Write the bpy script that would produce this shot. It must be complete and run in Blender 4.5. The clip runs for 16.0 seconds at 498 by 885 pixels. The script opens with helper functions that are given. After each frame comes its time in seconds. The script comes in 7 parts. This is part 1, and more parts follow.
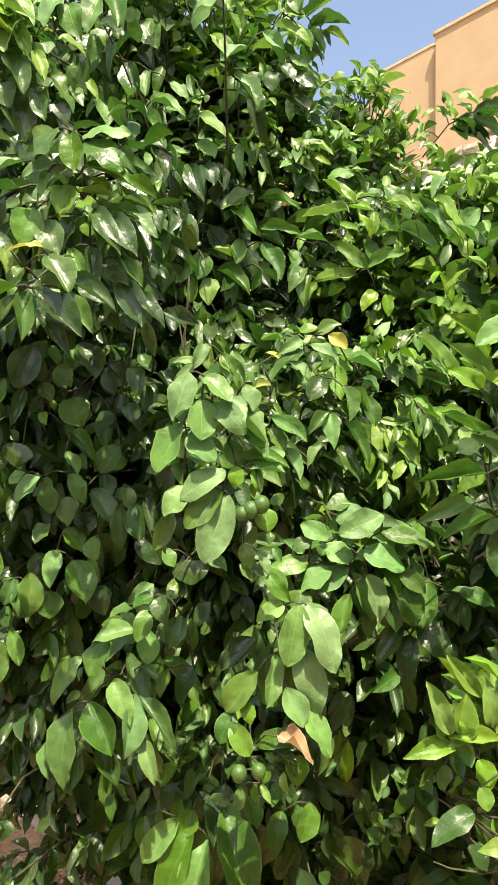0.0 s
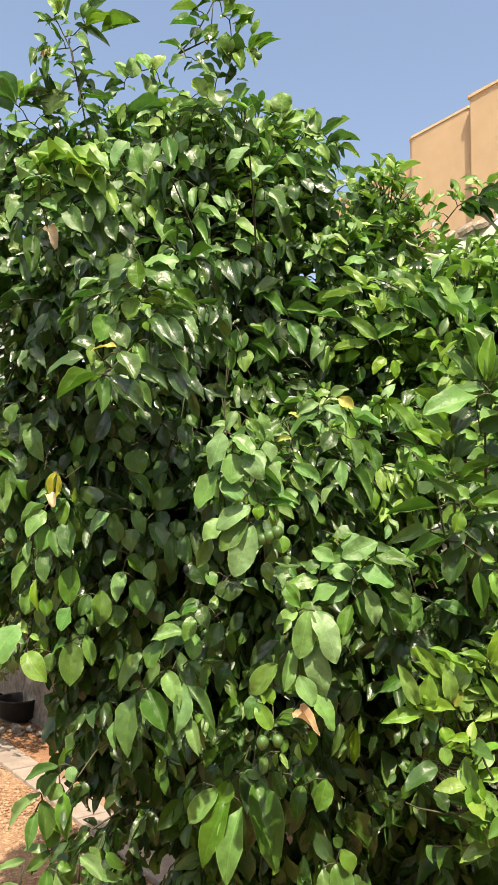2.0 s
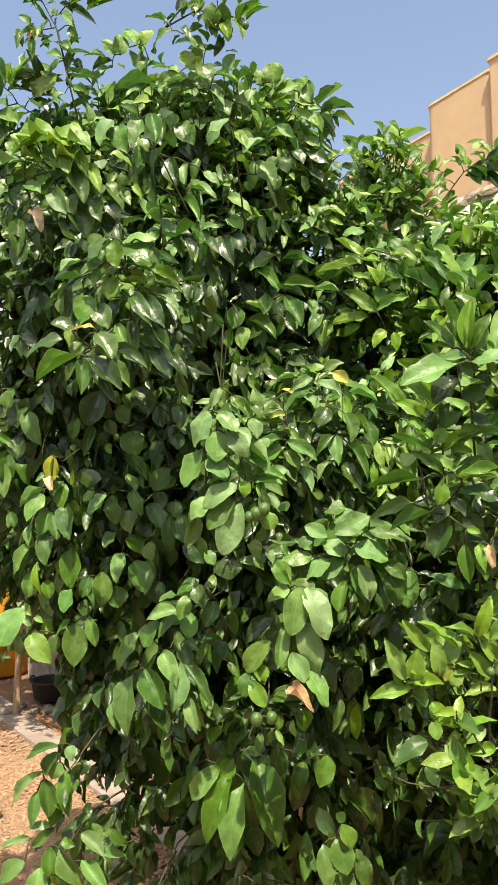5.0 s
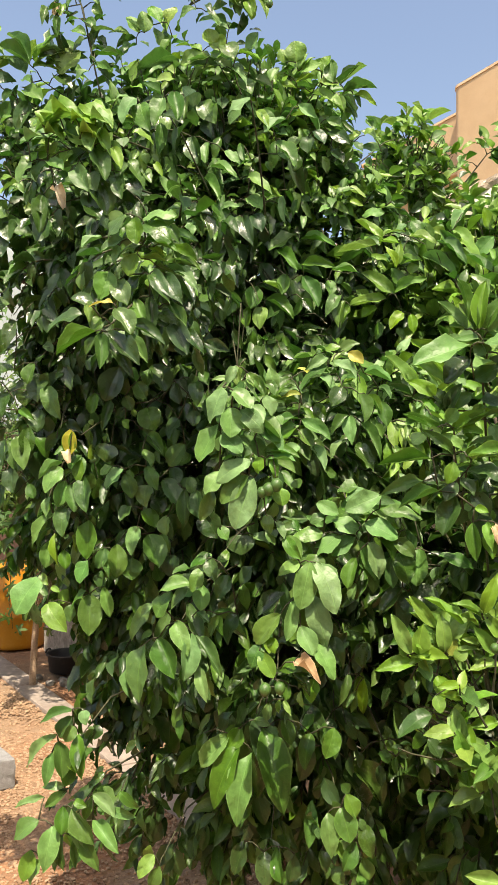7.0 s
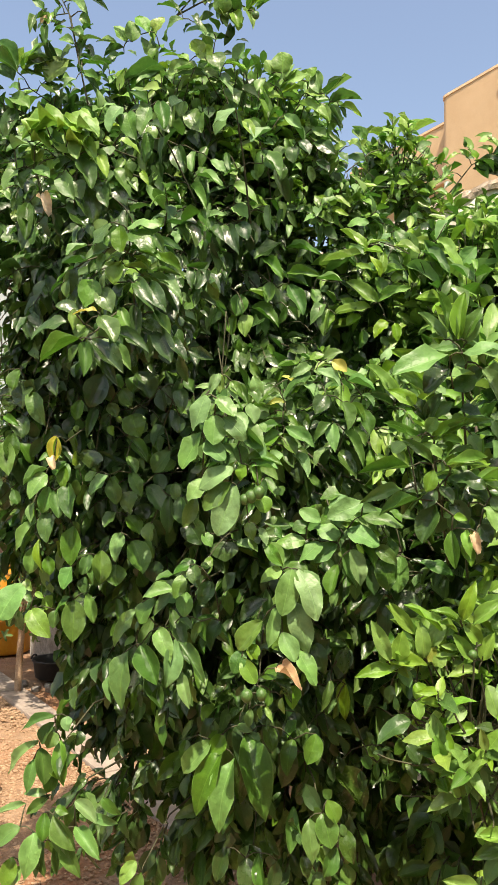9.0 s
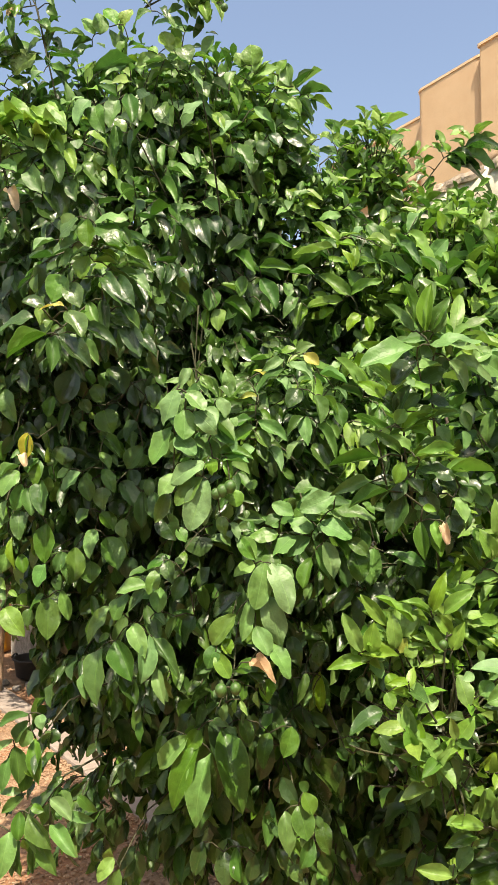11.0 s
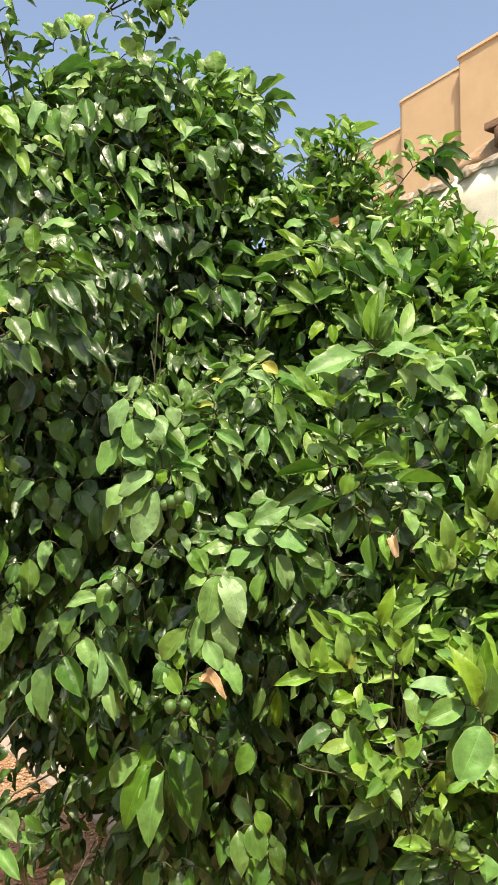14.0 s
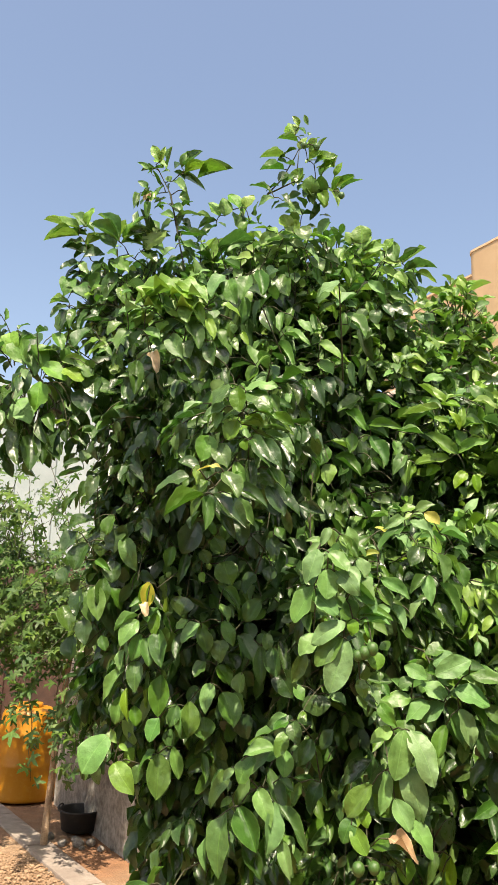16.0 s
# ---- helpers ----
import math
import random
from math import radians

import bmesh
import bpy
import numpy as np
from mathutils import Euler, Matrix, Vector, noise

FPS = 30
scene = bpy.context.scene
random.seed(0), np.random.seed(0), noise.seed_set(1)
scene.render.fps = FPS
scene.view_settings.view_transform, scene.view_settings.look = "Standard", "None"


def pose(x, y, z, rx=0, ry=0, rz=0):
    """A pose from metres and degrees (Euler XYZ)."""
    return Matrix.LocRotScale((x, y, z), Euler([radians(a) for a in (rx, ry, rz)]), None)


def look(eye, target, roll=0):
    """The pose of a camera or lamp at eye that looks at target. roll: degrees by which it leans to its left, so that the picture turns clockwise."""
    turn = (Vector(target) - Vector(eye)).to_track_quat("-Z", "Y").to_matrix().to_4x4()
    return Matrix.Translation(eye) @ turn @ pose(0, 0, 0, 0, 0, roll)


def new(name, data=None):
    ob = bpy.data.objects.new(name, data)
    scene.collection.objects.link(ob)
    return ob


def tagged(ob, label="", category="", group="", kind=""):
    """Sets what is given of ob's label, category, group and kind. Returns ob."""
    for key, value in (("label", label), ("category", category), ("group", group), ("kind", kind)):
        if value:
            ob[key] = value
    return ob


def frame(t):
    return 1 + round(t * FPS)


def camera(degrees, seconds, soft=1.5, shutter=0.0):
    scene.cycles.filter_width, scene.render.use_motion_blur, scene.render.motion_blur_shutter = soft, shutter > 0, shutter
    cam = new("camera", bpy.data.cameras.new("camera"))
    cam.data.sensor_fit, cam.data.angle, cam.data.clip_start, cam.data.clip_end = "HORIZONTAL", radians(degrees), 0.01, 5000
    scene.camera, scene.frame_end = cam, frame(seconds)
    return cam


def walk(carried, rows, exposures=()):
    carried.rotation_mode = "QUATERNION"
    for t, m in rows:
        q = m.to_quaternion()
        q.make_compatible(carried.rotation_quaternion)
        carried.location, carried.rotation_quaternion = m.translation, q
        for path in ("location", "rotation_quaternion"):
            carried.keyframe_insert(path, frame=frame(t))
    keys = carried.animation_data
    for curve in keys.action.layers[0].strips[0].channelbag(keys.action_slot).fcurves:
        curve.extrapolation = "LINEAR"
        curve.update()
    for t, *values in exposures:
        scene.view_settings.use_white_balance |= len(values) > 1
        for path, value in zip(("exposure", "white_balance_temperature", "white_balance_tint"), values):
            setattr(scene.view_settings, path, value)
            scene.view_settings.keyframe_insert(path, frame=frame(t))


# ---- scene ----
from functools import lru_cache

# ---- camera and walk ----
cam = camera(36.6, 16.0, soft=0.55)
PATH = [
    (0.0, (0.023, 0.005, 1.548), (-0.009, 2.003, 1.636), 0.8),
    (0.5, (0.173, -0.028, 1.529), (0.055, 1.963, 1.676), -0.4),
    (1.0, (0.221, -0.070, 1.518), (-0.038, 1.907, 1.675), -1.5),
    (1.5, (0.177, -0.216, 1.527), (-0.087, 1.759, 1.705), -0.6),
    (2.0, (0.099, -0.354, 1.535), (-0.079, 1.628, 1.732), 0.7),
    (2.5, (0.080, -0.407, 1.554), (-0.004, 1.580, 1.760), 0.9),
    (3.0, (0.109, -0.387, 1.556), (0.043, 1.599, 1.780), -0.2),
    (3.5, (0.152, -0.345, 1.545), (0.006, 1.639, 1.753), -0.6),
    (4.0, (0.178, -0.323, 1.542), (-0.032, 1.657, 1.726), -0.6),
    (4.5, (0.194, -0.323, 1.537), (-0.043, 1.655, 1.716), -1.2),
    (5.0, (0.191, -0.328, 1.529), (-0.076, 1.648, 1.675), -0.8),
    (7.5, (0.211, -0.357, 1.515), (-0.104, 1.616, 1.615), 0.5),
    (8.0, (0.219, -0.360, 1.517), (-0.076, 1.615, 1.628), 0.4),
    (8.5, (0.219, -0.359, 1.517), (-0.073, 1.616, 1.632), 0.7),
    (9.0, (0.216, -0.362, 1.519), (-0.070, 1.614, 1.634), 0.7),
    (9.5, (0.227, -0.360, 1.521), (-0.052, 1.617, 1.643), 0.3),
    (10.0, (0.241, -0.356, 1.516), (-0.018, 1.624, 1.630), -0.2),
    (12.5, (0.233, -0.356, 1.517), (0.013, 1.630, 1.617), 0.2),
    (13.0, (0.257, -0.350, 1.507), (0.042, 1.636, 1.605), -0.1),
    (13.5, (0.303, -0.327, 1.497), (0.122, 1.663, 1.579), 0.3),
    (14.0, (0.306, -0.318, 1.520), (0.100, 1.667, 1.647), 0.0),
    (14.5, (0.252, -0.347, 1.549), (0.001, 1.623, 1.789), -0.8),
    (15.0, (0.136, -0.399, 1.558), (-0.165, 1.553, 1.872), -0.1),
    (15.5, (0.064, -0.421, 1.528), (-0.288, 1.515, 1.886), 1.1),
    (16.0, (0.033, -0.438, 1.554), (-0.298, 1.481, 2.012), 1.9),
]
walk(cam, [(t, look(eye, target, roll)) for t, eye, target, roll in PATH],
     exposures=[(0.0, 1.0, 7600, 14), (0.6, 0.80, 7600, 14), (16.0, 0.80, 7600, 14)])

# ---- light ----
SUN_HIGH, SUN_SIDE = 61.0, 169.0  # elevation; compass angle from +y, clockwise

world = bpy.data.worlds.new("sky")
scene.world = world
world.use_nodes = True
_wn = world.node_tree.nodes
_sky = _wn.new("ShaderNodeTexSky")
_sky.sky_type = "NISHITA"
_sky.sun_disc = False
_sky.sun_elevation = radians(SUN_HIGH)
_sky.sun_rotation = radians(SUN_SIDE)
_sky.air_density, _sky.dust_density, _sky.ozone_density = 1.2, 3.2, 3.0
world.node_tree.links.new(_sky.outputs[0], _wn["Background"].inputs[0])
_wn["Background"].inputs[1].default_value = 0.15

_sun = bpy.data.lights.new("sun", "SUN")
_sun.energy, _sun.angle, _sun.color = 4.6, radians(0.55), (1.0, 0.95, 0.87)
_s = Vector((math.sin(radians(SUN_SIDE)) * math.cos(radians(SUN_HIGH)),
             math.cos(radians(SUN_SIDE)) * math.cos(radians(SUN_HIGH)), math.sin(radians(SUN_HIGH))))
new("sun", _sun).matrix_world = look(_s * 30, (0, 0, 0))


# ---- materials ----
class Nodes:
    """A small wrapper to write node trees in few lines."""

    def __init__(self, name):
        self.mat = bpy.data.materials.new(name)
        self.mat.use_nodes = True
        self.tree = self.mat.node_tree
        self.bsdf = self.tree.nodes["Principled BSDF"]
        self.out = self.tree.nodes["Material Output"]

    def add(self, kind, **sets):
        node = self.tree.nodes.new(kind)
        for key, value in sets.items():
            setattr(node, key, value)
        return node

    def link(self, a, b):
        self.tree.links.new(a, b)

    def put(self, socket, value):
        if isinstance(value, bpy.types.NodeSocket):
            self.link(value, socket)
        elif isinstance(value, tuple) and len(value) == 3 and socket.type == "RGBA":
            socket.default_value = (*value, 1)
        else:
            socket.default_value = value

    def math(self, op, a, b=0.0, c=0.0):
        node = self.add("ShaderNodeMath", operation=op)
        for socket, value in zip(node.inputs, (a, b, c)):
            self.put(socket, value)
        return node.outputs[0]

    def noise(self, scale, detail=4.0, rough=0.55, coords=None, distortion=0.0):
        node = self.add("ShaderNodeTexNoise")
        node.inputs["Scale"].default_value = scale
        node.inputs["Detail"].default_value = detail
        node.inputs["Roughness"].default_value = rough
        node.inputs["Distortion"].default_value = distortion
        self.link(coords or self.place(), node.inputs["Vector"])
        return node.outputs["Fac"]

    def voronoi(self, scale, feature="F1", coords=None, out="Distance"):
        node = self.add("ShaderNodeTexVoronoi", feature=feature)
        node.inputs["Scale"].default_value = scale
        self.link(coords or self.place(), node.inputs["Vector"])
        return node.outputs[out]

    def place(self):
        return self.add("ShaderNodeNewGeometry").outputs["Position"]

    def mix(self, fac, a, b, blend="MIX"):
        node = self.add("ShaderNodeMix", data_type="RGBA", blend_type=blend)
        self.put(node.inputs[0], fac)
        self.put(node.inputs[6], a)
        self.put(node.inputs[7], b)
        return node.outputs[2]

    def ramp(self, fac, low, high, a=0.0, b=1.0):
        node = self.add("ShaderNodeMapRange")
        for socket, value in zip(node.inputs, (fac, low, high, a, b)):
            self.put(socket, value)
        return node.outputs[0]

    def hue(self, color, hue=0.5, sat=1.0, val=1.0):
        node = self.add("ShaderNodeHueSaturation")
        self.put(node.inputs["Hue"], hue)
        self.put(node.inputs["Saturation"], sat)
        self.put(node.inputs["Value"], val)
        self.put(node.inputs["Color"], color)
        return node.outputs[0]

    def bump(self, height, strength=0.3, distance=0.01):
        node = self.add("ShaderNodeBump")
        node.inputs["Strength"].default_value = strength
        node.inputs["Distance"].default_value = distance
        self.link(height, node.inputs["Height"])
        self.link(node.outputs[0], self.bsdf.inputs["Normal"])
        return node.outputs[0]

    def set(self, **sets):
        for key, value in sets.items():
            self.put(self.bsdf.inputs[key.replace("_", " ").title().replace("Ior", "IOR")], value)
        return self.mat


def leaf_material(name, color, young, rough=0.36, sheen=0.5, glow=0.3, through_color=(0.06, 0.26, 0.02)):
    """Citrus leaf: waxy top, thin pale midrib, faint side veins, light coming through from behind."""
    m = Nodes(name)
    pick = m.math("FRACT", m.math("ADD", m.add("ShaderNodeObjectInfo").outputs["Random"],
                                  m.add("ShaderNodeNewGeometry").outputs["Random Per Island"]))
    pick2 = m.math("FRACT", m.math("MULTIPLY", pick, 7.31))
    pick3 = m.math("FRACT", m.math("MULTIPLY", pick, 23.7))
    uv = m.add("ShaderNodeUVMap", uv_map="leaf").outputs[0]
    split = m.add("ShaderNodeSeparateXYZ")
    m.link(uv, split.inputs[0])
    across = m.math("ABSOLUTE", m.math("SUBTRACT", split.outputs[0], 0.5))
    rib = m.ramp(across, 0.006, 0.024, 1.0, 0.0)
    sway = m.noise(26.0, 2.0)
    slant = m.math("ADD", m.math("SUBTRACT", m.math("MULTIPLY", split.outputs[1], 7.0), m.math("MULTIPLY", across, 4.0)), m.math("MULTIPLY", sway, 3.2))
    vein = m.math("ABSOLUTE", m.math("SUBTRACT", m.math("FRACT", slant), 0.5))
    vein_line = m.ramp(vein, 0.0, 0.10, 1.0, 0.0)
    tone = m.mix(m.ramp(pick, 0.2, 0.95), color, young)
    mottle = m.noise(38.0, 3.0, 0.5)
    blotch = m.noise(95.0, 3.0, 0.6)
    spots = m.ramp(m.noise(260.0, 2.0, 0.6), 0.62, 0.72)
    tone = m.hue(tone, m.ramp(pick2, 0, 1, 0.484, 0.512), m.ramp(pick3, 0, 1, 1.06, 0.84),
                 m.math("MULTIPLY", m.ramp(mottle, 0.3, 0.7, 0.80, 1.18), m.ramp(blotch, 0.3, 0.7, 0.90, 1.10)))
    tone = m.mix(m.math("MULTIPLY", vein_line, 0.05), tone, young)
    tone = m.mix(m.math("MULTIPLY", spots, 0.12), tone, (0.34, 0.36, 0.20))
    tone = m.mix(m.math("MULTIPLY", rib, 0.30), tone, tuple(min(1.0, 1.6 * c) for c in young))
    edge = m.add("ShaderNodeSeparateXYZ")
    m.link(m.add("ShaderNodeUVMap", uv_map="rim").outputs[0], edge.inputs[0])
    # pale rim in the colour imitates the glint along leaf edges
    rim = m.ramp(edge.outputs[0], 0.90, 0.985)
    tone = m.mix(m.math("MULTIPLY", rim, 0.55), tone, tuple(min(1.0, 1.25 * c + 0.03) for c in young))
    fine = m.noise(420.0, 2.0)
    height = m.math("ADD", m.math("MULTIPLY", m.math("ADD", m.math("MULTIPLY", vein_line, 0.25), rib), -0.10),
                    m.math("ADD", m.math("MULTIPLY", mottle, 1.9), m.math("ADD", m.math("MULTIPLY", blotch, 0.15), m.math("MULTIPLY", fine, 0.05))))
    normal = m.bump(height, 0.7, 0.0030)
    m.set(base_color=tone, roughness=m.math("ADD", m.ramp(pick2, 0, 1, rough - 0.07, rough + 0.12), m.math("MULTIPLY", blotch, 0.08)))
    m.bsdf.inputs["Specular IOR Level"].default_value = sheen
    back = m.add("ShaderNodeBsdfTranslucent")
    m.put(back.inputs["Color"], m.mix(0.5, tone, through_color))
    m.link(normal, back.inputs["Normal"])
    both = m.add("ShaderNodeMixShader")
    both.inputs[0].default_value = glow
    m.link(m.bsdf.outputs[0], both.inputs[1])
    m.link(back.outputs[0], both.inputs[2])
    m.link(both.outputs[0], m.out.inputs["Surface"])
    return m.mat


# dark and pale also colour in shade and sunlight on some leaves
LEAVES = {
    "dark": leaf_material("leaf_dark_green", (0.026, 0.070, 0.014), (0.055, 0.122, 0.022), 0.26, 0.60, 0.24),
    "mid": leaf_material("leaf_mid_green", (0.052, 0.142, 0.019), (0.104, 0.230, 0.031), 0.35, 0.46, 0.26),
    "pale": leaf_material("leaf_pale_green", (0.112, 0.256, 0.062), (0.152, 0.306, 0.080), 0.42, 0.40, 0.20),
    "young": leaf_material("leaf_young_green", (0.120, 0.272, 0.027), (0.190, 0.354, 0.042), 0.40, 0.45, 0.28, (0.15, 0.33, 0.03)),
    "yellow": leaf_material("leaf_yellowing", (0.32, 0.40, 0.05), (0.48, 0.48, 0.08), 0.42, 0.4, 0.34, (0.5, 0.4, 0.03)),
    "dry": leaf_material("leaf_dry_brown", (0.52, 0.36, 0.17), (0.80, 0.67, 0.43), 0.7, 0.2, 0.25, (0.58, 0.44, 0.24)),
    "vine": leaf_material("leaf_vine_green", (0.044, 0.104, 0.020), (0.115, 0.205, 0.030), 0.45, 0.4, 0.30),
}


def bark_material(name, a, b, scale=60.0):
    m = Nodes(name)
    grain = m.noise(scale, 6.0, 0.65)
    blot = m.noise(scale / 7, 3.0)
    m.bump(grain, 0.6, 0.004)
    tone = m.mix(m.ramp(grain, 0.3, 0.7), a, b)
    return m.set(base_color=m.hue(tone, 0.5, 1.0, m.ramp(blot, 0.3, 0.7, 0.75, 1.25)), roughness=0.85)


BARK = bark_material("citrus_bark", (0.055, 0.042, 0.028), (0.13, 0.105, 0.075))
TWIG = bark_material("green_twig", (0.036, 0.038, 0.018), (0.078, 0.082, 0.036), 120.0)
STAKE = bark_material("weathered_stake_wood", (0.24, 0.16, 0.10), (0.42, 0.31, 0.20), 90.0)
TIMBER = bark_material("old_dark_timber", (0.07, 0.035, 0.02), (0.22, 0.12, 0.07), 45.0)


def plaster_material(name, a, b, dirt, scale=2.0, amount=0.5, rough=0.9, grit=0.35):
    """Painted plaster with stains at metre scale, blotches and a sandy grain."""
    m = Nodes(name)
    big, mid, fine = m.noise(scale, 5.0, 0.6, distortion=0.6), m.noise(scale * 6, 5.0, 0.6), m.noise(170.0, 3.0, 0.6)
    tone = m.mix(m.ramp(mid, 0.35, 0.65), a, b)
    tone = m.mix(m.math("MULTIPLY", m.ramp(big, 0.52, 0.72), amount), tone, dirt)
    tone = m.hue(tone, 0.5, 1.0, m.ramp(fine, 0.3, 0.7, 0.93, 1.07))
    m.bump(m.math("ADD", m.math("MULTIPLY", mid, 0.8), m.math("MULTIPLY", fine, 0.3)), grit, 0.01)
    return m.set(base_color=tone, roughness=rough)


TAN = plaster_material("ochre_painted_plaster", (0.50, 0.355, 0.20), (0.54, 0.39, 0.225), (0.45, 0.31, 0.17), 0.9, 0.35)
TAN_EDGE = plaster_material("pale_coping_plaster", (0.66, 0.48, 0.28), (0.72, 0.54, 0.34), (0.45, 0.32, 0.2), 2.0, 0.4)
WHITEWASH = plaster_material("old_whitewash", (0.70, 0.67, 0.53), (0.77, 0.74, 0.60), (0.46, 0.35, 0.24), 2.6, 0.8, 0.9, 0.2)
# damp streaks, plus the shade over the low wall darkened into the colour
DAMP_AND_SHADE = plaster_material("damp_and_shade_whitewash", (0.19, 0.17, 0.14), (0.38, 0.35, 0.30), (0.08, 0.062, 0.05), 4.0, 0.95)
MUD = plaster_material("crumbling_mud_coping", (0.42, 0.33, 0.24), (0.55, 0.46, 0.36), (0.25, 0.18, 0.12), 5.0, 0.7, 0.95, 0.9)
EARTH = plaster_material("crumbled_brown_earth", (0.30, 0.19, 0.11), (0.40, 0.27, 0.16), (0.20, 0.13, 0.08), 6.0, 0.6, 0.95, 0.9)
WHITE = plaster_material("white_wall_paint", (0.33, 0.40, 0.40), (0.38, 0.45, 0.45), (0.27, 0.32, 0.31), 1.2, 0.4)
BROWN_AND_SHADE = plaster_material("dark_brown_boards_and_shade", (0.055, 0.03, 0.02), (0.085, 0.045, 0.03), (0.03, 0.02, 0.014), 3.0, 0.5, 0.7)
BLOCK = plaster_material("cement_block", (0.20, 0.20, 0.19), (0.27, 0.27, 0.26), (0.12, 0.11, 0.10), 6.0, 0.5, 0.95, 0.8)
CONCRETE = plaster_material("grey_concrete", (0.26, 0.215, 0.175), (0.33, 0.28, 0.23), (0.18, 0.14, 0.11), 3.0, 0.5, 0.95, 0.6)
# stone colour darkened to carry the shade beside the tub
RUBBLE = plaster_material("shade_darkened_rubble", (0.17, 0.155, 0.13), (0.26, 0.24, 0.205), (0.10, 0.088, 0.075), 9.0, 0.7, 0.95, 0.6)


def ground_material():
    m = Nodes("sandy_soil_and_gravel")
    big, mid, fine = m.noise(0.8, 5.0, 0.6, distortion=0.8), m.noise(9.0, 5.0, 0.6), m.noise(140.0, 4.0, 0.65)
    cell = m.voronoi(70.0)
    tone = m.mix(m.ramp(big, 0.42, 0.60), (0.28, 0.14, 0.068), (0.28, 0.185, 0.11))
    tone = m.hue(tone, 0.5, 1.0, m.ramp(mid, 0.3, 0.7, 0.8, 1.18))
    tone = m.hue(tone, 0.5, 1.0, m.ramp(fine, 0.3, 0.7, 0.82, 1.15))
    m.bump(m.math("ADD", m.math("MULTIPLY", cell, -0.8), m.math("ADD", mid, m.math("MULTIPLY", fine, 0.4))), 0.6, 0.015)
    return m.set(base_color=tone, roughness=0.95)


GROUND = ground_material()


def pebble_material():
    m = Nodes("limestone_gravel")
    pick = m.add("ShaderNodeNewGeometry").outputs["Random Per Island"]
    tone = m.mix(pick, (0.24, 0.145, 0.08), (0.41, 0.28, 0.17))
    m.bump(m.noise(300.0, 3.0), 0.4, 0.003)
    return m.set(base_color=tone, roughness=0.9)


PEBBLE = pebble_material()


def plastic_material(name, color, wear, rough=0.4):
    m = Nodes(name)
    scuff = m.noise(24.0, 6.0, 0.7)
    m.bump(m.noise(60.0, 3.0), 0.12, 0.004)
    return m.set(base_color=m.mix(m.math("MULTIPLY", m.ramp(scuff, 0.5, 0.75), 0.45), color, wear),
                 roughness=m.ramp(scuff, 0.3, 0.7, rough - 0.08, rough + 0.15))


YELLOW = plastic_material("faded_yellow_plastic", (0.44, 0.185, 0.006), (0.52, 0.30, 0.06))
BLACK = plastic_material("dusty_black_rubber", (0.018, 0.018, 0.018), (0.10, 0.085, 0.07), 0.55)


def fruit_material():
    m = Nodes("unripe_fruit_peel")
    pores = m.voronoi(900.0)
    m.bump(pores, 0.35, 0.001)
    return m.set(base_color=m.mix(m.noise(120.0, 3.0), (0.040, 0.105, 0.022), (0.075, 0.155, 0.034)), roughness=0.38)


FRUIT = fruit_material()


# ---- building blocks ----
def mesh_object(name, bm, material, parent=None, label="", smooth=False):
    data = bpy.data.meshes.new(name)
    bm.to_mesh(data)
    bm.free()
    data.materials.append(material)
    if smooth:
        data.polygons.foreach_set("use_smooth", [True] * len(data.polygons))
    ob = new(name, data)
    ob.parent = parent
    return tagged(ob, label)


def part(name, bm, material, parent, label="", smooth=False):
    return mesh_object(name, bm, material, parent, label, smooth)


def thing(name, m, label, category, group="", kind=""):
    ob = new(name)
    ob.empty_display_size = 0.1
    ob.matrix_world = m
    return tagged(ob, label, category, group, kind)


def box(bm, x0, x1, y0, y1, z0, z1, bevel=0.0, segments=2):
    made = bmesh.ops.create_cube(bm, size=1.0, matrix=Matrix.Translation(((x0 + x1) / 2, (y0 + y1) / 2, (z0 + z1) / 2))
                                 @ Matrix.Diagonal((x1 - x0, y1 - y0, z1 - z0, 1)))
    if bevel:
        edges = list({e for v in made["verts"] for e in v.link_edges})
        bmesh.ops.bevel(bm, geom=edges, offset=bevel, segments=segments, profile=0.6, affect="EDGES")
    return bm


def roughen(bm, amount, scale, seed=0.0):
    for v in bm.verts:
        v.co += Vector(noise.noise_vector(v.co * scale + Vector((seed, seed * 1.7, 0)))) * amount
    return bm


def tube(bm, points, radii, sides=6):
    """A tapered tube along points, closed at both ends."""
    rings, side = [], Vector((1, 0, 0))
    for i, p in enumerate(points):
        along = (points[min(i + 1, len(points) - 1)] - points[max(i - 1, 0)]).normalized()
        if abs(along.dot(side)) > 0.9:
            side = Vector((0, 1, 0))
        a = (side - along * side.dot(along)).normalized()
        b = along.cross(a)
        side = a
        rings.append([bm.verts.new(p + (a * math.cos(2 * math.pi * k / sides) + b * math.sin(2 * math.pi * k / sides)) * radii[i])
                      for k in range(sides)])
    for low, high in zip(rings, rings[1:]):
        for k in range(sides):
            bm.faces.new((low[k], low[(k + 1) % sides], high[(k + 1) % sides], high[k]))
    bm.faces.new(rings[0][::-1])
    bm.faces.new(rings[-1])
    return bm


def lathe(bm, profile, sides=28):
    rings = [[bm.verts.new((r * math.cos(2 * math.pi * k / sides), r * math.sin(2 * math.pi * k / sides), z)) for k in range(sides)]
             for r, z in profile]
    for low, high in zip(rings, rings[1:]):
        for k in range(sides):
            bm.faces.new((low[k], low[(k + 1) % sides], high[(k + 1) % sides], high[k]))
    bm.faces.new(rings[0][::-1])
    bm.faces.new(rings[-1])
    return bm


# the walls of the yard run at 50 degrees to the view: x along them, y away from the camera
YARD = pose(0, 0, 0, 0, 0, -50)

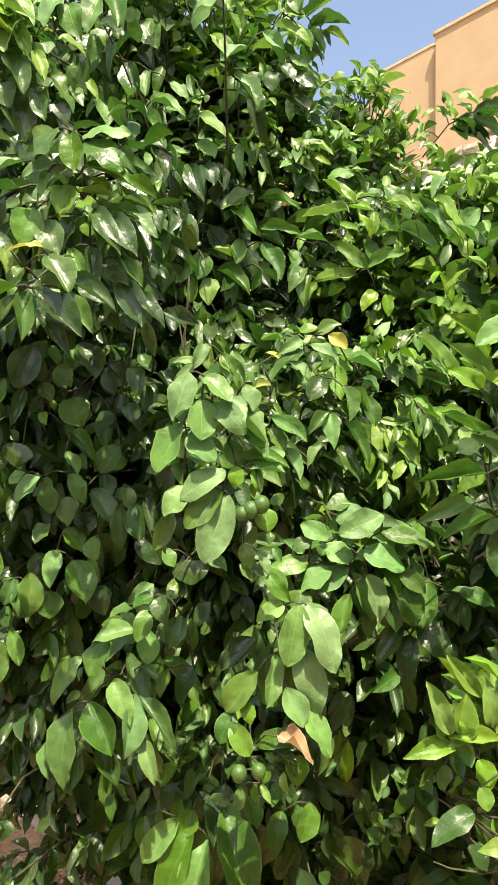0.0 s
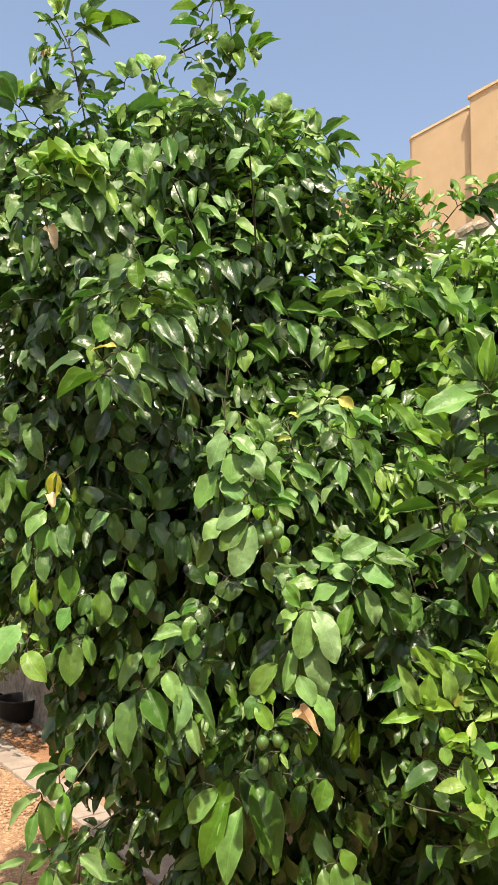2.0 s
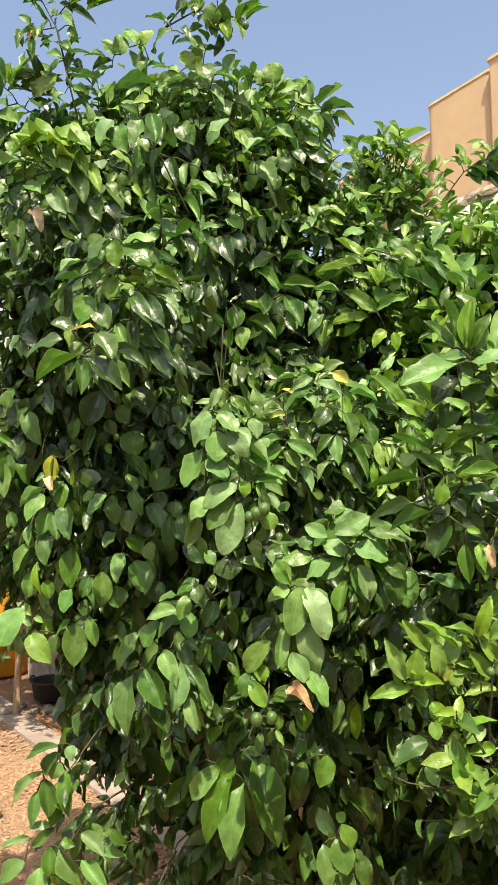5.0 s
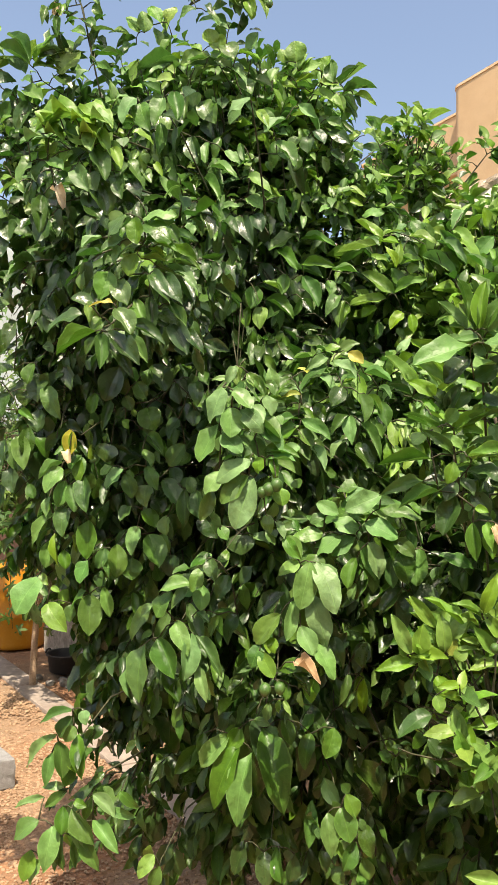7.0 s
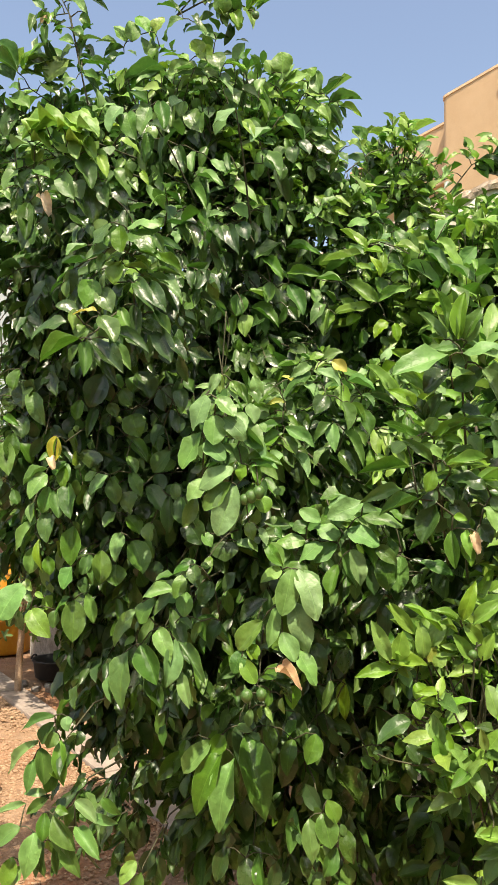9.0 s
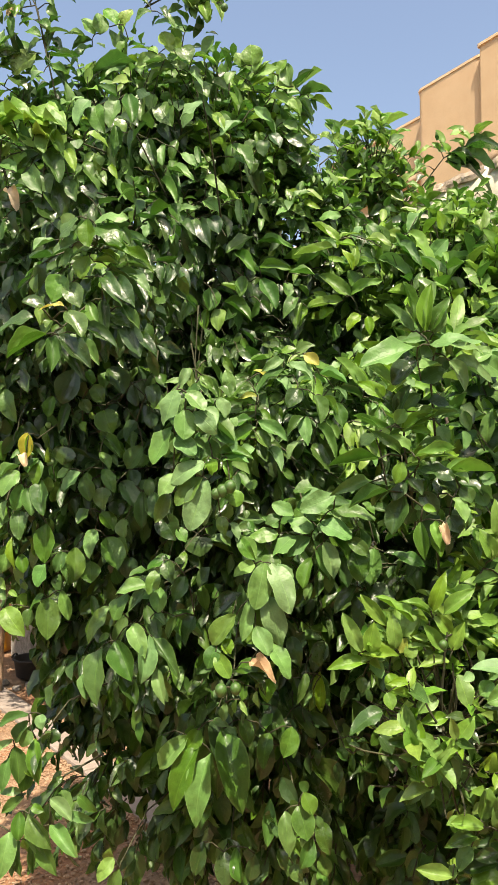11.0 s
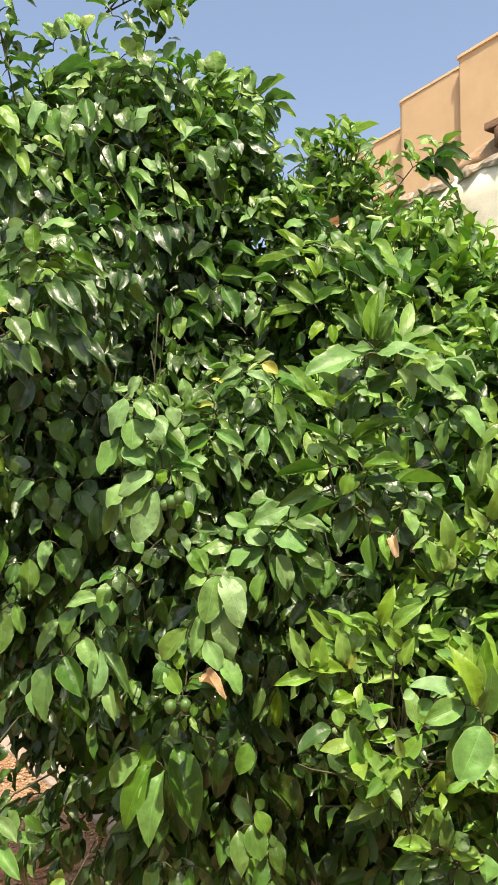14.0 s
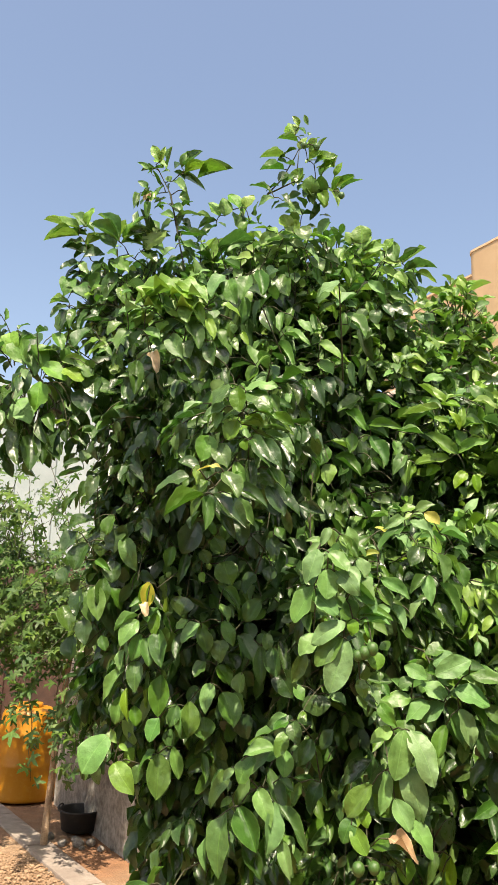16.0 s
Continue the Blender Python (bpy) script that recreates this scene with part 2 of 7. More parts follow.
# ---- structure ----
def ground():
    bm = bmesh.new()
    bmesh.ops.create_grid(bm, x_segments=60, y_segments=60, size=9.0)
    for v in bm.verts:
        edge = max(abs(v.co.x), abs(v.co.y))
        v.co.z = 0.0 if edge > 8.5 else 0.018 * noise.noise(v.co * 1.3) + 0.008 * noise.noise(v.co * 5.0)
        if edge > 8.9:
            v.co.x *= 40
            v.co.y *= 40
        v.co.y += 3.0
    tagged(mesh_object("ground", bm, GROUND, smooth=True), "sandy orange soil with patches of pale gravel", "ground", kind="structure")


ground()


def yard_part(name, bm, material, label, category, smooth=False, kind="structure"):
    ob = mesh_object(name, bm, material, smooth=smooth)
    ob.matrix_world = YARD
    return tagged(ob, label, category, kind=kind)


def grid_wall(bm, x0, x1, y, z0, z1, step, thick):
    """A wall slab whose front face is cut fine enough to be uneven."""
    nx, nz = max(2, int((x1 - x0) / step)), max(2, int((z1 - z0) / step))
    rows = []
    for j in range(nz + 1):
        rows.append([])
        for i in range(nx + 1):
            x, z = x0 + (x1 - x0) * i / nx, z0 + (z1 - z0) * j / nz
            push = 0.02 * noise.noise(Vector((x * 1.1, z * 1.1, 3.0))) + 0.006 * noise.noise(Vector((x * 7, z * 7, 9.0)))
            rows[-1].append(bm.verts.new((x, y + push, z)))
    for j in range(nz):
        for i in range(nx):
            bm.faces.new((rows[j][i], rows[j][i + 1], rows[j + 1][i + 1], rows[j + 1][i]))
    back = [bm.verts.new((x, y + thick, z)) for x, z in ((x0, z0), (x1, z0), (x1, z1), (x0, z1))]
    bm.faces.new(back[::-1])
    bm.faces.new([r[0] for r in rows][::-1] + [back[0], back[3]][::1])
    bm.faces.new([r[-1] for r in rows] + [back[2], back[1]])
    bm.faces.new(rows[-1] + [back[3], back[2]][::-1])
    return bm


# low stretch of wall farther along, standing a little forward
yard_part("wall_low", grid_wall(bmesh.new(), -6.3, -4.0, 1.85, -0.1, 1.25, 0.1, 0.3), DAMP_AND_SHADE,
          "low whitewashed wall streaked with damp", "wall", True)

# unseen plain wall added behind the camera to block low sky light
WALL_REAR = mesh_object("wall_house", grid_wall(bmesh.new(), -6.0, 6.0, 0.0, -0.1, 2.6, 0.4, 0.3), TAN, smooth=True)
WALL_REAR.matrix_world = pose(0, -2.4, 0, 0, 0, 180)
tagged(WALL_REAR, "plain ochre rendered house wall closing the yard", "wall", kind="structure")

# whitewashed yard wall behind the tree, with a crumbling mud coping
WALL_Y, WALL_TOP = 2.24, 2.715
yard_part("wall_yard", grid_wall(bmesh.new(), -5.3, 5.0, WALL_Y, -0.1, WALL_TOP, 0.12, 0.32), WHITEWASH,
          "old whitewashed mud wall, stained and flaking", "wall", True)


def coping():
    bm = bmesh.new()
    length, pieces = 10.3, 420
    section = [(-0.004, -0.028), (-0.007, -0.01), (-0.002, 0.008), (0.06, 0.026), (0.2, 0.045), (0.33, 0.03), (0.335, -0.03)]
    rings = []
    for i in range(pieces + 1):
        x = -5.3 + length * i / pieces
        ring = []
        for k, (dy, dz) in enumerate(section):
            p = Vector((x, WALL_Y + dy, WALL_TOP + dz))
            shift = Vector(noise.noise_vector(p * 4.0)) * 0.012 + Vector(noise.noise_vector(p * 13.0)) * 0.014 + Vector(noise.noise_vector(p * 37.0)) * 0.009
            ring.append(bm.verts.new(p + shift))
        rings.append(ring)
    n = len(section)
    for a, b in zip(rings, rings[1:]):
        for k in range(n):
            bm.faces.new((a[k], b[k], b[(k + 1) % n], a[(k + 1) % n]))
    bm.faces.new(rings[0])
    bm.faces.new(rings[-1][::-1])
    bmesh.ops.recalc_face_normals(bm, faces=bm.faces)
    yard_part("trim", bm, MUD, "crumbling mud coping along the top of a wall", "coping", False)


coping()


def ochre_building():
    house = thing("ochre_building", YARD, "ochre plastered house with stepped parapet and pale coping", "building")

    def block(name, x0, x1, y0, y1, z1, corner):
        bm = bmesh.new()
        box(bm, x0, x1, y0, y1, -0.1, z1)
        edges = [e for e in bm.edges if abs(e.verts[0].co.z - e.verts[1].co.z) > 1]
        bmesh.ops.bevel(bm, geom=edges, offset=corner, segments=6, profile=0.5, affect="EDGES")
        part(name, bm, TAN, house)

    def cap(x0, x1, y0, y1, z, corner):
        bm = bmesh.new()
        box(bm, x0, x1, y0, y1, z, z + 0.026)
        bmesh.ops.bevel(bm, geom=[e for e in bm.edges if abs(e.verts[0].co.z - e.verts[1].co.z) > 0.01], offset=corner, segments=6, profile=0.5, affect="EDGES")
        part("coping", roughen(bm, 0.004, 9.0), TAN_EDGE, house, "pale plaster coping")

    block("wall", -5.19, -4.28, 5.75, 9.5, 5.66, 0.11)
    cap(-5.198, -4.265, 5.742, 9.53, 5.66, 0.11)
    block("wall", -4.27, 1.5, 5.67, 9.6, 5.70, 0.02)
    cap(-4.290, 1.53, 5.655, 9.63, 5.70, 0.03)
    block("wall", -6.9, -5.20, 5.95, 9.4, 5.50, 0.03)
    cap(-6.93, -5.205, 5.938, 9.43, 5.50, 0.03)
    bm = bmesh.new()
    box(bm, -6.95, -5.205, 5.86, 5.949, 4.80, 4.87, 0.015)
    part("ledge", bm, TAN_EDGE, house, "narrow plaster ledge")


ochre_building()


def white_building():
    """White sheeted wall far behind the vines, closing the yard."""
    house = thing("white_building", YARD, "bright white wall of upright sheets behind vines", "building")
    bm = bmesh.new()
    box(bm, -8.6, -8.05, -6.0, 3.2, -0.1, 4.1, 0.02)
    part("wall", bm, WHITE, house)
    for k in range(20):
        bm = bmesh.new()
        y = -5.6 + 0.44 * k
        box(bm, -8.047, -8.03, y - 0.215, y + 0.215, 2.15, 4.05, 0.004, 1)
        part("panel", bm, WHITE, house)
    # dark brown on the plinth also stands in for shade behind the vine
    bm = bmesh.new()
    box(bm, -8.047, -8.0, -5.9, 3.15, -0.1, 2.08, 0.02)
    part("plinth", roughen(bm, 0.01, 2.0), BROWN_AND_SHADE, house, "dark brown lower wall")
    for k in range(6):
        bm = bmesh.new()
        y = 0.86 + 0.16 * k
        box(bm, -7.995, -7.96, y - 0.076, y + 0.076, 0.26, 2.05, 0.006, 1)
        part("door_board", bm, BROWN_AND_SHADE, house, "dark brown door board")


white_building()


def kerb():
    strip = thing("kerb", pose(-2.31, 4.95, 0, 0, 0, -47.3), "long flat strip of pale concrete kerb", "kerb", kind="structure")
    for k in range(6):
        bm = bmesh.new()
        box(bm, -2.6 + 0.9 * k, -1.712 + 0.9 * k, -0.095, 0.095, -0.10, 0.022, 0.01)
        part("kerb_stone", roughen(bm, 0.006, 7.0, k), CONCRETE, strip)


kerb()

# ---- yard things ----
def lintel():
    """A stone slab resting on a split beam end, on top of the wall."""
    top = thing("lintel", YARD @ pose(-1.29, 2.22, WALL_TOP + 0.035), "rough stone slab on a split dark timber beam", "lintel")
    bm = bmesh.new()
    box(bm, 0.0, 1.9, 0.022, 0.42, 0.082, 0.112)
    bmesh.ops.subdivide_edges(bm, edges=bm.edges[:], cuts=5, use_grid_fill=True)
    part("slab", roughen(roughen(bm, 0.012, 6.0), 0.012, 19.0), TIMBER, top, "ragged brown slab edge")
    for k, (x, w) in enumerate(((0.030, 0.062), (0.094, 0.056), (0.8, 0.09))):
        bm = bmesh.new()
        box(bm, x, x + w, 0.012, 0.40, -0.004, 0.081, 0.026, 3)
        bmesh.ops.subdivide_edges(bm, edges=bm.edges[:], cuts=2, use_grid_fill=True)
        part("beam", roughen(bm, 0.009, 22.0, k), TIMBER, top)


lintel()


def earth_heap():
    """A low heap of washed-out earth against the beam end."""
    bm = bmesh.new()
    bmesh.ops.create_icosphere(bm, subdivisions=3, radius=1.0)
    for v in bm.verts:
        v.co.x *= 0.16
        v.co.y *= 0.13
        v.co.z = max(v.co.z, -0.2) * 0.085
    ob = mesh_object("earth_heap", roughen(roughen(bm, 0.02, 9.0), 0.006, 40.0), EARTH, smooth=True)
    ob.matrix_world = YARD @ pose(-1.36, 2.38, WALL_TOP + 0.035)
    tagged(ob, "low heap of crumbled tan earth on the wall top", "earth heap")


earth_heap()


def barrel():
    drum = thing("barrel", pose(-2.96, 6.12, 0.02) @ Matrix.Diagonal((0.79, 0.79, 0.86, 1)), "faded yellow plastic barrel standing on the ground", "barrel")
    bm = lathe(bmesh.new(), [(0.02, 0), (0.33, 0), (0.345, 0.02), (0.342, 0.05), (0.330, 0.30), (0.338, 0.32), (0.328, 0.34),
                             (0.310, 0.58), (0.317, 0.60), (0.308, 0.62), (0.292, 0.78), (0.270, 0.825), (0.225, 0.848), (0.02, 0.85)])
    part("body", bm, YELLOW, drum, smooth=True)
    part("lid", lathe(bmesh.new(), [(0.01, 0.851), (0.13, 0.851), (0.135, 0.858), (0.135, 0.885), (0.125, 0.892), (0.01, 0.892)]), YELLOW, drum, smooth=True)


barrel()


def tub():
    pot = thing("tub", pose(-2.12, 5.30, 0.02) @ Matrix.Diagonal((0.70, 0.70, 0.49, 1)), "dusty black rubber tub beside the wall", "tub")
    part("body", lathe(bmesh.new(), [(0.01, 0), (0.17, 0), (0.19, 0.02), (0.215, 0.26), (0.235, 0.28), (0.23, 0.30), (0.205, 0.29),
                                     (0.18, 0.06), (0.01, 0.05)]), BLACK, pot, smooth=True)
    for side in (-1, 1):
        part("handle", tube(bmesh.new(), [Vector((side * 0.225, 0.07 * math.cos(a), 0.285 + 0.05 * math.sin(a))) for a in np.linspace(0, math.pi, 7)],
                            [0.012] * 7), BLACK, pot, smooth=True)


tub()


def stake():
    post = bmesh.new()
    tube(post, [Vector((0.02 * z - 0.012 * math.sin(3 * z), 0.01 * math.sin(2 * z), z)) for z in np.linspace(-0.1, 1.75, 14)],
         list(np.linspace(0.025, 0.018, 14)), 9)
    ob = mesh_object("stake", roughen(post, 0.005, 16.0), STAKE, smooth=True)
    ob.matrix_world = pose(-2.21, 4.88, 0, 0, 2, 0)
    tagged(ob, "weathered wooden stake standing in the soil", "stake")


stake()


def concrete_block():
    rock = thing("concrete_block", pose(-1.72, 3.25, 0, 0, 0, -43), "grey hollow concrete block lying on the gravel", "block")
    bm = bmesh.new()
    box(bm, -0.2, 0.2, -0.1, 0.1, 0, 0.145, 0.012)
    bmesh.ops.subdivide_edges(bm, edges=bm.edges[:], cuts=3, use_grid_fill=True)
    part("body", roughen(bm, 0.006, 22.0), BLOCK, rock)


concrete_block()


def rubble():
    spots = [(-2.11, 4.97, 0.04), (-2.0, 4.98, 0.046), (-1.92, 5.02, 0.038), (-1.82, 4.93, 0.026), (-2.26, 5.08, 0.035), (-1.74, 4.98, 0.03), (-2.05, 5.07, 0.032), (-1.95, 4.92, 0.02)]
    for k, (x, y, r) in enumerate(spots):
        bm = bmesh.new()
        bmesh.ops.create_icosphere(bm, subdivisions=2, radius=r)
        for v in bm.verts:
            v.co.z *= 0.72
        ob = mesh_object("rubble_stone", roughen(roughen(bm, r * 0.45, 9.0, k), r * 0.12, 40.0, k), RUBBLE)
        ob.matrix_world = pose(x, y, r * 0.45, 0, 0, 50 * k)
        tagged(ob, "broken pale stone lying by the wall", "stone", "rubble by the wall")


rubble()


def joined(name, verts, faces, material, parent=None, uvs=None, rims=None, smooth=True):
    """One mesh from arrays; faces all have the same number of corners."""
    data = bpy.data.meshes.new(name)
    data.from_pydata(verts.tolist(), [], faces.tolist())
    for layer, coords in (("leaf", uvs), ("rim", rims)):
        if coords is not None:
            data.uv_layers.new(name=layer).data.foreach_set("uv", coords[faces.reshape(-1)].astype(np.float32).reshape(-1))
    for mat in material if isinstance(material, (list, tuple)) else [material]:
        data.materials.append(mat)
    data.polygons.foreach_set("use_smooth", [smooth] * len(data.polygons))
    ob = new(name, data)
    ob.parent = parent
    return ob


def gravel():
    rng = np.random.default_rng(5)
    bm = bmesh.new()
    bmesh.ops.create_icosphere(bm, subdivisions=1, radius=1.0)
    base = np.array([v.co[:] for v in bm.verts])
    tri = np.array([[v.index for v in f.verts] for f in bm.faces])
    bm.free()
    spots = []
    while len(spots) < 34000:
        x, y = rng.uniform(-3.6, 0.4), rng.uniform(1.9, 5.7)
        if (x + 2.33) * 0.71 + (y - 5.0) * 0.70 > -0.13:  # kerb line
            continue
        if noise.noise(Vector((x * 0.9, y * 0.9, 2.0))) + 0.25 * noise.noise(Vector((x * 4, y * 4, 0))) < -0.34 and rng.random() > 0.3:
            continue
        spots.append((x, y))
    spots = np.array(spots)
    n = len(spots)
    size = rng.uniform(0.004, 0.009, n) * np.where(rng.random(n) > 0.95, 1.7, 1.0)
    shape = base[None] * (1 + rng.uniform(-0.25, 0.25, (n, len(base), 1))) * np.stack([size * rng.uniform(0.8, 1.5, n), size, size * rng.uniform(0.45, 0.8, n)], 1)[:, None]
    a = rng.uniform(0, 6.28, n)
    x = shape[..., 0] * np.cos(a)[:, None] - shape[..., 1] * np.sin(a)[:, None]
    y = shape[..., 0] * np.sin(a)[:, None] + shape[..., 1] * np.cos(a)[:, None]
    verts = np.stack([x + spots[:, :1], y + spots[:, 1:], shape[..., 2] + 0.4 * size[:, None]], -1).reshape(-1, 3)
    faces = (tri[None] + np.arange(n)[:, None, None] * len(base)).reshape(-1, 3)
    tagged(joined("gravel", verts, faces, PEBBLE, smooth=False), "loose pale limestone gravel over sandy soil", "gravel", kind="stuff")


gravel()
# ---- leaves ----
def leaf_shape(rows=6, fold=0.22, curl=0.18, wave=0.03, twist=0.0, foot=0.75, tip=0.9, across=2, phase=0.0, bend=0.0):
    """Template leaf: base at the origin, tip at y = 1, width 1, top side up.
    foot and tip: how fast it widens and narrows (1 is straight, below that rounder); bend: sideways sickle."""
    top = foot / (foot + tip)
    full = top ** foot * (1 - top) ** tip
    verts, uvs, rims, faces = [], [], [], []
    for i in range(rows + 1):
        t = 0.35 * i / rows + 0.65 * (1 - math.cos(math.pi * i / rows)) / 2
        w = 0.5 * t ** foot * (1 - t) ** tip / full if 0 < t < 1 else 0.0
        w = max(w, 0.028 if i == 0 else 0.004)
        y, z, turn = t - 0.25 * curl * t * t, -curl * t * t, twist * (t - 0.3)
        for k in range(across + 1):
            s = 2 * k / across - 1
            x = s * w
            ripple = wave * (math.sin(9.0 * t + 2.4 * s + phase) + 0.5 * math.sin(17.0 * t - 3.0 * s + 2 * phase)) * s * s if 0 < i < rows else 0
            if across > 2 and 0 < abs(s) < 1:
                ripple += 0.35 * wave * math.sin(15.0 * t + 1.7 * phase + 2.0 * s)
            lift = abs(s) * w * fold * 2 - 0.12 * w * s * s + ripple
            verts.append((x * math.cos(turn) - lift * math.sin(turn) + bend * math.sin(math.pi * t) , y, z + lift * math.cos(turn) + x * math.sin(turn)))
            uvs.append((0.5 + s * w, t))
            rims.append((abs(s), t))
    n = across + 1
    for i in range(rows):
        for k in range(across):
            a = n * i + k
            faces.append((a, a + 1, a + n + 1, a + n))
    return np.array(verts), np.array(faces), np.array(uvs), np.array(rims)


# fold, curl, wave, twist, foot, tip, phase, bend: three broad and blunt, then three ovate, then four slender and pointed
HABITS = [(0.12, 0.20, 0.050, 0.20, 0.66, 0.70, 0.0, 0.03), (0.06, 0.34, 0.065, -0.35, 0.62, 0.76, 1.3, -0.05), (0.18, 0.10, 0.055, 0.30, 0.70, 0.68, 2.2, 0.0),
          (0.22, 0.20, 0.050, 0.15, 0.78, 0.86, 3.1, -0.03), (0.14, 0.40, 0.048, -0.40, 0.72, 0.84, 4.0, 0.04), (0.30, 0.06, 0.044, 0.35, 0.82, 0.80, 5.2, 0.0),
          (0.24, 0.28, 0.048, -0.25, 0.84, 0.98, 0.6, 0.05), (0.36, 0.12, 0.040, 0.30, 0.80, 0.94, 1.9, -0.05), (0.18, 0.44, 0.050, 0.50, 0.90, 1.02, 2.8, 0.04),
          (0.28, -0.10, 0.044, -0.35, 0.84, 0.92, 4.6, 0.0)]
BROAD, OVATE, SLENDER = (0, 1, 2), (3, 4, 5), (6, 7, 8, 9)
SOUND = len(HABITS)
CRUMPLED = (SOUND,)


def leaf_set(rows, across):
    made = [leaf_shape(rows, h[0], h[1], h[2], h[3], h[4], h[5], across, h[6], h[7]) for h in HABITS]
    return made + [leaf_shape(rows, 0.40, 0.55, 0.16, 1.1, 0.7, 0.7, across)]  # the last one crumpled


SHAPES, FINE = leaf_set(6, 2), leaf_set(10, 4)  # the finer templates are for single leaves


@lru_cache(maxsize=None)
def leaf_data(shape, tone):
    verts, faces, uvs, rims = FINE[shape]
    data = bpy.data.meshes.new("leaf")
    data.from_pydata(verts.tolist(), [], faces.tolist())
    for layer, coords in (("leaf", uvs), ("rim", rims)):
        data.uv_layers.new(name=layer).data.foreach_set("uv", coords[faces.reshape(-1)].astype(np.float32).reshape(-1))
    data.materials.append(LEAVES[tone])
    data.polygons.foreach_set("use_smooth", [True] * len(data.polygons))
    return data


def leaf_frame(base, along, up, width, length):
    y = Vector(along).normalized()
    z = Vector(up)
    z = z - y * z.dot(y)
    z = z.normalized() if z.length > 1e-4 else y.orthogonal().normalized()
    x = y.cross(z)
    return Matrix(((x.x * width, y.x * length, z.x * length, base[0]), (x.y * width, y.y * length, z.y * length, base[1]),
                   (x.z * width, y.z * length, z.z * length, base[2]), (0, 0, 0, 1)))


class Foliage:
    """Gathers leaves by tone and shape, and links them as joined meshes."""

    def __init__(self):
        self.sets, self.twigs = {}, bmesh.new()

    def add(self, tone, shape, m):
        self.sets.setdefault((tone, shape), []).append(np.array(m))

    def link(self, parent, label):
        verts, faces, uvs, rims, mats, slots, start = [], [], [], [], [], [], 0
        for (tone, shape), ms in self.sets.items():
            v, f, u, r = SHAPES[shape]
            ms = np.array(ms)
            verts.append((np.einsum("nij,vj->nvi", ms[:, :3, :3], v) + ms[:, None, :3, 3]).reshape(-1, 3))
            faces.append((f[None] + (np.arange(len(ms)) * len(v))[:, None, None] + start).reshape(-1, 4))
            uvs.append(np.tile(u, (len(ms), 1)))
            rims.append(np.tile(r, (len(ms), 1)))
            if LEAVES[tone] not in mats:
                mats.append(LEAVES[tone])
            slots += [mats.index(LEAVES[tone])] * (len(ms) * len(f))
            start += len(ms) * len(v)
        ob = joined("foliage", np.concatenate(verts), np.concatenate(faces), mats, parent, np.concatenate(uvs), np.concatenate(rims))
        ob.data.polygons.foreach_set("material_index", slots)
        tagged(ob, label, kind="stuff")
        if self.twigs.verts:
            tagged(part("twig_mass", self.twigs, TWIG, parent), kind="stuff")


RNG = random.Random(11)


def rand_dir():
    while True:
        v = Vector((RNG.uniform(-1, 1), RNG.uniform(-1, 1), RNG.uniform(-1, 1)))
        if 0.05 < v.length < 1:
            return v.normalized()


# deep and dark mixes colour in shade inside and low on the crown
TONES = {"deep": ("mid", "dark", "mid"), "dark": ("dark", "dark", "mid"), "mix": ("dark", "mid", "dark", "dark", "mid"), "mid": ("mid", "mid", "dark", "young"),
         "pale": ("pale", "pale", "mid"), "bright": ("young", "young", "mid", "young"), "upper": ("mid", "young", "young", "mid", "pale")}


SUNWARD = Vector((0.1, -0.6, 0.8))  # leaves turn their faces to the light


def grow_spray(fol, base, out, habit, size, count, tone):
    """One twig with its leaves, grown from base towards out. habit: hang, erect."""
    out = out.normalized()
    length = size * count * 0.22
    p, heading, points = base.copy(), (out + Vector((0, 0, 0.4 if habit == "erect" else 0.1))).normalized(), [base.copy()]
    steps = max(3, count // 2)
    for i in range(steps):
        heading = (heading + Vector((0, 0, 0.10 if habit == "erect" else -0.34)) + rand_dir() * 0.16).normalized()
        p = p + heading * length / steps
        points.append(p.copy())
    tube(fol.twigs, points, [0.0025 - 0.0014 * i / steps for i in range(steps + 1)], 4)
    for k in range(count):
        t = (k + 0.6) / count * steps
        i = min(int(t), steps - 1)
        spot = points[i].lerp(points[i + 1], t - i)
        stem = (points[i + 1] - points[i]).normalized()
        ring = 2.4 * k + RNG.uniform(-0.4, 0.4)
        a = stem.orthogonal().normalized()
        side = a * math.cos(ring) + stem.cross(a) * math.sin(ring)
        if habit == "hang":
            along = stem * 0.45 + side * 0.55 + Vector((0, 0, -0.55)) + out * 0.15 + rand_dir() * 0.25
            up = out * 0.6 + SUNWARD * 0.6 + rand_dir() * 0.65
        else:
            along = stem * 0.7 + side * 0.75 + rand_dir() * 0.2
            up = stem * 0.4 + SUNWARD * 0.9 + out * 0.2 + rand_dir() * 0.45
        if crowded(spot + along.normalized() * size * 0.5):
            continue
        size_k = size * RNG.uniform(0.6, 1.2) * (0.8 if k > count - 3 else 1.0)
        wide = size_k * (RNG.uniform(0.36, 0.50) if habit == "erect" else RNG.uniform(0.37, 0.50))
        fol.add(RNG.choice(TONES[tone]), RNG.choice(SLENDER + OVATE) if habit == "erect" else RNG.choice(OVATE + OVATE + SLENDER + BROAD[:1]), leaf_frame(spot, along, up, wide, size_k))


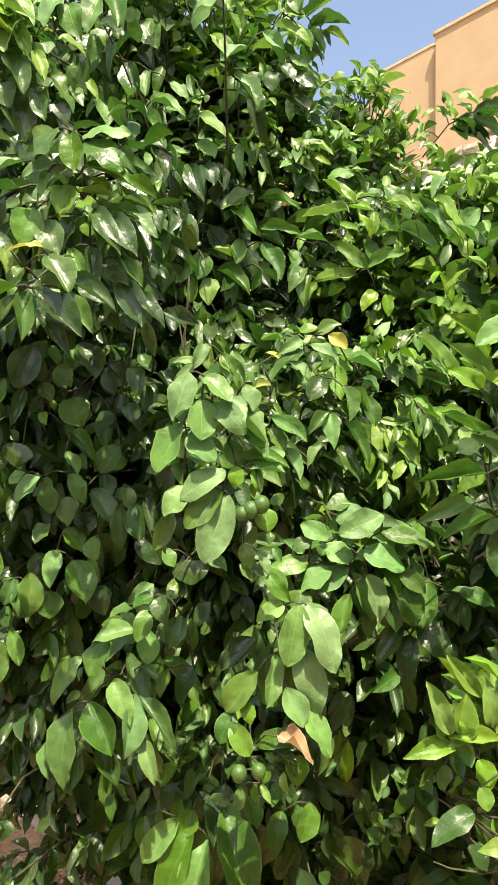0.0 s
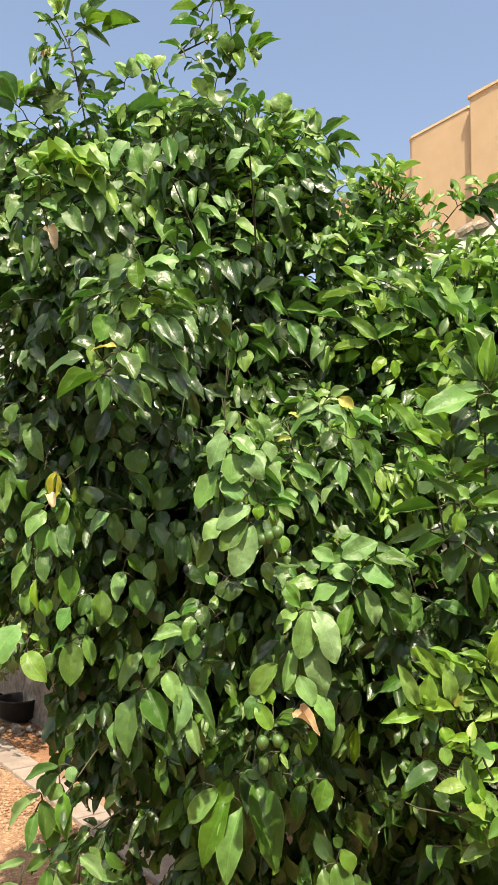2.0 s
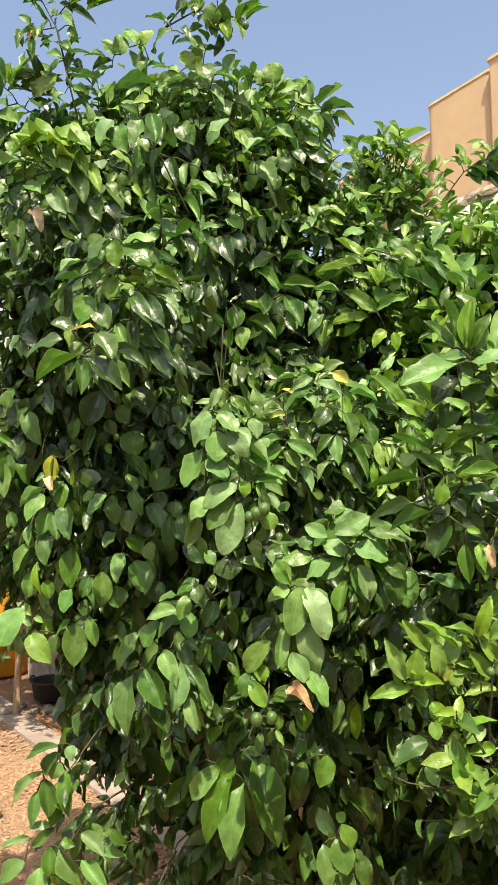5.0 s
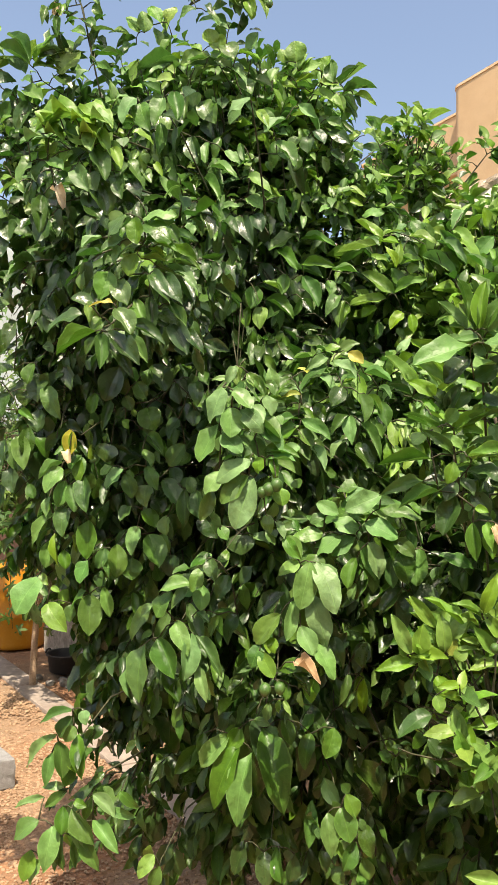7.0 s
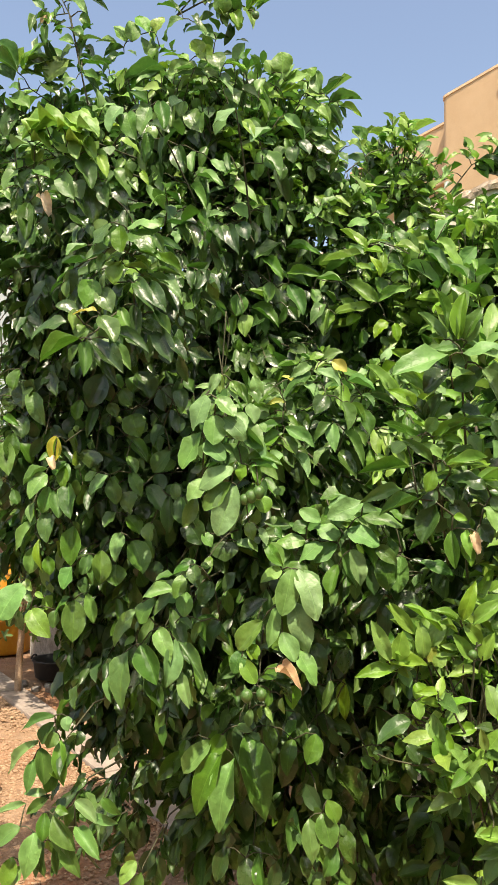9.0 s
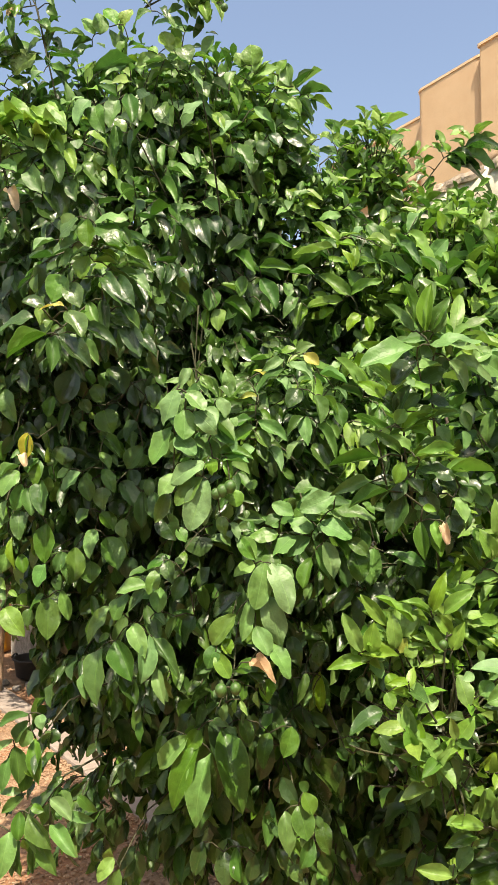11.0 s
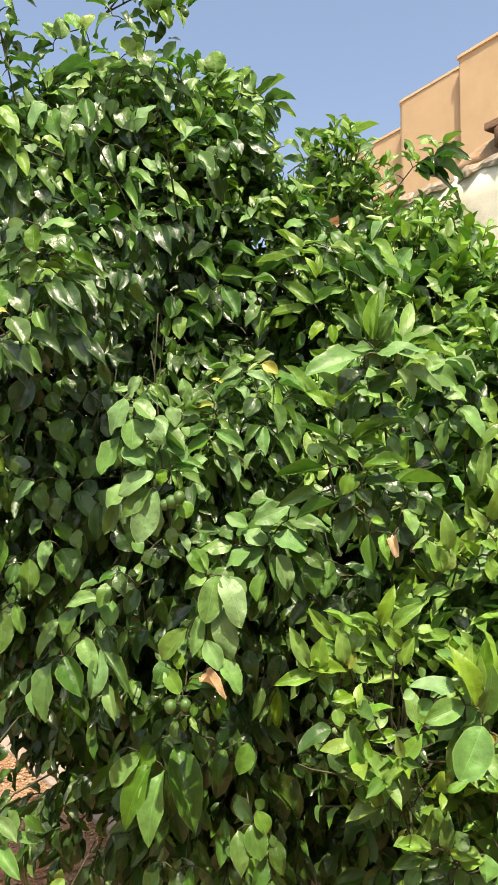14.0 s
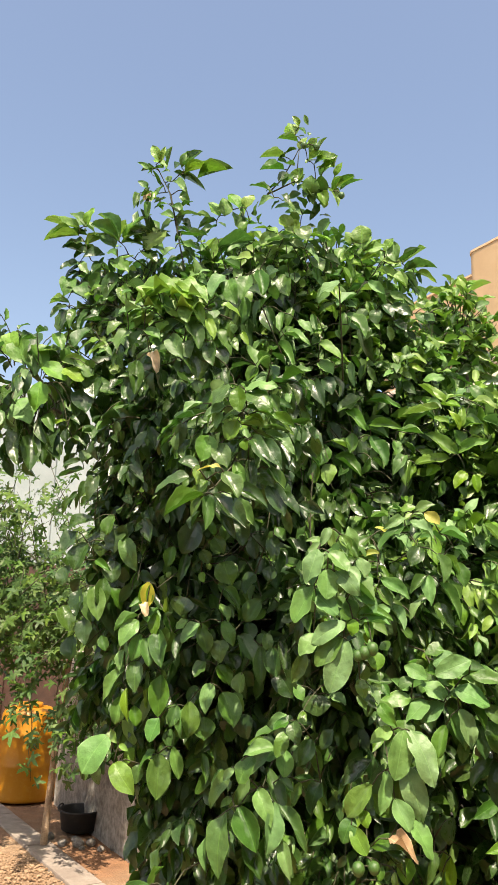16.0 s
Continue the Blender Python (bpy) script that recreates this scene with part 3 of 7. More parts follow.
def lobe(tree, x, y, z, rx, ry, rz, habit="hang", size=0.09, sprays=70, tone="mix", label="mass of glossy green leaves on thin twigs"):
    """One mass of a crown: sprays all over an uneven ellipsoid, with a sparser layer inside, toned dark to paint in its
    shade.
    """
    fol, c = Foliage(), Vector((x, y, z))
    size *= 0.84
    for k in range(int(sprays * 2.3)):
        d = rand_dir()
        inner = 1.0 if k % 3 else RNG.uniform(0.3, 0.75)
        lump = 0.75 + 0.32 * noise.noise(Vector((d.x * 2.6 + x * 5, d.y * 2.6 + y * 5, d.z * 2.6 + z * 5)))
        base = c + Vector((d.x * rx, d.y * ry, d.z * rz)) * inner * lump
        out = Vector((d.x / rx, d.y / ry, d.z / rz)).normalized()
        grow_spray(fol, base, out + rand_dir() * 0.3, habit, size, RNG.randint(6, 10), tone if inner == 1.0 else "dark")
    fol.link(tree, label)


def limb(tree, name, points, r0, r1, sides=9):
    pts = [Vector(p) for p in points]
    fine = []
    for i in range(len(pts) - 1):
        for k in range(4):
            fine.append(pts[i].lerp(pts[i + 1], k / 4))
    fine.append(pts[-1])
    fine = [p + Vector(noise.noise_vector(p * 4.0)) * 0.025 for p in fine]
    n = len(fine) - 1
    part(name, roughen(tube(bmesh.new(), fine, [r0 + (r1 - r0) * i / n for i in range(n + 1)], sides), 0.004, 30.0), BARK, tree, smooth=True)


AXIS = {"lemon_tree": (-0.05, 2.1), "orange_tree": (0.8, 1.42)}
EXTRA = {"lemon_tree": Foliage(), "orange_tree": Foliage()}
TAKEN = []  # where single sprays already hold leaves


def crowded(p, reach=0.055):
    return any(abs(p.x - q.x) < reach and abs(p.z - q.z) < reach and abs(p.y - q.y) < reach for q in TAKEN)


class branch:
    """A leafy spray as a part of a tree: one stem with petioles, each leaf a part of its own."""

    def __init__(self, tree, stem=None, spiky=False):
        self.spiky = spiky
        self.tree, self.stem, self.rows, self.habits, self.fruits = tree, stem, [], [], []

    def leaves(self, tone, *rows):
        """rows: base, reach and width of each leaf; BROAD, OVATE or SLENDER may come first."""
        habit = SLENDER if self.spiky else OVATE + OVATE + SLENDER
        if isinstance(rows[0][0], int):
            habit, rows = rows[0], rows[1:]
        self.rows += [(tone, *row) for row in rows]
        self.habits += [habit] * len(rows)

    def fruit(self, x, y, z, r):
        self.fruits.append((Vector((x, y, z)), r))

    def done(self):
        bases = [Vector(row[1:4]) for row in self.rows]
        middle = sum(bases, Vector()) / len(bases)
        inward = Vector((AXIS[self.tree.name][0] - middle.x, AXIS[self.tree.name][1] - middle.y, 0)).normalized()
        if self.stem:
            spine = [Vector(p) for p in self.stem]
        else:
            root = middle + inward * 0.26 + Vector((0, 0, 0.08 if middle.z < 2.3 else -0.16))
            if self.tree == orange:  # these rise from below and behind
                root = middle + inward * 0.06 + Vector((0, 0.14, -0.16))
            spine = [root, root.lerp(middle, 0.5) + Vector((0, 0, 0.03)), middle + inward * 0.03]
        fine = [spine[i].lerp(spine[i + 1], k / 5) for i in range(len(spine) - 1) for k in range(5)] + [spine[-1]]
        bm = bmesh.new()
        tube(bm, fine, [0.0026 - 0.0013 * i / len(fine) for i in range(len(fine))], 6)
        nodes, waiting = list(fine), bases + [f for f, _ in self.fruits]
        while waiting:  # each petiole starts from the nearest wood that is there
            gap, p, near = min(((p - q).length, i, q) for i, p in enumerate(waiting) for q in nodes[-40:])
            p = waiting.pop(p)
            bend = p + inward * 0.05 + Vector((0, 0.05, 0)) if gap > 0.11 else near.lerp(p, 0.55) + Vector((0, 0, 0.15 * gap))
            if gap > 0.11:
                tube(bm, [near, near.lerp(bend, 0.35) + Vector((0, 0.03, -0.12 * gap)), near.lerp(bend, 0.7) + Vector((0, 0.03, -0.10 * gap)), bend, p],
                     [0.0015, 0.0014, 0.0012, 0.0011, 0.001], 5)
            else:
                tube(bm, [near, bend, p], [0.0019, 0.0015, 0.0011], 5)
            nodes.append(p)
        arm = part("branch", bm, TWIG, self.tree, smooth=True)
        for (tone, x, y, z, dx, dy, dz, w), habit in zip(self.rows, self.habits):
            along = Vector((dx, dy, dz))
            up = Vector((RNG.uniform(-0.42, 0.42), -0.72, 0.72 + RNG.uniform(-0.45, 0.3)))
            if along.normalized().z > 0.3:
                up += Vector((0, -0.3, 0))
            shape = SOUND if tone == "dry" else RNG.choice(habit)
            bow = FINE[shape][0][-1]  # where the curled tip of the template lies
            lean = math.atan2(-bow[2], bow[1])
            flat = along.normalized()
            up = (up - flat * up.dot(flat)).normalized()
            ob = new("leaf", leaf_data(shape, tone))
            ob.matrix_basis = leaf_frame((x, y, z), flat * math.cos(lean) + up * math.sin(lean), up * math.cos(lean) - flat * math.sin(lean),
                                         w * 1.04, along.length * 1.10 / math.hypot(bow[1], bow[2]))
            ob.parent = arm
            if tone in ("yellow", "dry"):
                tagged(ob, {"yellow": "yellowing leaf", "dry": "curled dry brown leaf"}[tone])
            TAKEN.append(Vector((x, y, z)) + along * 0.5)
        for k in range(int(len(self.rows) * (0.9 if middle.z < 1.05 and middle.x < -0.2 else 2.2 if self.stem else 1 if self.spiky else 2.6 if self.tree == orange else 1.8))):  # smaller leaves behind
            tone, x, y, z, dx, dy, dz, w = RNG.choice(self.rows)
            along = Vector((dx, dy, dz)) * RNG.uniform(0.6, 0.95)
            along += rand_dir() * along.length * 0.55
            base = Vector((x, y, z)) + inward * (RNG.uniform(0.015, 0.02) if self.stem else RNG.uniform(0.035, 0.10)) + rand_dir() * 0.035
            # most lemon leaves drop to a darker tone, painting shade behind the spray
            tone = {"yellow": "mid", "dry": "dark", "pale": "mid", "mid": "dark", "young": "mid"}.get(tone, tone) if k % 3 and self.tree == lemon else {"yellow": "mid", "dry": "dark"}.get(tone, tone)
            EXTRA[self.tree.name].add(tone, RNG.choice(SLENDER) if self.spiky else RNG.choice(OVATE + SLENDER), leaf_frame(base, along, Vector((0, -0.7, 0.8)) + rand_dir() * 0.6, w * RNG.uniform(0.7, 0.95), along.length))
        for p, r in self.fruits:
            bm = bmesh.new()
            bmesh.ops.create_uvsphere(bm, u_segments=14, v_segments=10, radius=r)
            for v in bm.verts:
                v.co.z *= 1.08 + (0.12 if v.co.z < -0.8 * r else 0)
            ball = part("fruit", bm, FRUIT, arm, "small unripe green fruit", smooth=True)
            ball.matrix_basis = Matrix.Translation(p)


# ---- lemon tree ----
lemon = thing("lemon_tree", pose(0, 0, 0), "large leafy lemon tree with drooping sprays and small green fruit", "tree")
limb(lemon, "trunk", [(-0.05, 2.12, -0.05), (-0.08, 2.10, 0.5), (-0.03, 2.12, 1.0)], 0.085, 0.065, 12)
limb(lemon, "limb", [(-0.03, 2.12, 0.95), (-0.2, 1.98, 1.45), (-0.32, 1.85, 2.0), (-0.45, 1.9, 2.5)], 0.05, 0.008)
limb(lemon, "limb", [(-0.03, 2.12, 0.98), (0.02, 2.18, 1.6), (-0.05, 2.30, 2.2), (-0.18, 2.2, 2.65)], 0.052, 0.006)
limb(lemon, "limb", [(-0.03, 2.12, 0.9), (0.25, 2.1, 1.5), (0.40, 2.3, 2.1), (0.39, 2.58, 2.6)], 0.05, 0.005)
limb(lemon, "limb", [(-0.03, 2.12, 1.0), (0.05, 1.85, 1.4), (0.05, 1.62, 1.72)], 0.030, 0.004)
limb(lemon, "limb", [(0.1, 2.1, 1.2), (0.55, 2.0, 1.6), (0.9, 2.0, 1.85)], 0.035, 0.007)
limb(lemon, "limb", [(-0.25, 1.95, 1.6), (-0.55, 1.78, 2.0), (-0.95, 1.68, 2.17)], 0.022, 0.005)

# ---- orange tree ----
orange = thing("orange_tree", pose(0, 0, 0), "young orange tree with upright bright green leaves", "tree")
limb(orange, "trunk", [(0.86, 1.5, -0.05), (0.84, 1.48, 0.4), (0.80, 1.42, 0.75)], 0.05, 0.036, 10)
limb(orange, "limb", [(0.80, 1.42, 0.72), (0.70, 1.40, 1.1), (0.56, 1.36, 1.45), (0.48, 1.3, 1.66)], 0.024, 0.004)
limb(orange, "limb", [(0.80, 1.42, 0.75), (0.62, 1.25, 0.9), (0.47, 1.16, 1.05)], 0.024, 0.004)
limb(orange, "limb", [(0.80, 1.42, 0.7), (0.74, 1.15, 0.95), (0.60, 0.88, 1.13)], 0.022, 0.004)

# sprays of the lemon and orange trees: base, reach and width of each leaf
# some dark and pale tones below put leaf shade and sun into colour
b = branch(lemon)
b.leaves("young",
         (-0.465, 1.272, 2.365, -0.088, -0.016, -0.043, 0.059),
         (-0.467, 1.276, 2.374, 0.083, -0.016, -0.056, 0.066),
         (-0.413, 1.265, 2.336, -0.007, -0.019, -0.070, 0.061),
         (-0.485, 1.273, 2.326, 0.046, 0.000, -0.039, 0.051))
b.leaves("pale",
         (-0.542, 1.284, 2.316, -0.069, 0.005, -0.007, 0.059),
         (-0.401, 1.290, 2.295, 0.033, -0.008, -0.061, 0.035))
b.leaves("mid",
         (-0.451, 1.295, 2.286, -0.038, -0.006, -0.030, 0.047),
         (-0.586, 1.284, 2.261, -0.018, -0.017, -0.054, 0.039),
         (-0.472, 1.281, 2.241, 0.035, -0.015, -0.062, 0.043),
         (-0.544, 1.285, 2.260, -0.029, 0.004, -0.039, 0.038))
b.leaves("dry",
         (-0.525, 1.284, 2.197, 0.019, 0.002, -0.048, 0.029))
b.done()
b = branch(lemon)
b.leaves("mid", BROAD,
         (-0.269, 1.040, 2.033, -0.030, -0.006, -0.050, 0.045),
         (-0.250, 1.043, 2.030, 0.006, -0.004, -0.053, 0.036),
         (-0.233, 1.047, 2.015, 0.054, -0.009, -0.039, 0.045))
b.leaves("pale", BROAD,
         (-0.237, 1.050, 2.024, 0.065, -0.005, 0.004, 0.031))
b.leaves("mid", SLENDER,
         (-0.181, 1.054, 2.012, 0.016, -0.002, -0.034, 0.020),
         (-0.196, 1.082, 1.982, 0.059, -0.006, -0.033, 0.023),
         (-0.216, 1.089, 1.942, 0.058, -0.006, -0.024, 0.014))
b.leaves("mid", OVATE,
         (-0.233, 1.058, 1.987, 0.062, -0.009, -0.027, 0.029),
         (-0.242, 1.068, 1.981, -0.042, -0.012, -0.028, 0.025))
b.leaves("pale", OVATE,
         (-0.275, 1.061, 1.991, -0.041, -0.014, -0.025, 0.023),
         (-0.288, 1.064, 1.979, -0.007, -0.009, -0.037, 0.018),
         (-0.334, 1.092, 2.007, -0.037, -0.012, -0.020, 0.025))
b.leaves("young", OVATE,
         (-0.254, 1.071, 1.963, -0.015, -0.005, -0.041, 0.038),
         (-0.247, 1.075, 1.956, 0.051, -0.009, -0.011, 0.025),
         (-0.233, 1.079, 1.976, 0.033, -0.004, -0.020, 0.016))
b.leaves("pale", SLENDER,
         (-0.184, 1.086, 1.932, 0.048, -0.004, -0.038, 0.029))
b.done()
b = branch(lemon)
b.leaves("mid", SLENDER,
         (-0.225, 1.060, 1.916, 0.016, -0.012, -0.051, 0.025),
         (-0.188, 1.071, 1.866, 0.036, -0.005, -0.047, 0.020),
         (-0.187, 1.074, 1.861, 0.025, -0.004, -0.029, 0.018))
b.leaves("dark", SLENDER,
         (-0.218, 1.063, 1.925, 0.037, -0.017, -0.065, 0.031),
         (-0.194, 1.067, 1.917, 0.036, -0.015, -0.058, 0.038),
         (-0.231, 1.088, 1.881, 0.014, -0.021, -0.082, 0.023),
         (-0.161, 1.102, 1.813, 0.038, -0.010, -0.048, 0.027))
b.leaves("mid", OVATE,
         (-0.315, 1.078, 1.932, -0.012, -0.011, -0.054, 0.046),
         (-0.300, 1.081, 1.912, 0.026, -0.011, -0.048, 0.041),
         (-0.257, 1.084, 1.875, 0.021, -0.013, -0.053, 0.025))
b.leaves("dark", OVATE,
         (-0.248, 1.091, 1.928, -0.021, -0.005, -0.061, 0.037),
         (-0.218, 1.095, 1.857, 0.043, -0.010, -0.033, 0.034),
         (-0.189, 1.099, 1.830, 0.034, -0.015, -0.064, 0.041))
b.done()
b = branch(lemon)
b.leaves("mid", SLENDER,
         (-0.293, 0.955, 1.786, -0.066, -0.007, -0.040, 0.031),
         (-0.244, 0.972, 1.789, 0.046, -0.013, -0.057, 0.023),
         (-0.296, 0.983, 1.787, 0.006, -0.012, -0.063, 0.028),
         (-0.306, 0.987, 1.782, -0.012, -0.010, -0.036, 0.017))
b.leaves("yellow", OVATE,
         (-0.262, 0.959, 1.838, -0.041, -0.007, -0.008, 0.013))
b.leaves("young", OVATE,
         (-0.314, 0.962, 1.839, 0.006, -0.002, -0.032, 0.017))
b.leaves("mid", OVATE,
         (-0.257, 0.965, 1.830, 0.030, -0.014, -0.048, 0.040),
         (-0.293, 0.979, 1.818, -0.012, -0.008, -0.025, 0.025))
b.leaves("dark", SLENDER,
         (-0.277, 0.969, 1.787, 0.066, -0.021, -0.061, 0.034))
b.leaves("dark", OVATE,
         (-0.327, 0.976, 1.823, -0.060, -0.009, -0.033, 0.038))
b.done()
b = branch(lemon)
b.leaves("pale", BROAD,
         (-0.060, 1.090, 1.691, 0.035, -0.012, -0.035, 0.038),
         (-0.064, 1.094, 1.658, 0.000, -0.010, -0.055, 0.045),
         (-0.048, 1.097, 1.653, 0.046, -0.009, -0.041, 0.036),
         (-0.083, 1.100, 1.698, -0.019, -0.014, -0.066, 0.043),
         (-0.086, 1.104, 1.606, 0.040, -0.008, -0.034, 0.040),
         (-0.091, 1.107, 1.626, -0.035, -0.007, -0.069, 0.041),
         (-0.028, 1.111, 1.555, -0.060, -0.009, -0.039, 0.038),
         (-0.091, 1.115, 1.532, -0.023, -0.012, -0.041, 0.036),
         (-0.024, 1.122, 1.520, -0.032, -0.006, -0.092, 0.052))
b.leaves("mid", BROAD,
         (-0.032, 1.118, 1.525, -0.050, -0.004, -0.051, 0.038))
b.leaves("pale", SLENDER,
         (-0.062, 1.125, 1.745, -0.019, -0.009, -0.039, 0.021),
         (-0.075, 1.132, 1.714, -0.034, -0.006, 0.002, 0.014),
         (-0.050, 1.135, 1.714, 0.024, -0.006, -0.026, 0.016))
b.leaves("young", SLENDER,
         (-0.060, 1.128, 1.744, 0.009, -0.005, -0.043, 0.021))
b.leaves("mid", OVATE,
         (-0.039, 1.139, 1.732, 0.019, -0.005, -0.030, 0.023),
         (-0.022, 1.143, 1.726, 0.017, -0.012, -0.038, 0.018))
b.done()
b = branch(lemon)
b.leaves("young", BROAD,
         (-0.013, 1.120, 1.562, -0.000, -0.003, -0.031, 0.025),
         (0.014, 1.123, 1.565, 0.008, -0.006, -0.039, 0.018),
         (0.029, 1.127, 1.501, 0.006, -0.003, -0.032, 0.034))
b.leaves("pale", OVATE,
         (-0.001, 1.131, 1.559, 0.056, -0.011, -0.005, 0.034),
         (-0.003, 1.134, 1.685, 0.013, -0.005, -0.038, 0.030),
         (-0.020, 1.138, 1.657, 0.025, -0.007, -0.046, 0.034),
         (-0.014, 1.141, 1.617, 0.043, -0.014, -0.043, 0.037),
         (0.018, 1.148, 1.435, 0.016, -0.007, -0.033, 0.020),
         (-0.028, 1.155, 1.600, 0.024, -0.003, -0.037, 0.030))
b.leaves("mid", OVATE,
         (-0.001, 1.144, 1.446, 0.010, -0.005, -0.033, 0.025),
         (0.038, 1.151, 1.401, 0.030, -0.013, -0.037, 0.027),
         (-0.115, 1.159, 1.495, -0.022, -0.004, -0.058, 0.030))
b.fruit(0.010, 1.100, 1.499, 0.0121)
b.fruit(0.025, 1.100, 1.507, 0.0121)
b.fruit(-0.003, 1.100, 1.493, 0.0100)
b.done()
b = branch(lemon)
b.leaves("pale", OVATE,
         (-0.019, 1.430, 1.731, -0.014, -0.003, 0.050, 0.033),
         (0.041, 1.454, 1.662, 0.065, -0.005, -0.044, 0.036))
b.leaves("mid", OVATE,
         (0.018, 1.433, 1.760, -0.039, -0.013, -0.040, 0.038),
         (0.038, 1.447, 1.647, -0.059, -0.007, -0.039, 0.035),
         (0.035, 1.451, 1.637, 0.030, -0.008, -0.040, 0.038),
         (0.003, 1.462, 1.693, -0.050, -0.016, -0.029, 0.028),
         (0.104, 1.465, 1.792, -0.061, -0.025, -0.064, 0.041))
b.leaves("yellow", SLENDER,
         (0.042, 1.437, 1.722, -0.043, -0.009, -0.009, 0.016))
b.leaves("pale", SLENDER,
         (0.038, 1.440, 1.701, -0.050, -0.006, 0.008, 0.012),
         (0.062, 1.458, 1.597, 0.033, -0.014, -0.052, 0.033),
         (0.104, 1.468, 1.814, -0.050, -0.014, -0.029, 0.025))
b.leaves("mid", SLENDER,
         (0.035, 1.444, 1.664, -0.071, -0.010, -0.025, 0.025))
b.leaves("yellow", OVATE,
         (0.059, 1.472, 1.778, -0.027, -0.009, 0.009, 0.014))
b.leaves("dark", SLENDER,
         (0.067, 1.475, 1.611, 0.028, -0.003, -0.051, 0.036))
b.done()
b = branch(lemon)
b.leaves("pale", SLENDER,
         (0.147, 1.450, 1.614, -0.032, -0.007, -0.049, 0.024),
         (0.157, 1.457, 1.672, 0.005, -0.016, -0.066, 0.033),
         (0.190, 1.482, 1.778, 0.061, -0.011, -0.023, 0.028))
b.leaves("mid", SLENDER,
         (0.154, 1.454, 1.672, -0.037, -0.016, -0.041, 0.024),
         (0.180, 1.460, 1.724, 0.011, -0.010, -0.064, 0.037),
         (0.184, 1.467, 1.656, 0.041, -0.019, -0.082, 0.027),
         (0.197, 1.485, 1.723, 0.031, -0.005, -0.045, 0.022),
         (0.231, 1.488, 1.709, 0.014, -0.008, -0.056, 0.033),
         (0.204, 1.492, 1.668, 0.029, -0.015, -0.045, 0.022),
         (0.224, 1.506, 1.746, 0.028, -0.004, -0.028, 0.025))
b.leaves("dark", OVATE,
         (0.140, 1.464, 1.741, -0.024, -0.014, -0.044, 0.041))
b.leaves("dark", SLENDER,
         (0.171, 1.471, 1.605, 0.038, -0.019, -0.063, 0.038))
b.leaves("pale", OVATE,
         (0.114, 1.474, 1.805, 0.055, -0.008, -0.039, 0.036))
b.leaves("yellow", OVATE,
         (0.153, 1.478, 1.828, 0.033, -0.004, -0.026, 0.030))
b.leaves("mid", OVATE,
         (0.127, 1.495, 1.830, 0.049, -0.002, 0.020, 0.031),
         (0.085, 1.499, 1.831, 0.049, -0.003, 0.010, 0.028),
         (0.072, 1.502, 1.704, 0.026, -0.003, -0.035, 0.031))
b.done()
b = branch(lemon)
b.leaves("pale", BROAD,
         (0.138, 1.270, 1.443, -0.043, 0.003, 0.023, 0.032),
         (0.105, 1.277, 1.403, -0.059, -0.007, -0.007, 0.035),
         (0.181, 1.280, 1.413, -0.053, -0.005, 0.016, 0.040),
         (0.140, 1.284, 1.400, -0.042, -0.018, -0.041, 0.042),
         (0.174, 1.288, 1.397, -0.046, -0.009, -0.038, 0.034),
         (0.153, 1.298, 1.473, 0.046, -0.005, 0.016, 0.044))
b.leaves("mid", BROAD,
         (0.110, 1.273, 1.442, -0.030, -0.005, -0.015, 0.024),
         (0.186, 1.291, 1.419, 0.072, -0.008, -0.022, 0.054))
b.leaves("pale", SLENDER,
         (0.178, 1.294, 1.388, 0.034, -0.006, -0.077, 0.034),
         (0.194, 1.301, 1.467, 0.055, -0.006, -0.039, 0.030),
         (0.236, 1.305, 1.468, 0.069, -0.018, -0.034, 0.027))
b.leaves("pale", OVATE,
         (0.249, 1.308, 1.388, 0.048, -0.005, -0.035, 0.034),
         (0.160, 1.316, 1.454, 0.030, -0.007, -0.024, 0.025))
b.leaves("mid", SLENDER,
         (0.279, 1.312, 1.413, 0.018, -0.003, -0.042, 0.020))
b.done()
b = branch(lemon)
b.leaves("pale", BROAD,
         (0.312, 1.310, 1.378, -0.010, -0.009, -0.078, 0.044))
b.leaves("dark", OVATE,
         (0.225, 1.313, 1.357, 0.052, -0.022, -0.045, 0.042),
         (0.271, 1.317, 1.339, 0.026, -0.005, -0.059, 0.044),
         (0.274, 1.321, 1.287, -0.045, -0.013, -0.053, 0.033),
         (0.286, 1.328, 1.277, -0.006, -0.012, -0.078, 0.039),
         (0.175, 1.345, 1.284, -0.037, -0.003, -0.044, 0.033))
b.leaves("dark", BROAD,
         (0.298, 1.324, 1.290, 0.049, -0.017, -0.044, 0.047))
b.leaves("mid", OVATE,
         (0.055, 1.331, 1.413, -0.030, -0.011, -0.019, 0.023),
         (0.100, 1.334, 1.345, 0.026, -0.006, -0.024, 0.023),
         (0.286, 1.341, 1.468, 0.024, -0.005, -0.024, 0.025))
b.leaves("pale", SLENDER,
         (0.173, 1.338, 1.291, -0.010, -0.005, -0.041, 0.020))
b.done()
b = branch(lemon)
b.leaves("dry", OVATE,
         (0.054, 1.170, 1.153, 0.049, -0.010, -0.035, 0.030))
b.leaves("pale", BROAD,
         (0.085, 1.173, 1.352, -0.017, -0.010, -0.085, 0.048),
         (0.097, 1.177, 1.350, 0.039, -0.027, -0.087, 0.048),
         (0.095, 1.184, 1.190, 0.037, -0.013, -0.062, 0.041),
         (0.085, 1.188, 1.285, 0.032, -0.006, -0.094, 0.048))
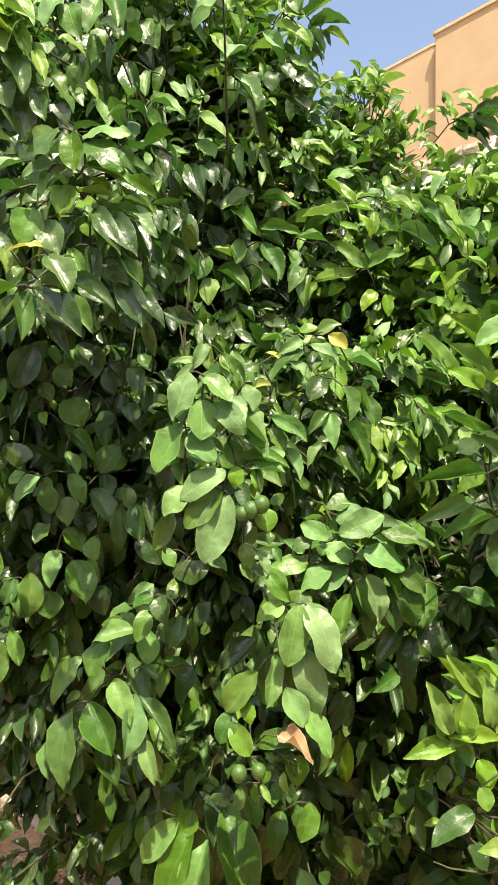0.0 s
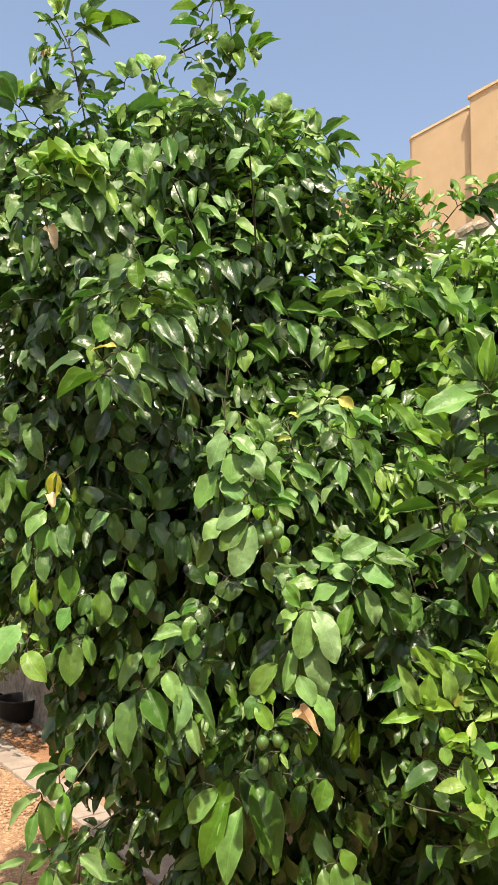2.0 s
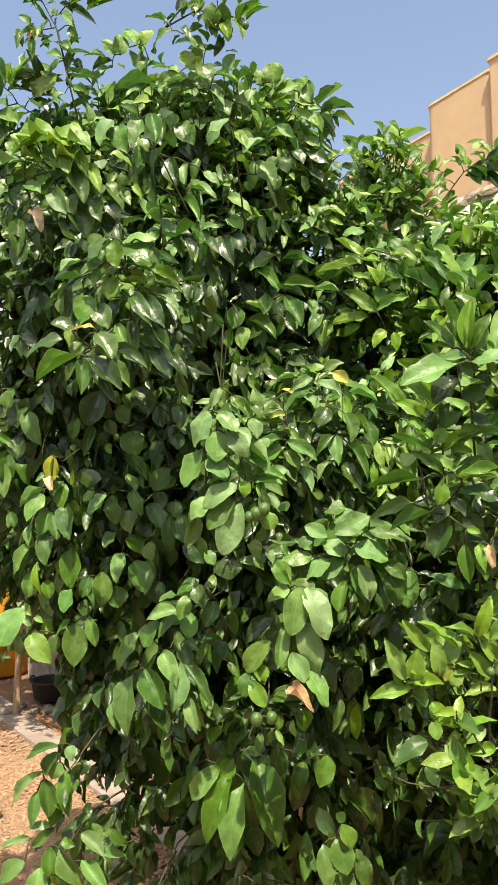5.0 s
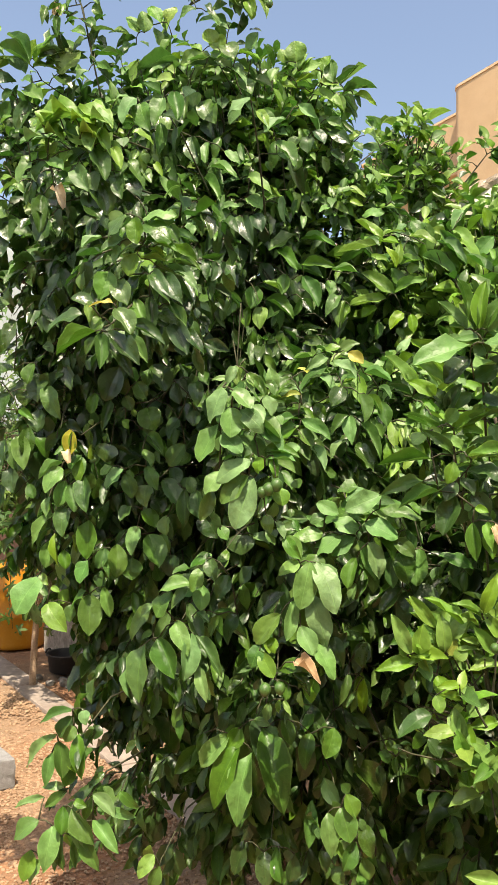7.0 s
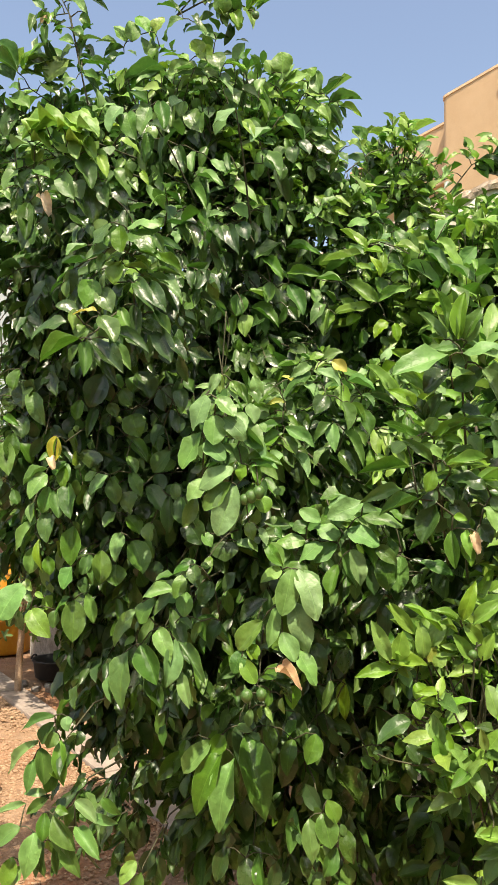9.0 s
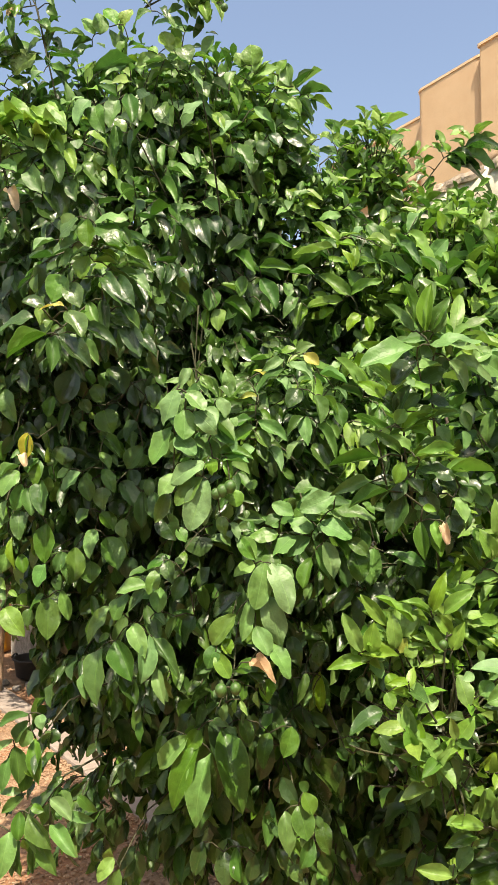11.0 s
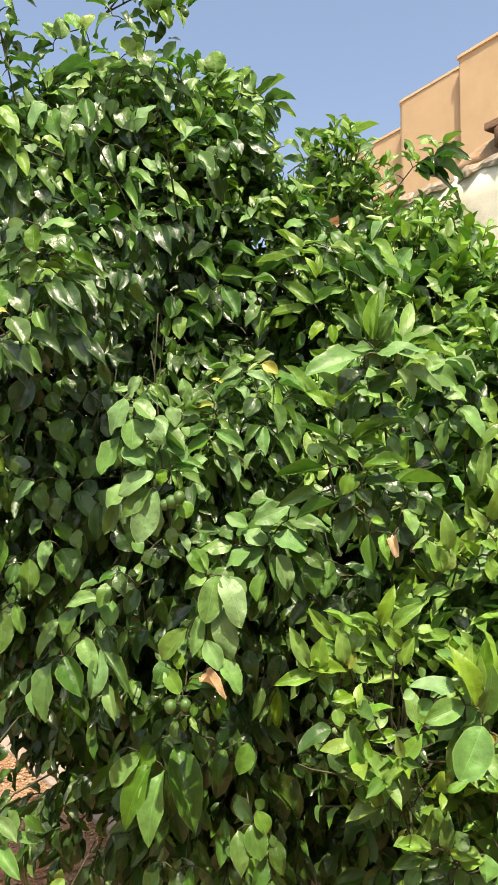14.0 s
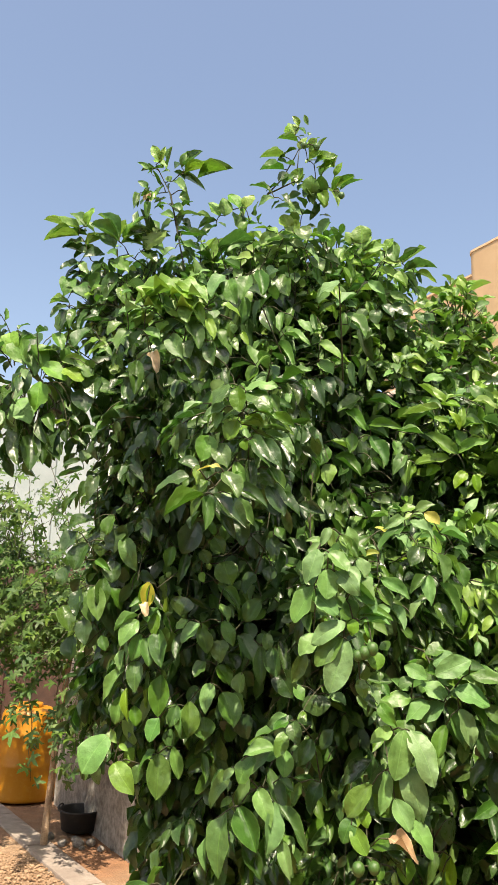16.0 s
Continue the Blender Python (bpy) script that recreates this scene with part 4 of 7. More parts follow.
b.leaves("pale", OVATE,
         (0.066, 1.180, 1.223, 0.025, -0.015, -0.050, 0.039),
         (0.049, 1.191, 1.272, -0.012, -0.009, -0.075, 0.029),
         (0.027, 1.198, 1.403, 0.036, -0.006, -0.039, 0.028))
b.leaves("young", OVATE,
         (0.063, 1.194, 1.347, -0.040, -0.005, -0.024, 0.030),
         (0.093, 1.208, 1.111, -0.006, -0.004, -0.043, 0.037))
b.leaves("mid", OVATE,
         (0.023, 1.201, 1.241, -0.045, -0.008, -0.056, 0.042))
b.leaves("mid", BROAD,
         (0.020, 1.205, 1.128, 0.078, -0.021, 0.019, 0.030))
b.done()
b = branch(lemon)
b.leaves("young", BROAD,
         (-0.018, 1.190, 1.167, 0.027, -0.004, -0.047, 0.032),
         (0.001, 1.193, 1.195, 0.013, -0.009, -0.027, 0.023))
b.leaves("mid", BROAD,
         (-0.015, 1.197, 1.182, -0.018, -0.010, -0.044, 0.033))
b.leaves("young", SLENDER,
         (0.065, 1.200, 1.088, 0.007, -0.010, -0.029, 0.014),
         (0.024, 1.204, 1.068, -0.003, -0.004, -0.025, 0.012),
         (0.030, 1.208, 1.067, 0.015, -0.009, -0.026, 0.012))
b.leaves("mid", OVATE,
         (0.011, 1.211, 1.106, 0.013, -0.007, -0.026, 0.016),
         (0.040, 1.214, 1.095, -0.005, -0.007, -0.027, 0.016),
         (-0.001, 1.218, 1.057, -0.004, -0.008, -0.032, 0.019))
b.fruit(-0.004, 1.170, 1.096, 0.0125)
b.fruit(0.026, 1.170, 1.100, 0.0114)
b.done()
b = branch(lemon)
b.leaves("pale", OVATE,
         (-0.114, 1.390, 0.929, -0.059, -0.016, -0.066, 0.043),
         (-0.034, 1.411, 0.942, 0.027, -0.005, -0.020, 0.029))
b.leaves("mid", SLENDER,
         (-0.086, 1.393, 0.913, -0.057, -0.011, -0.139, 0.052),
         (-0.039, 1.400, 0.945, 0.051, -0.051, -0.154, 0.071),
         (-0.092, 1.404, 0.941, -0.027, -0.015, -0.042, 0.040))
b.leaves("pale", SLENDER,
         (-0.063, 1.397, 0.890, -0.029, -0.017, -0.149, 0.057))
b.leaves("mid", OVATE,
         (-0.060, 1.407, 0.961, 0.036, -0.010, -0.009, 0.021),
         (0.006, 1.414, 0.963, 0.018, -0.013, -0.050, 0.034),
         (0.071, 1.418, 0.933, -0.011, -0.020, -0.070, 0.039),
         (0.123, 1.421, 0.948, -0.018, -0.014, -0.060, 0.044),
         (-0.184, 1.425, 0.916, -0.003, -0.014, -0.048, 0.027))
b.done()
b = branch(lemon)
b.leaves("mid", SLENDER,
         (0.115, 1.300, 0.808, 0.008, -0.017, -0.080, 0.040),
         (0.179, 1.321, 0.792, 0.015, -0.002, -0.024, 0.017))
b.leaves("mid", OVATE,
         (0.143, 1.304, 0.820, 0.019, -0.016, -0.060, 0.048),
         (0.154, 1.307, 0.847, 0.019, -0.011, -0.040, 0.036),
         (0.173, 1.314, 0.747, -0.023, -0.018, -0.052, 0.035),
         (0.130, 1.328, 0.684, 0.019, -0.012, -0.028, 0.032),
         (0.191, 1.332, 0.705, 0.012, -0.010, -0.036, 0.032))
b.leaves("young", SLENDER,
         (0.128, 1.310, 0.745, 0.019, -0.005, -0.035, 0.022))
b.leaves("dark", SLENDER,
         (0.100, 1.317, 0.722, 0.013, -0.014, -0.037, 0.027))
b.leaves("dark", OVATE,
         (0.193, 1.325, 0.779, 0.016, -0.021, -0.055, 0.037))
b.done()
b = branch(orange)
b.leaves("mid", SLENDER,
         (0.304, 0.950, 1.554, -0.079, -0.005, -0.010, 0.019),
         (0.343, 0.960, 1.560, -0.048, 0.007, 0.041, 0.017),
         (0.295, 0.971, 1.517, -0.069, -0.007, -0.024, 0.022))
b.leaves("young", SLENDER,
         (0.365, 0.953, 1.558, 0.063, 0.006, 0.014, 0.019),
         (0.359, 0.964, 1.567, -0.034, 0.002, 0.027, 0.018),
         (0.374, 0.967, 1.553, 0.062, -0.004, 0.001, 0.016))
b.leaves("mid", OVATE,
         (0.344, 0.957, 1.549, -0.011, -0.003, -0.034, 0.025))
b.leaves("dark", BROAD,
         (0.372, 0.975, 1.541, 0.055, -0.013, -0.018, 0.033))
b.leaves("dark", OVATE,
         (0.329, 0.978, 1.516, -0.033, -0.006, -0.002, 0.024),
         (0.349, 0.981, 1.516, -0.018, -0.009, -0.031, 0.026),
         (0.357, 0.985, 1.522, 0.020, -0.010, -0.027, 0.022),
         (0.377, 0.992, 1.497, 0.026, -0.002, -0.037, 0.032))
b.leaves("dark", SLENDER,
         (0.349, 0.988, 1.491, -0.020, -0.007, -0.062, 0.041))
b.done()
b = branch(orange)
b.leaves("young", BROAD,
         (0.298, 0.965, 1.598, -0.021, -0.008, -0.017, 0.028))
b.leaves("mid", SLENDER,
         (0.319, 0.968, 1.500, -0.060, -0.004, -0.027, 0.017),
         (0.376, 0.975, 1.447, 0.005, -0.005, -0.060, 0.024))
b.leaves("young", SLENDER,
         (0.379, 0.972, 1.472, 0.021, -0.006, -0.006, 0.014),
         (0.400, 0.979, 1.449, 0.006, -0.012, -0.045, 0.017),
         (0.353, 1.003, 1.609, 0.048, -0.002, 0.023, 0.016))
b.leaves("dry", OVATE,
         (0.418, 0.983, 1.444, 0.001, -0.009, -0.034, 0.017))
b.leaves("pale", OVATE,
         (0.433, 0.986, 1.488, 0.015, -0.012, -0.040, 0.031),
         (0.426, 0.989, 1.534, 0.031, -0.007, -0.021, 0.027))
b.leaves("mid", OVATE,
         (0.397, 0.993, 1.426, 0.012, -0.011, -0.037, 0.022),
         (0.446, 0.996, 1.505, 0.018, -0.003, -0.024, 0.029))
b.leaves("dark", OVATE,
         (0.427, 1.000, 1.456, 0.016, -0.007, -0.028, 0.028))
b.done()
b = branch(orange)
b.leaves("pale", BROAD,
         (0.368, 0.910, 1.739, -0.088, -0.025, -0.032, 0.043),
         (0.388, 0.914, 1.743, 0.073, -0.019, -0.001, 0.039))
b.leaves("mid", SLENDER,
         (0.373, 0.917, 1.763, -0.025, -0.001, 0.082, 0.024),
         (0.391, 0.924, 1.767, 0.028, -0.007, 0.050, 0.024))
b.leaves("young", SLENDER,
         (0.382, 0.920, 1.767, 0.010, 0.000, 0.074, 0.027),
         (0.390, 0.938, 1.753, 0.022, -0.006, 0.002, 0.008))
b.leaves("pale", SLENDER,
         (0.396, 0.927, 1.764, 0.017, -0.005, 0.041, 0.019),
         (0.363, 0.931, 1.769, -0.043, 0.001, 0.045, 0.022),
         (0.359, 0.934, 1.770, -0.024, -0.004, 0.004, 0.013),
         (0.425, 0.949, 1.721, 0.021, -0.008, -0.050, 0.025))
b.leaves("dark", OVATE,
         (0.369, 0.942, 1.722, -0.039, -0.011, -0.039, 0.036),
         (0.376, 0.945, 1.687, 0.036, -0.004, 0.017, 0.035))
b.done()
b = branch(orange)
b.leaves("young", OVATE,
         (0.336, 1.000, 1.618, 0.016, 0.002, 0.024, 0.025))
b.leaves("young", SLENDER,
         (0.349, 1.003, 1.604, 0.057, 0.000, 0.035, 0.019),
         (0.320, 1.010, 1.659, -0.048, 0.005, 0.034, 0.027),
         (0.318, 1.021, 1.666, 0.037, 0.001, 0.031, 0.012),
         (0.285, 1.024, 1.685, -0.050, -0.002, 0.054, 0.028))
b.leaves("mid", SLENDER,
         (0.327, 1.007, 1.604, -0.061, -0.008, 0.028, 0.018),
         (0.280, 1.028, 1.667, -0.040, 0.003, 0.021, 0.012))
b.leaves("dark", SLENDER,
         (0.336, 1.014, 1.638, -0.025, 0.004, 0.045, 0.027),
         (0.340, 1.018, 1.638, 0.023, -0.005, 0.047, 0.025))
b.leaves("pale", SLENDER,
         (0.399, 1.031, 1.629, 0.046, -0.002, 0.012, 0.013))
b.leaves("pale", OVATE,
         (0.306, 1.035, 1.699, 0.015, -0.003, -0.027, 0.021),
         (0.420, 1.042, 1.617, 0.013, -0.010, -0.031, 0.025))
b.leaves("mid", OVATE,
         (0.355, 1.038, 1.647, 0.030, -0.000, 0.026, 0.027))
b.done()
b = branch(orange)
b.leaves("young", SLENDER,
         (0.273, 1.000, 1.216, -0.030, -0.007, 0.064, 0.027),
         (0.286, 1.007, 1.215, 0.009, 0.001, 0.048, 0.031),
         (0.273, 1.010, 1.208, 0.059, -0.017, 0.005, 0.022),
         (0.285, 1.014, 1.194, -0.067, -0.012, -0.009, 0.027),
         (0.318, 1.018, 1.260, -0.042, -0.001, 0.050, 0.023),
         (0.334, 1.021, 1.218, -0.007, 0.005, 0.060, 0.027),
         (0.343, 1.025, 1.238, 0.029, 0.004, 0.047, 0.027),
         (0.348, 1.031, 1.216, 0.044, -0.013, 0.007, 0.013))
b.leaves("young", OVATE,
         (0.268, 1.003, 1.212, -0.014, -0.002, 0.022, 0.020),
         (0.322, 1.042, 1.171, 0.011, -0.010, -0.034, 0.029))
b.leaves("yellow", OVATE,
         (0.339, 1.028, 1.211, 0.014, -0.003, 0.024, 0.020))
b.leaves("pale", SLENDER,
         (0.289, 1.035, 1.189, 0.019, -0.003, -0.024, 0.026))
b.leaves("mid", OVATE,
         (0.276, 1.038, 1.164, -0.002, -0.003, -0.026, 0.020))
b.done()
b = branch(orange)
b.leaves("young", SLENDER,
         (0.395, 0.990, 1.291, 0.021, -0.001, 0.064, 0.024),
         (0.392, 0.993, 1.290, -0.051, 0.004, 0.014, 0.015),
         (0.396, 0.997, 1.280, -0.033, -0.003, 0.020, 0.016),
         (0.415, 1.000, 1.284, 0.050, 0.006, 0.041, 0.026),
         (0.429, 1.004, 1.250, -0.031, -0.004, 0.037, 0.024),
         (0.416, 1.007, 1.221, -0.033, -0.005, 0.042, 0.023),
         (0.431, 1.011, 1.221, 0.020, -0.000, 0.045, 0.025),
         (0.426, 1.014, 1.201, -0.051, -0.007, -0.011, 0.022),
         (0.392, 1.018, 1.236, -0.029, -0.005, 0.006, 0.013))
b.leaves("young", OVATE,
         (0.318, 1.022, 1.142, 0.007, -0.008, -0.026, 0.023),
         (0.381, 1.025, 1.162, -0.024, -0.008, -0.023, 0.027),
         (0.407, 1.028, 1.132, -0.037, -0.002, -0.024, 0.029),
         (0.425, 1.032, 1.099, -0.046, -0.006, -0.008, 0.023))
b.fruit(0.410, 0.970, 1.239, 0.0076)
b.done()
b = branch(orange)
b.leaves("young", OVATE,
         (0.440, 1.020, 1.177, 0.016, -0.011, -0.052, 0.031),
         (0.346, 1.062, 1.085, 0.014, -0.007, -0.027, 0.027))
b.leaves("dark", OVATE,
         (0.310, 1.023, 1.109, -0.053, -0.011, -0.038, 0.034),
         (0.304, 1.027, 1.064, 0.019, -0.009, -0.027, 0.027))
b.leaves("pale", SLENDER,
         (0.391, 1.030, 1.063, -0.029, -0.007, -0.031, 0.017),
         (0.409, 1.034, 1.064, -0.016, -0.003, -0.044, 0.015),
         (0.389, 1.048, 0.984, -0.007, -0.012, -0.042, 0.023))
b.leaves("pale", OVATE,
         (0.417, 1.038, 1.038, 0.007, -0.007, -0.058, 0.041),
         (0.427, 1.041, 1.059, 0.020, -0.012, -0.034, 0.025),
         (0.441, 1.051, 1.000, 0.021, -0.019, -0.046, 0.031))
b.leaves("mid", OVATE,
         (0.383, 1.044, 1.014, -0.031, -0.011, -0.065, 0.035),
         (0.400, 1.058, 0.967, 0.024, -0.008, -0.018, 0.024),
         (0.326, 1.066, 1.088, 0.014, -0.006, -0.042, 0.025))
b.leaves("mid", SLENDER,
         (0.434, 1.055, 1.082, 0.024, -0.009, -0.027, 0.027))
b.done()
b = branch(lemon)
b.leaves("pale", OVATE,
         (-0.567, 1.460, 1.544, -0.031, -0.020, -0.060, 0.046),
         (-0.562, 1.470, 1.511, -0.014, -0.008, -0.062, 0.036),
         (-0.607, 1.495, 1.356, -0.009, -0.009, -0.063, 0.041),
         (-0.537, 1.506, 1.573, 0.010, -0.003, -0.044, 0.026))
b.leaves("pale", SLENDER,
         (-0.565, 1.463, 1.557, -0.054, -0.012, -0.039, 0.023),
         (-0.606, 1.478, 1.470, -0.000, -0.013, -0.051, 0.023),
         (-0.600, 1.484, 1.427, -0.042, -0.015, -0.081, 0.032))
b.leaves("mid", OVATE,
         (-0.545, 1.467, 1.501, 0.017, -0.018, -0.063, 0.039),
         (-0.514, 1.474, 1.522, 0.017, -0.023, -0.083, 0.045),
         (-0.569, 1.481, 1.443, 0.005, -0.014, -0.069, 0.042),
         (-0.573, 1.498, 1.332, 0.010, -0.010, -0.043, 0.032),
         (-0.508, 1.502, 1.410, -0.001, -0.008, -0.092, 0.052))
b.leaves("young", SLENDER,
         (-0.593, 1.488, 1.376, 0.013, -0.007, -0.077, 0.022))
b.leaves("mid", SLENDER,
         (-0.607, 1.491, 1.390, -0.024, -0.018, -0.064, 0.017))
b.done()
b = branch(lemon)
b.leaves("pale", OVATE,
         (-0.504, 1.490, 1.308, -0.019, -0.005, -0.053, 0.046),
         (-0.472, 1.518, 1.239, 0.019, -0.005, -0.069, 0.031))
b.leaves("mid", OVATE,
         (-0.461, 1.494, 1.340, -0.012, -0.013, -0.047, 0.030),
         (-0.516, 1.514, 1.228, -0.032, -0.012, -0.047, 0.025),
         (-0.511, 1.522, 1.219, 0.005, -0.015, -0.096, 0.061),
         (-0.559, 1.528, 1.191, -0.005, -0.004, -0.043, 0.032))
b.leaves("pale", SLENDER,
         (-0.441, 1.497, 1.336, -0.003, -0.007, -0.072, 0.024))
b.leaves("pale", BROAD,
         (-0.638, 1.500, 1.259, -0.045, -0.028, -0.081, 0.079))
b.leaves("young", OVATE,
         (-0.619, 1.504, 1.193, 0.056, -0.012, -0.062, 0.054),
         (-0.637, 1.507, 1.272, 0.021, -0.007, -0.029, 0.022),
         (-0.611, 1.511, 1.236, 0.023, -0.003, -0.013, 0.015))
b.leaves("mid", BROAD,
         (-0.724, 1.525, 1.629, 0.017, -0.025, -0.087, 0.054))
b.done()
b = branch(lemon)
b.leaves("pale", OVATE,
         (-0.402, 1.460, 1.541, -0.040, -0.013, -0.046, 0.040),
         (-0.359, 1.470, 1.590, 0.024, -0.003, -0.040, 0.028),
         (-0.373, 1.481, 1.397, -0.007, -0.018, -0.065, 0.038))
b.leaves("young", BROAD,
         (-0.434, 1.463, 1.548, -0.027, -0.005, -0.020, 0.026))
b.leaves("mid", OVATE,
         (-0.347, 1.467, 1.548, 0.028, -0.008, -0.055, 0.034),
         (-0.403, 1.474, 1.530, 0.017, -0.003, -0.057, 0.039),
         (-0.388, 1.478, 1.448, -0.023, -0.013, -0.034, 0.043),
         (-0.344, 1.484, 1.377, 0.031, -0.020, -0.073, 0.060),
         (-0.352, 1.488, 1.502, 0.002, -0.013, -0.051, 0.049),
         (-0.364, 1.495, 1.438, 0.032, -0.005, -0.042, 0.046),
         (-0.430, 1.498, 1.350, 0.004, -0.016, -0.076, 0.049),
         (-0.393, 1.502, 1.315, 0.004, -0.009, -0.049, 0.058))
b.leaves("mid", SLENDER,
         (-0.352, 1.491, 1.631, 0.042, -0.018, -0.052, 0.026))
b.done()
b = branch(lemon)
b.leaves("mid", BROAD,
         (-0.166, 1.270, 1.322, -0.010, -0.010, -0.047, 0.031),
         (-0.229, 1.277, 1.270, -0.026, -0.015, -0.052, 0.044))
b.leaves("pale", SLENDER,
         (-0.184, 1.273, 1.289, -0.060, -0.019, -0.017, 0.035),
         (-0.272, 1.280, 1.241, -0.020, -0.010, -0.026, 0.018),
         (-0.221, 1.288, 1.203, 0.030, -0.016, -0.067, 0.040),
         (-0.169, 1.301, 1.104, 0.022, -0.020, -0.068, 0.028),
         (-0.333, 1.316, 1.093, 0.005, -0.013, -0.062, 0.014))
b.leaves("mid", SLENDER,
         (-0.285, 1.284, 1.154, -0.011, -0.010, -0.119, 0.047),
         (-0.260, 1.291, 1.164, 0.039, -0.020, -0.076, 0.052),
         (-0.179, 1.298, 1.172, 0.061, -0.021, -0.078, 0.026),
         (-0.175, 1.305, 1.064, 0.031, -0.006, -0.030, 0.025))
b.leaves("pale", OVATE,
         (-0.185, 1.294, 1.177, -0.010, -0.024, -0.092, 0.043),
         (-0.164, 1.308, 1.280, -0.001, -0.015, -0.049, 0.038))
b.leaves("mid", OVATE,
         (-0.287, 1.312, 1.229, -0.035, -0.012, -0.070, 0.035))
b.done()
b = branch(lemon)
b.leaves("mid", SLENDER,
         (-0.176, 1.300, 1.222, 0.030, -0.010, -0.020, 0.018),
         (-0.217, 1.307, 1.076, -0.011, -0.009, -0.063, 0.010),
         (-0.130, 1.314, 1.215, -0.013, -0.006, -0.044, 0.025),
         (-0.148, 1.321, 1.340, 0.011, -0.015, -0.048, 0.033))
b.leaves("dark", OVATE,
         (-0.253, 1.304, 1.084, 0.039, -0.016, -0.053, 0.035),
         (-0.109, 1.325, 1.303, -0.022, -0.016, -0.049, 0.036),
         (-0.089, 1.328, 1.215, -0.017, -0.010, -0.061, 0.043))
b.leaves("mid", OVATE,
         (-0.280, 1.310, 1.173, -0.022, -0.003, -0.017, 0.018),
         (-0.160, 1.317, 1.337, -0.031, -0.008, -0.018, 0.028))
b.done()
b = branch(lemon)
b.leaves("mid", SLENDER,
         (-0.428, 1.215, 1.020, -0.062, -0.011, -0.028, 0.023),
         (-0.465, 1.232, 0.945, 0.012, -0.007, -0.070, 0.038),
         (-0.422, 1.240, 0.961, 0.017, -0.021, -0.082, 0.033),
         (-0.451, 1.250, 0.830, -0.039, -0.016, -0.026, 0.022))
b.leaves("pale", OVATE,
         (-0.401, 1.219, 1.019, 0.006, -0.008, -0.027, 0.027),
         (-0.456, 1.247, 0.843, -0.044, -0.006, -0.003, 0.019))
b.leaves("mid", OVATE,
         (-0.426, 1.222, 0.983, -0.016, -0.004, -0.031, 0.033),
         (-0.430, 1.225, 1.002, -0.025, -0.008, -0.040, 0.032),
         (-0.443, 1.253, 0.895, -0.007, -0.011, -0.045, 0.032))
b.leaves("pale", SLENDER,
         (-0.469, 1.229, 0.961, -0.058, -0.005, -0.068, 0.026),
         (-0.481, 1.236, 0.919, -0.008, -0.013, -0.064, 0.026))
b.leaves("young", SLENDER,
         (-0.445, 1.243, 0.906, 0.030, -0.008, -0.027, 0.017))
b.done()
b = branch(lemon)
b.leaves("pale", SLENDER,
         (-0.372, 1.200, 0.851, 0.045, -0.005, -0.038, 0.030),
         (-0.374, 1.207, 0.795, 0.061, -0.024, -0.047, 0.032),
         (-0.466, 1.214, 0.773, -0.007, -0.027, -0.078, 0.045),
         (-0.432, 1.221, 0.789, 0.039, -0.010, -0.064, 0.017),
         (-0.454, 1.235, 0.711, -0.008, -0.012, -0.034, 0.017),
         (-0.499, 1.242, 0.819, -0.055, -0.015, -0.019, 0.019))
b.leaves("mid", SLENDER,
         (-0.420, 1.204, 0.817, 0.049, -0.006, -0.062, 0.037),
         (-0.500, 1.217, 0.781, -0.044, -0.013, -0.037, 0.039),
         (-0.408, 1.224, 0.766, 0.044, -0.007, -0.074, 0.033),
         (-0.424, 1.228, 0.746, 0.007, -0.007, -0.056, 0.015),
         (-0.455, 1.232, 0.748, 0.012, -0.008, -0.066, 0.037))
b.leaves("mid", OVATE,
         (-0.442, 1.210, 0.818, 0.004, -0.017, -0.048, 0.030),
         (-0.525, 1.238, 0.706, -0.008, -0.018, -0.053, 0.036),
         (-0.431, 1.245, 0.815, 0.027, -0.002, -0.009, 0.020))
b.leaves("pale", OVATE,
         (-0.506, 1.249, 0.682, -0.019, -0.006, -0.050, 0.030))
b.done()
b = branch(lemon)
b.leaves("mid", BROAD,
         (0.003, 1.730, 2.209, -0.074, -0.011, -0.043, 0.045))
b.leaves("mid", SLENDER,
         (-0.055, 1.733, 2.167, 0.059, -0.023, -0.063, 0.035),
         (0.015, 1.737, 2.123, 0.088, -0.008, -0.011, 0.030),
         (-0.087, 1.754, 2.031, 0.072, -0.010, -0.056, 0.044),
         (-0.271, 1.768, 2.013, 0.059, -0.004, -0.055, 0.045),
         (0.006, 1.772, 2.206, 0.095, -0.012, -0.024, 0.025))
b.leaves("mid", OVATE,
         (0.021, 1.740, 2.090, 0.039, -0.021, -0.085, 0.046),
         (-0.031, 1.744, 2.100, -0.008, -0.012, -0.057, 0.035),
         (-0.118, 1.751, 2.070, -0.010, -0.017, -0.063, 0.050),
         (-0.198, 1.765, 2.047, 0.018, -0.003, -0.041, 0.044))
b.leaves("young", OVATE,
         (-0.096, 1.748, 2.080, 0.057, -0.011, -0.030, 0.041),
         (-0.097, 1.758, 2.010, -0.006, -0.011, -0.061, 0.047),
         (-0.137, 1.761, 2.012, -0.008, -0.005, -0.055, 0.034))
b.leaves("dark", OVATE,
         (-0.015, 1.776, 2.092, 0.014, -0.006, -0.071, 0.051))
b.done()
b = branch(lemon)
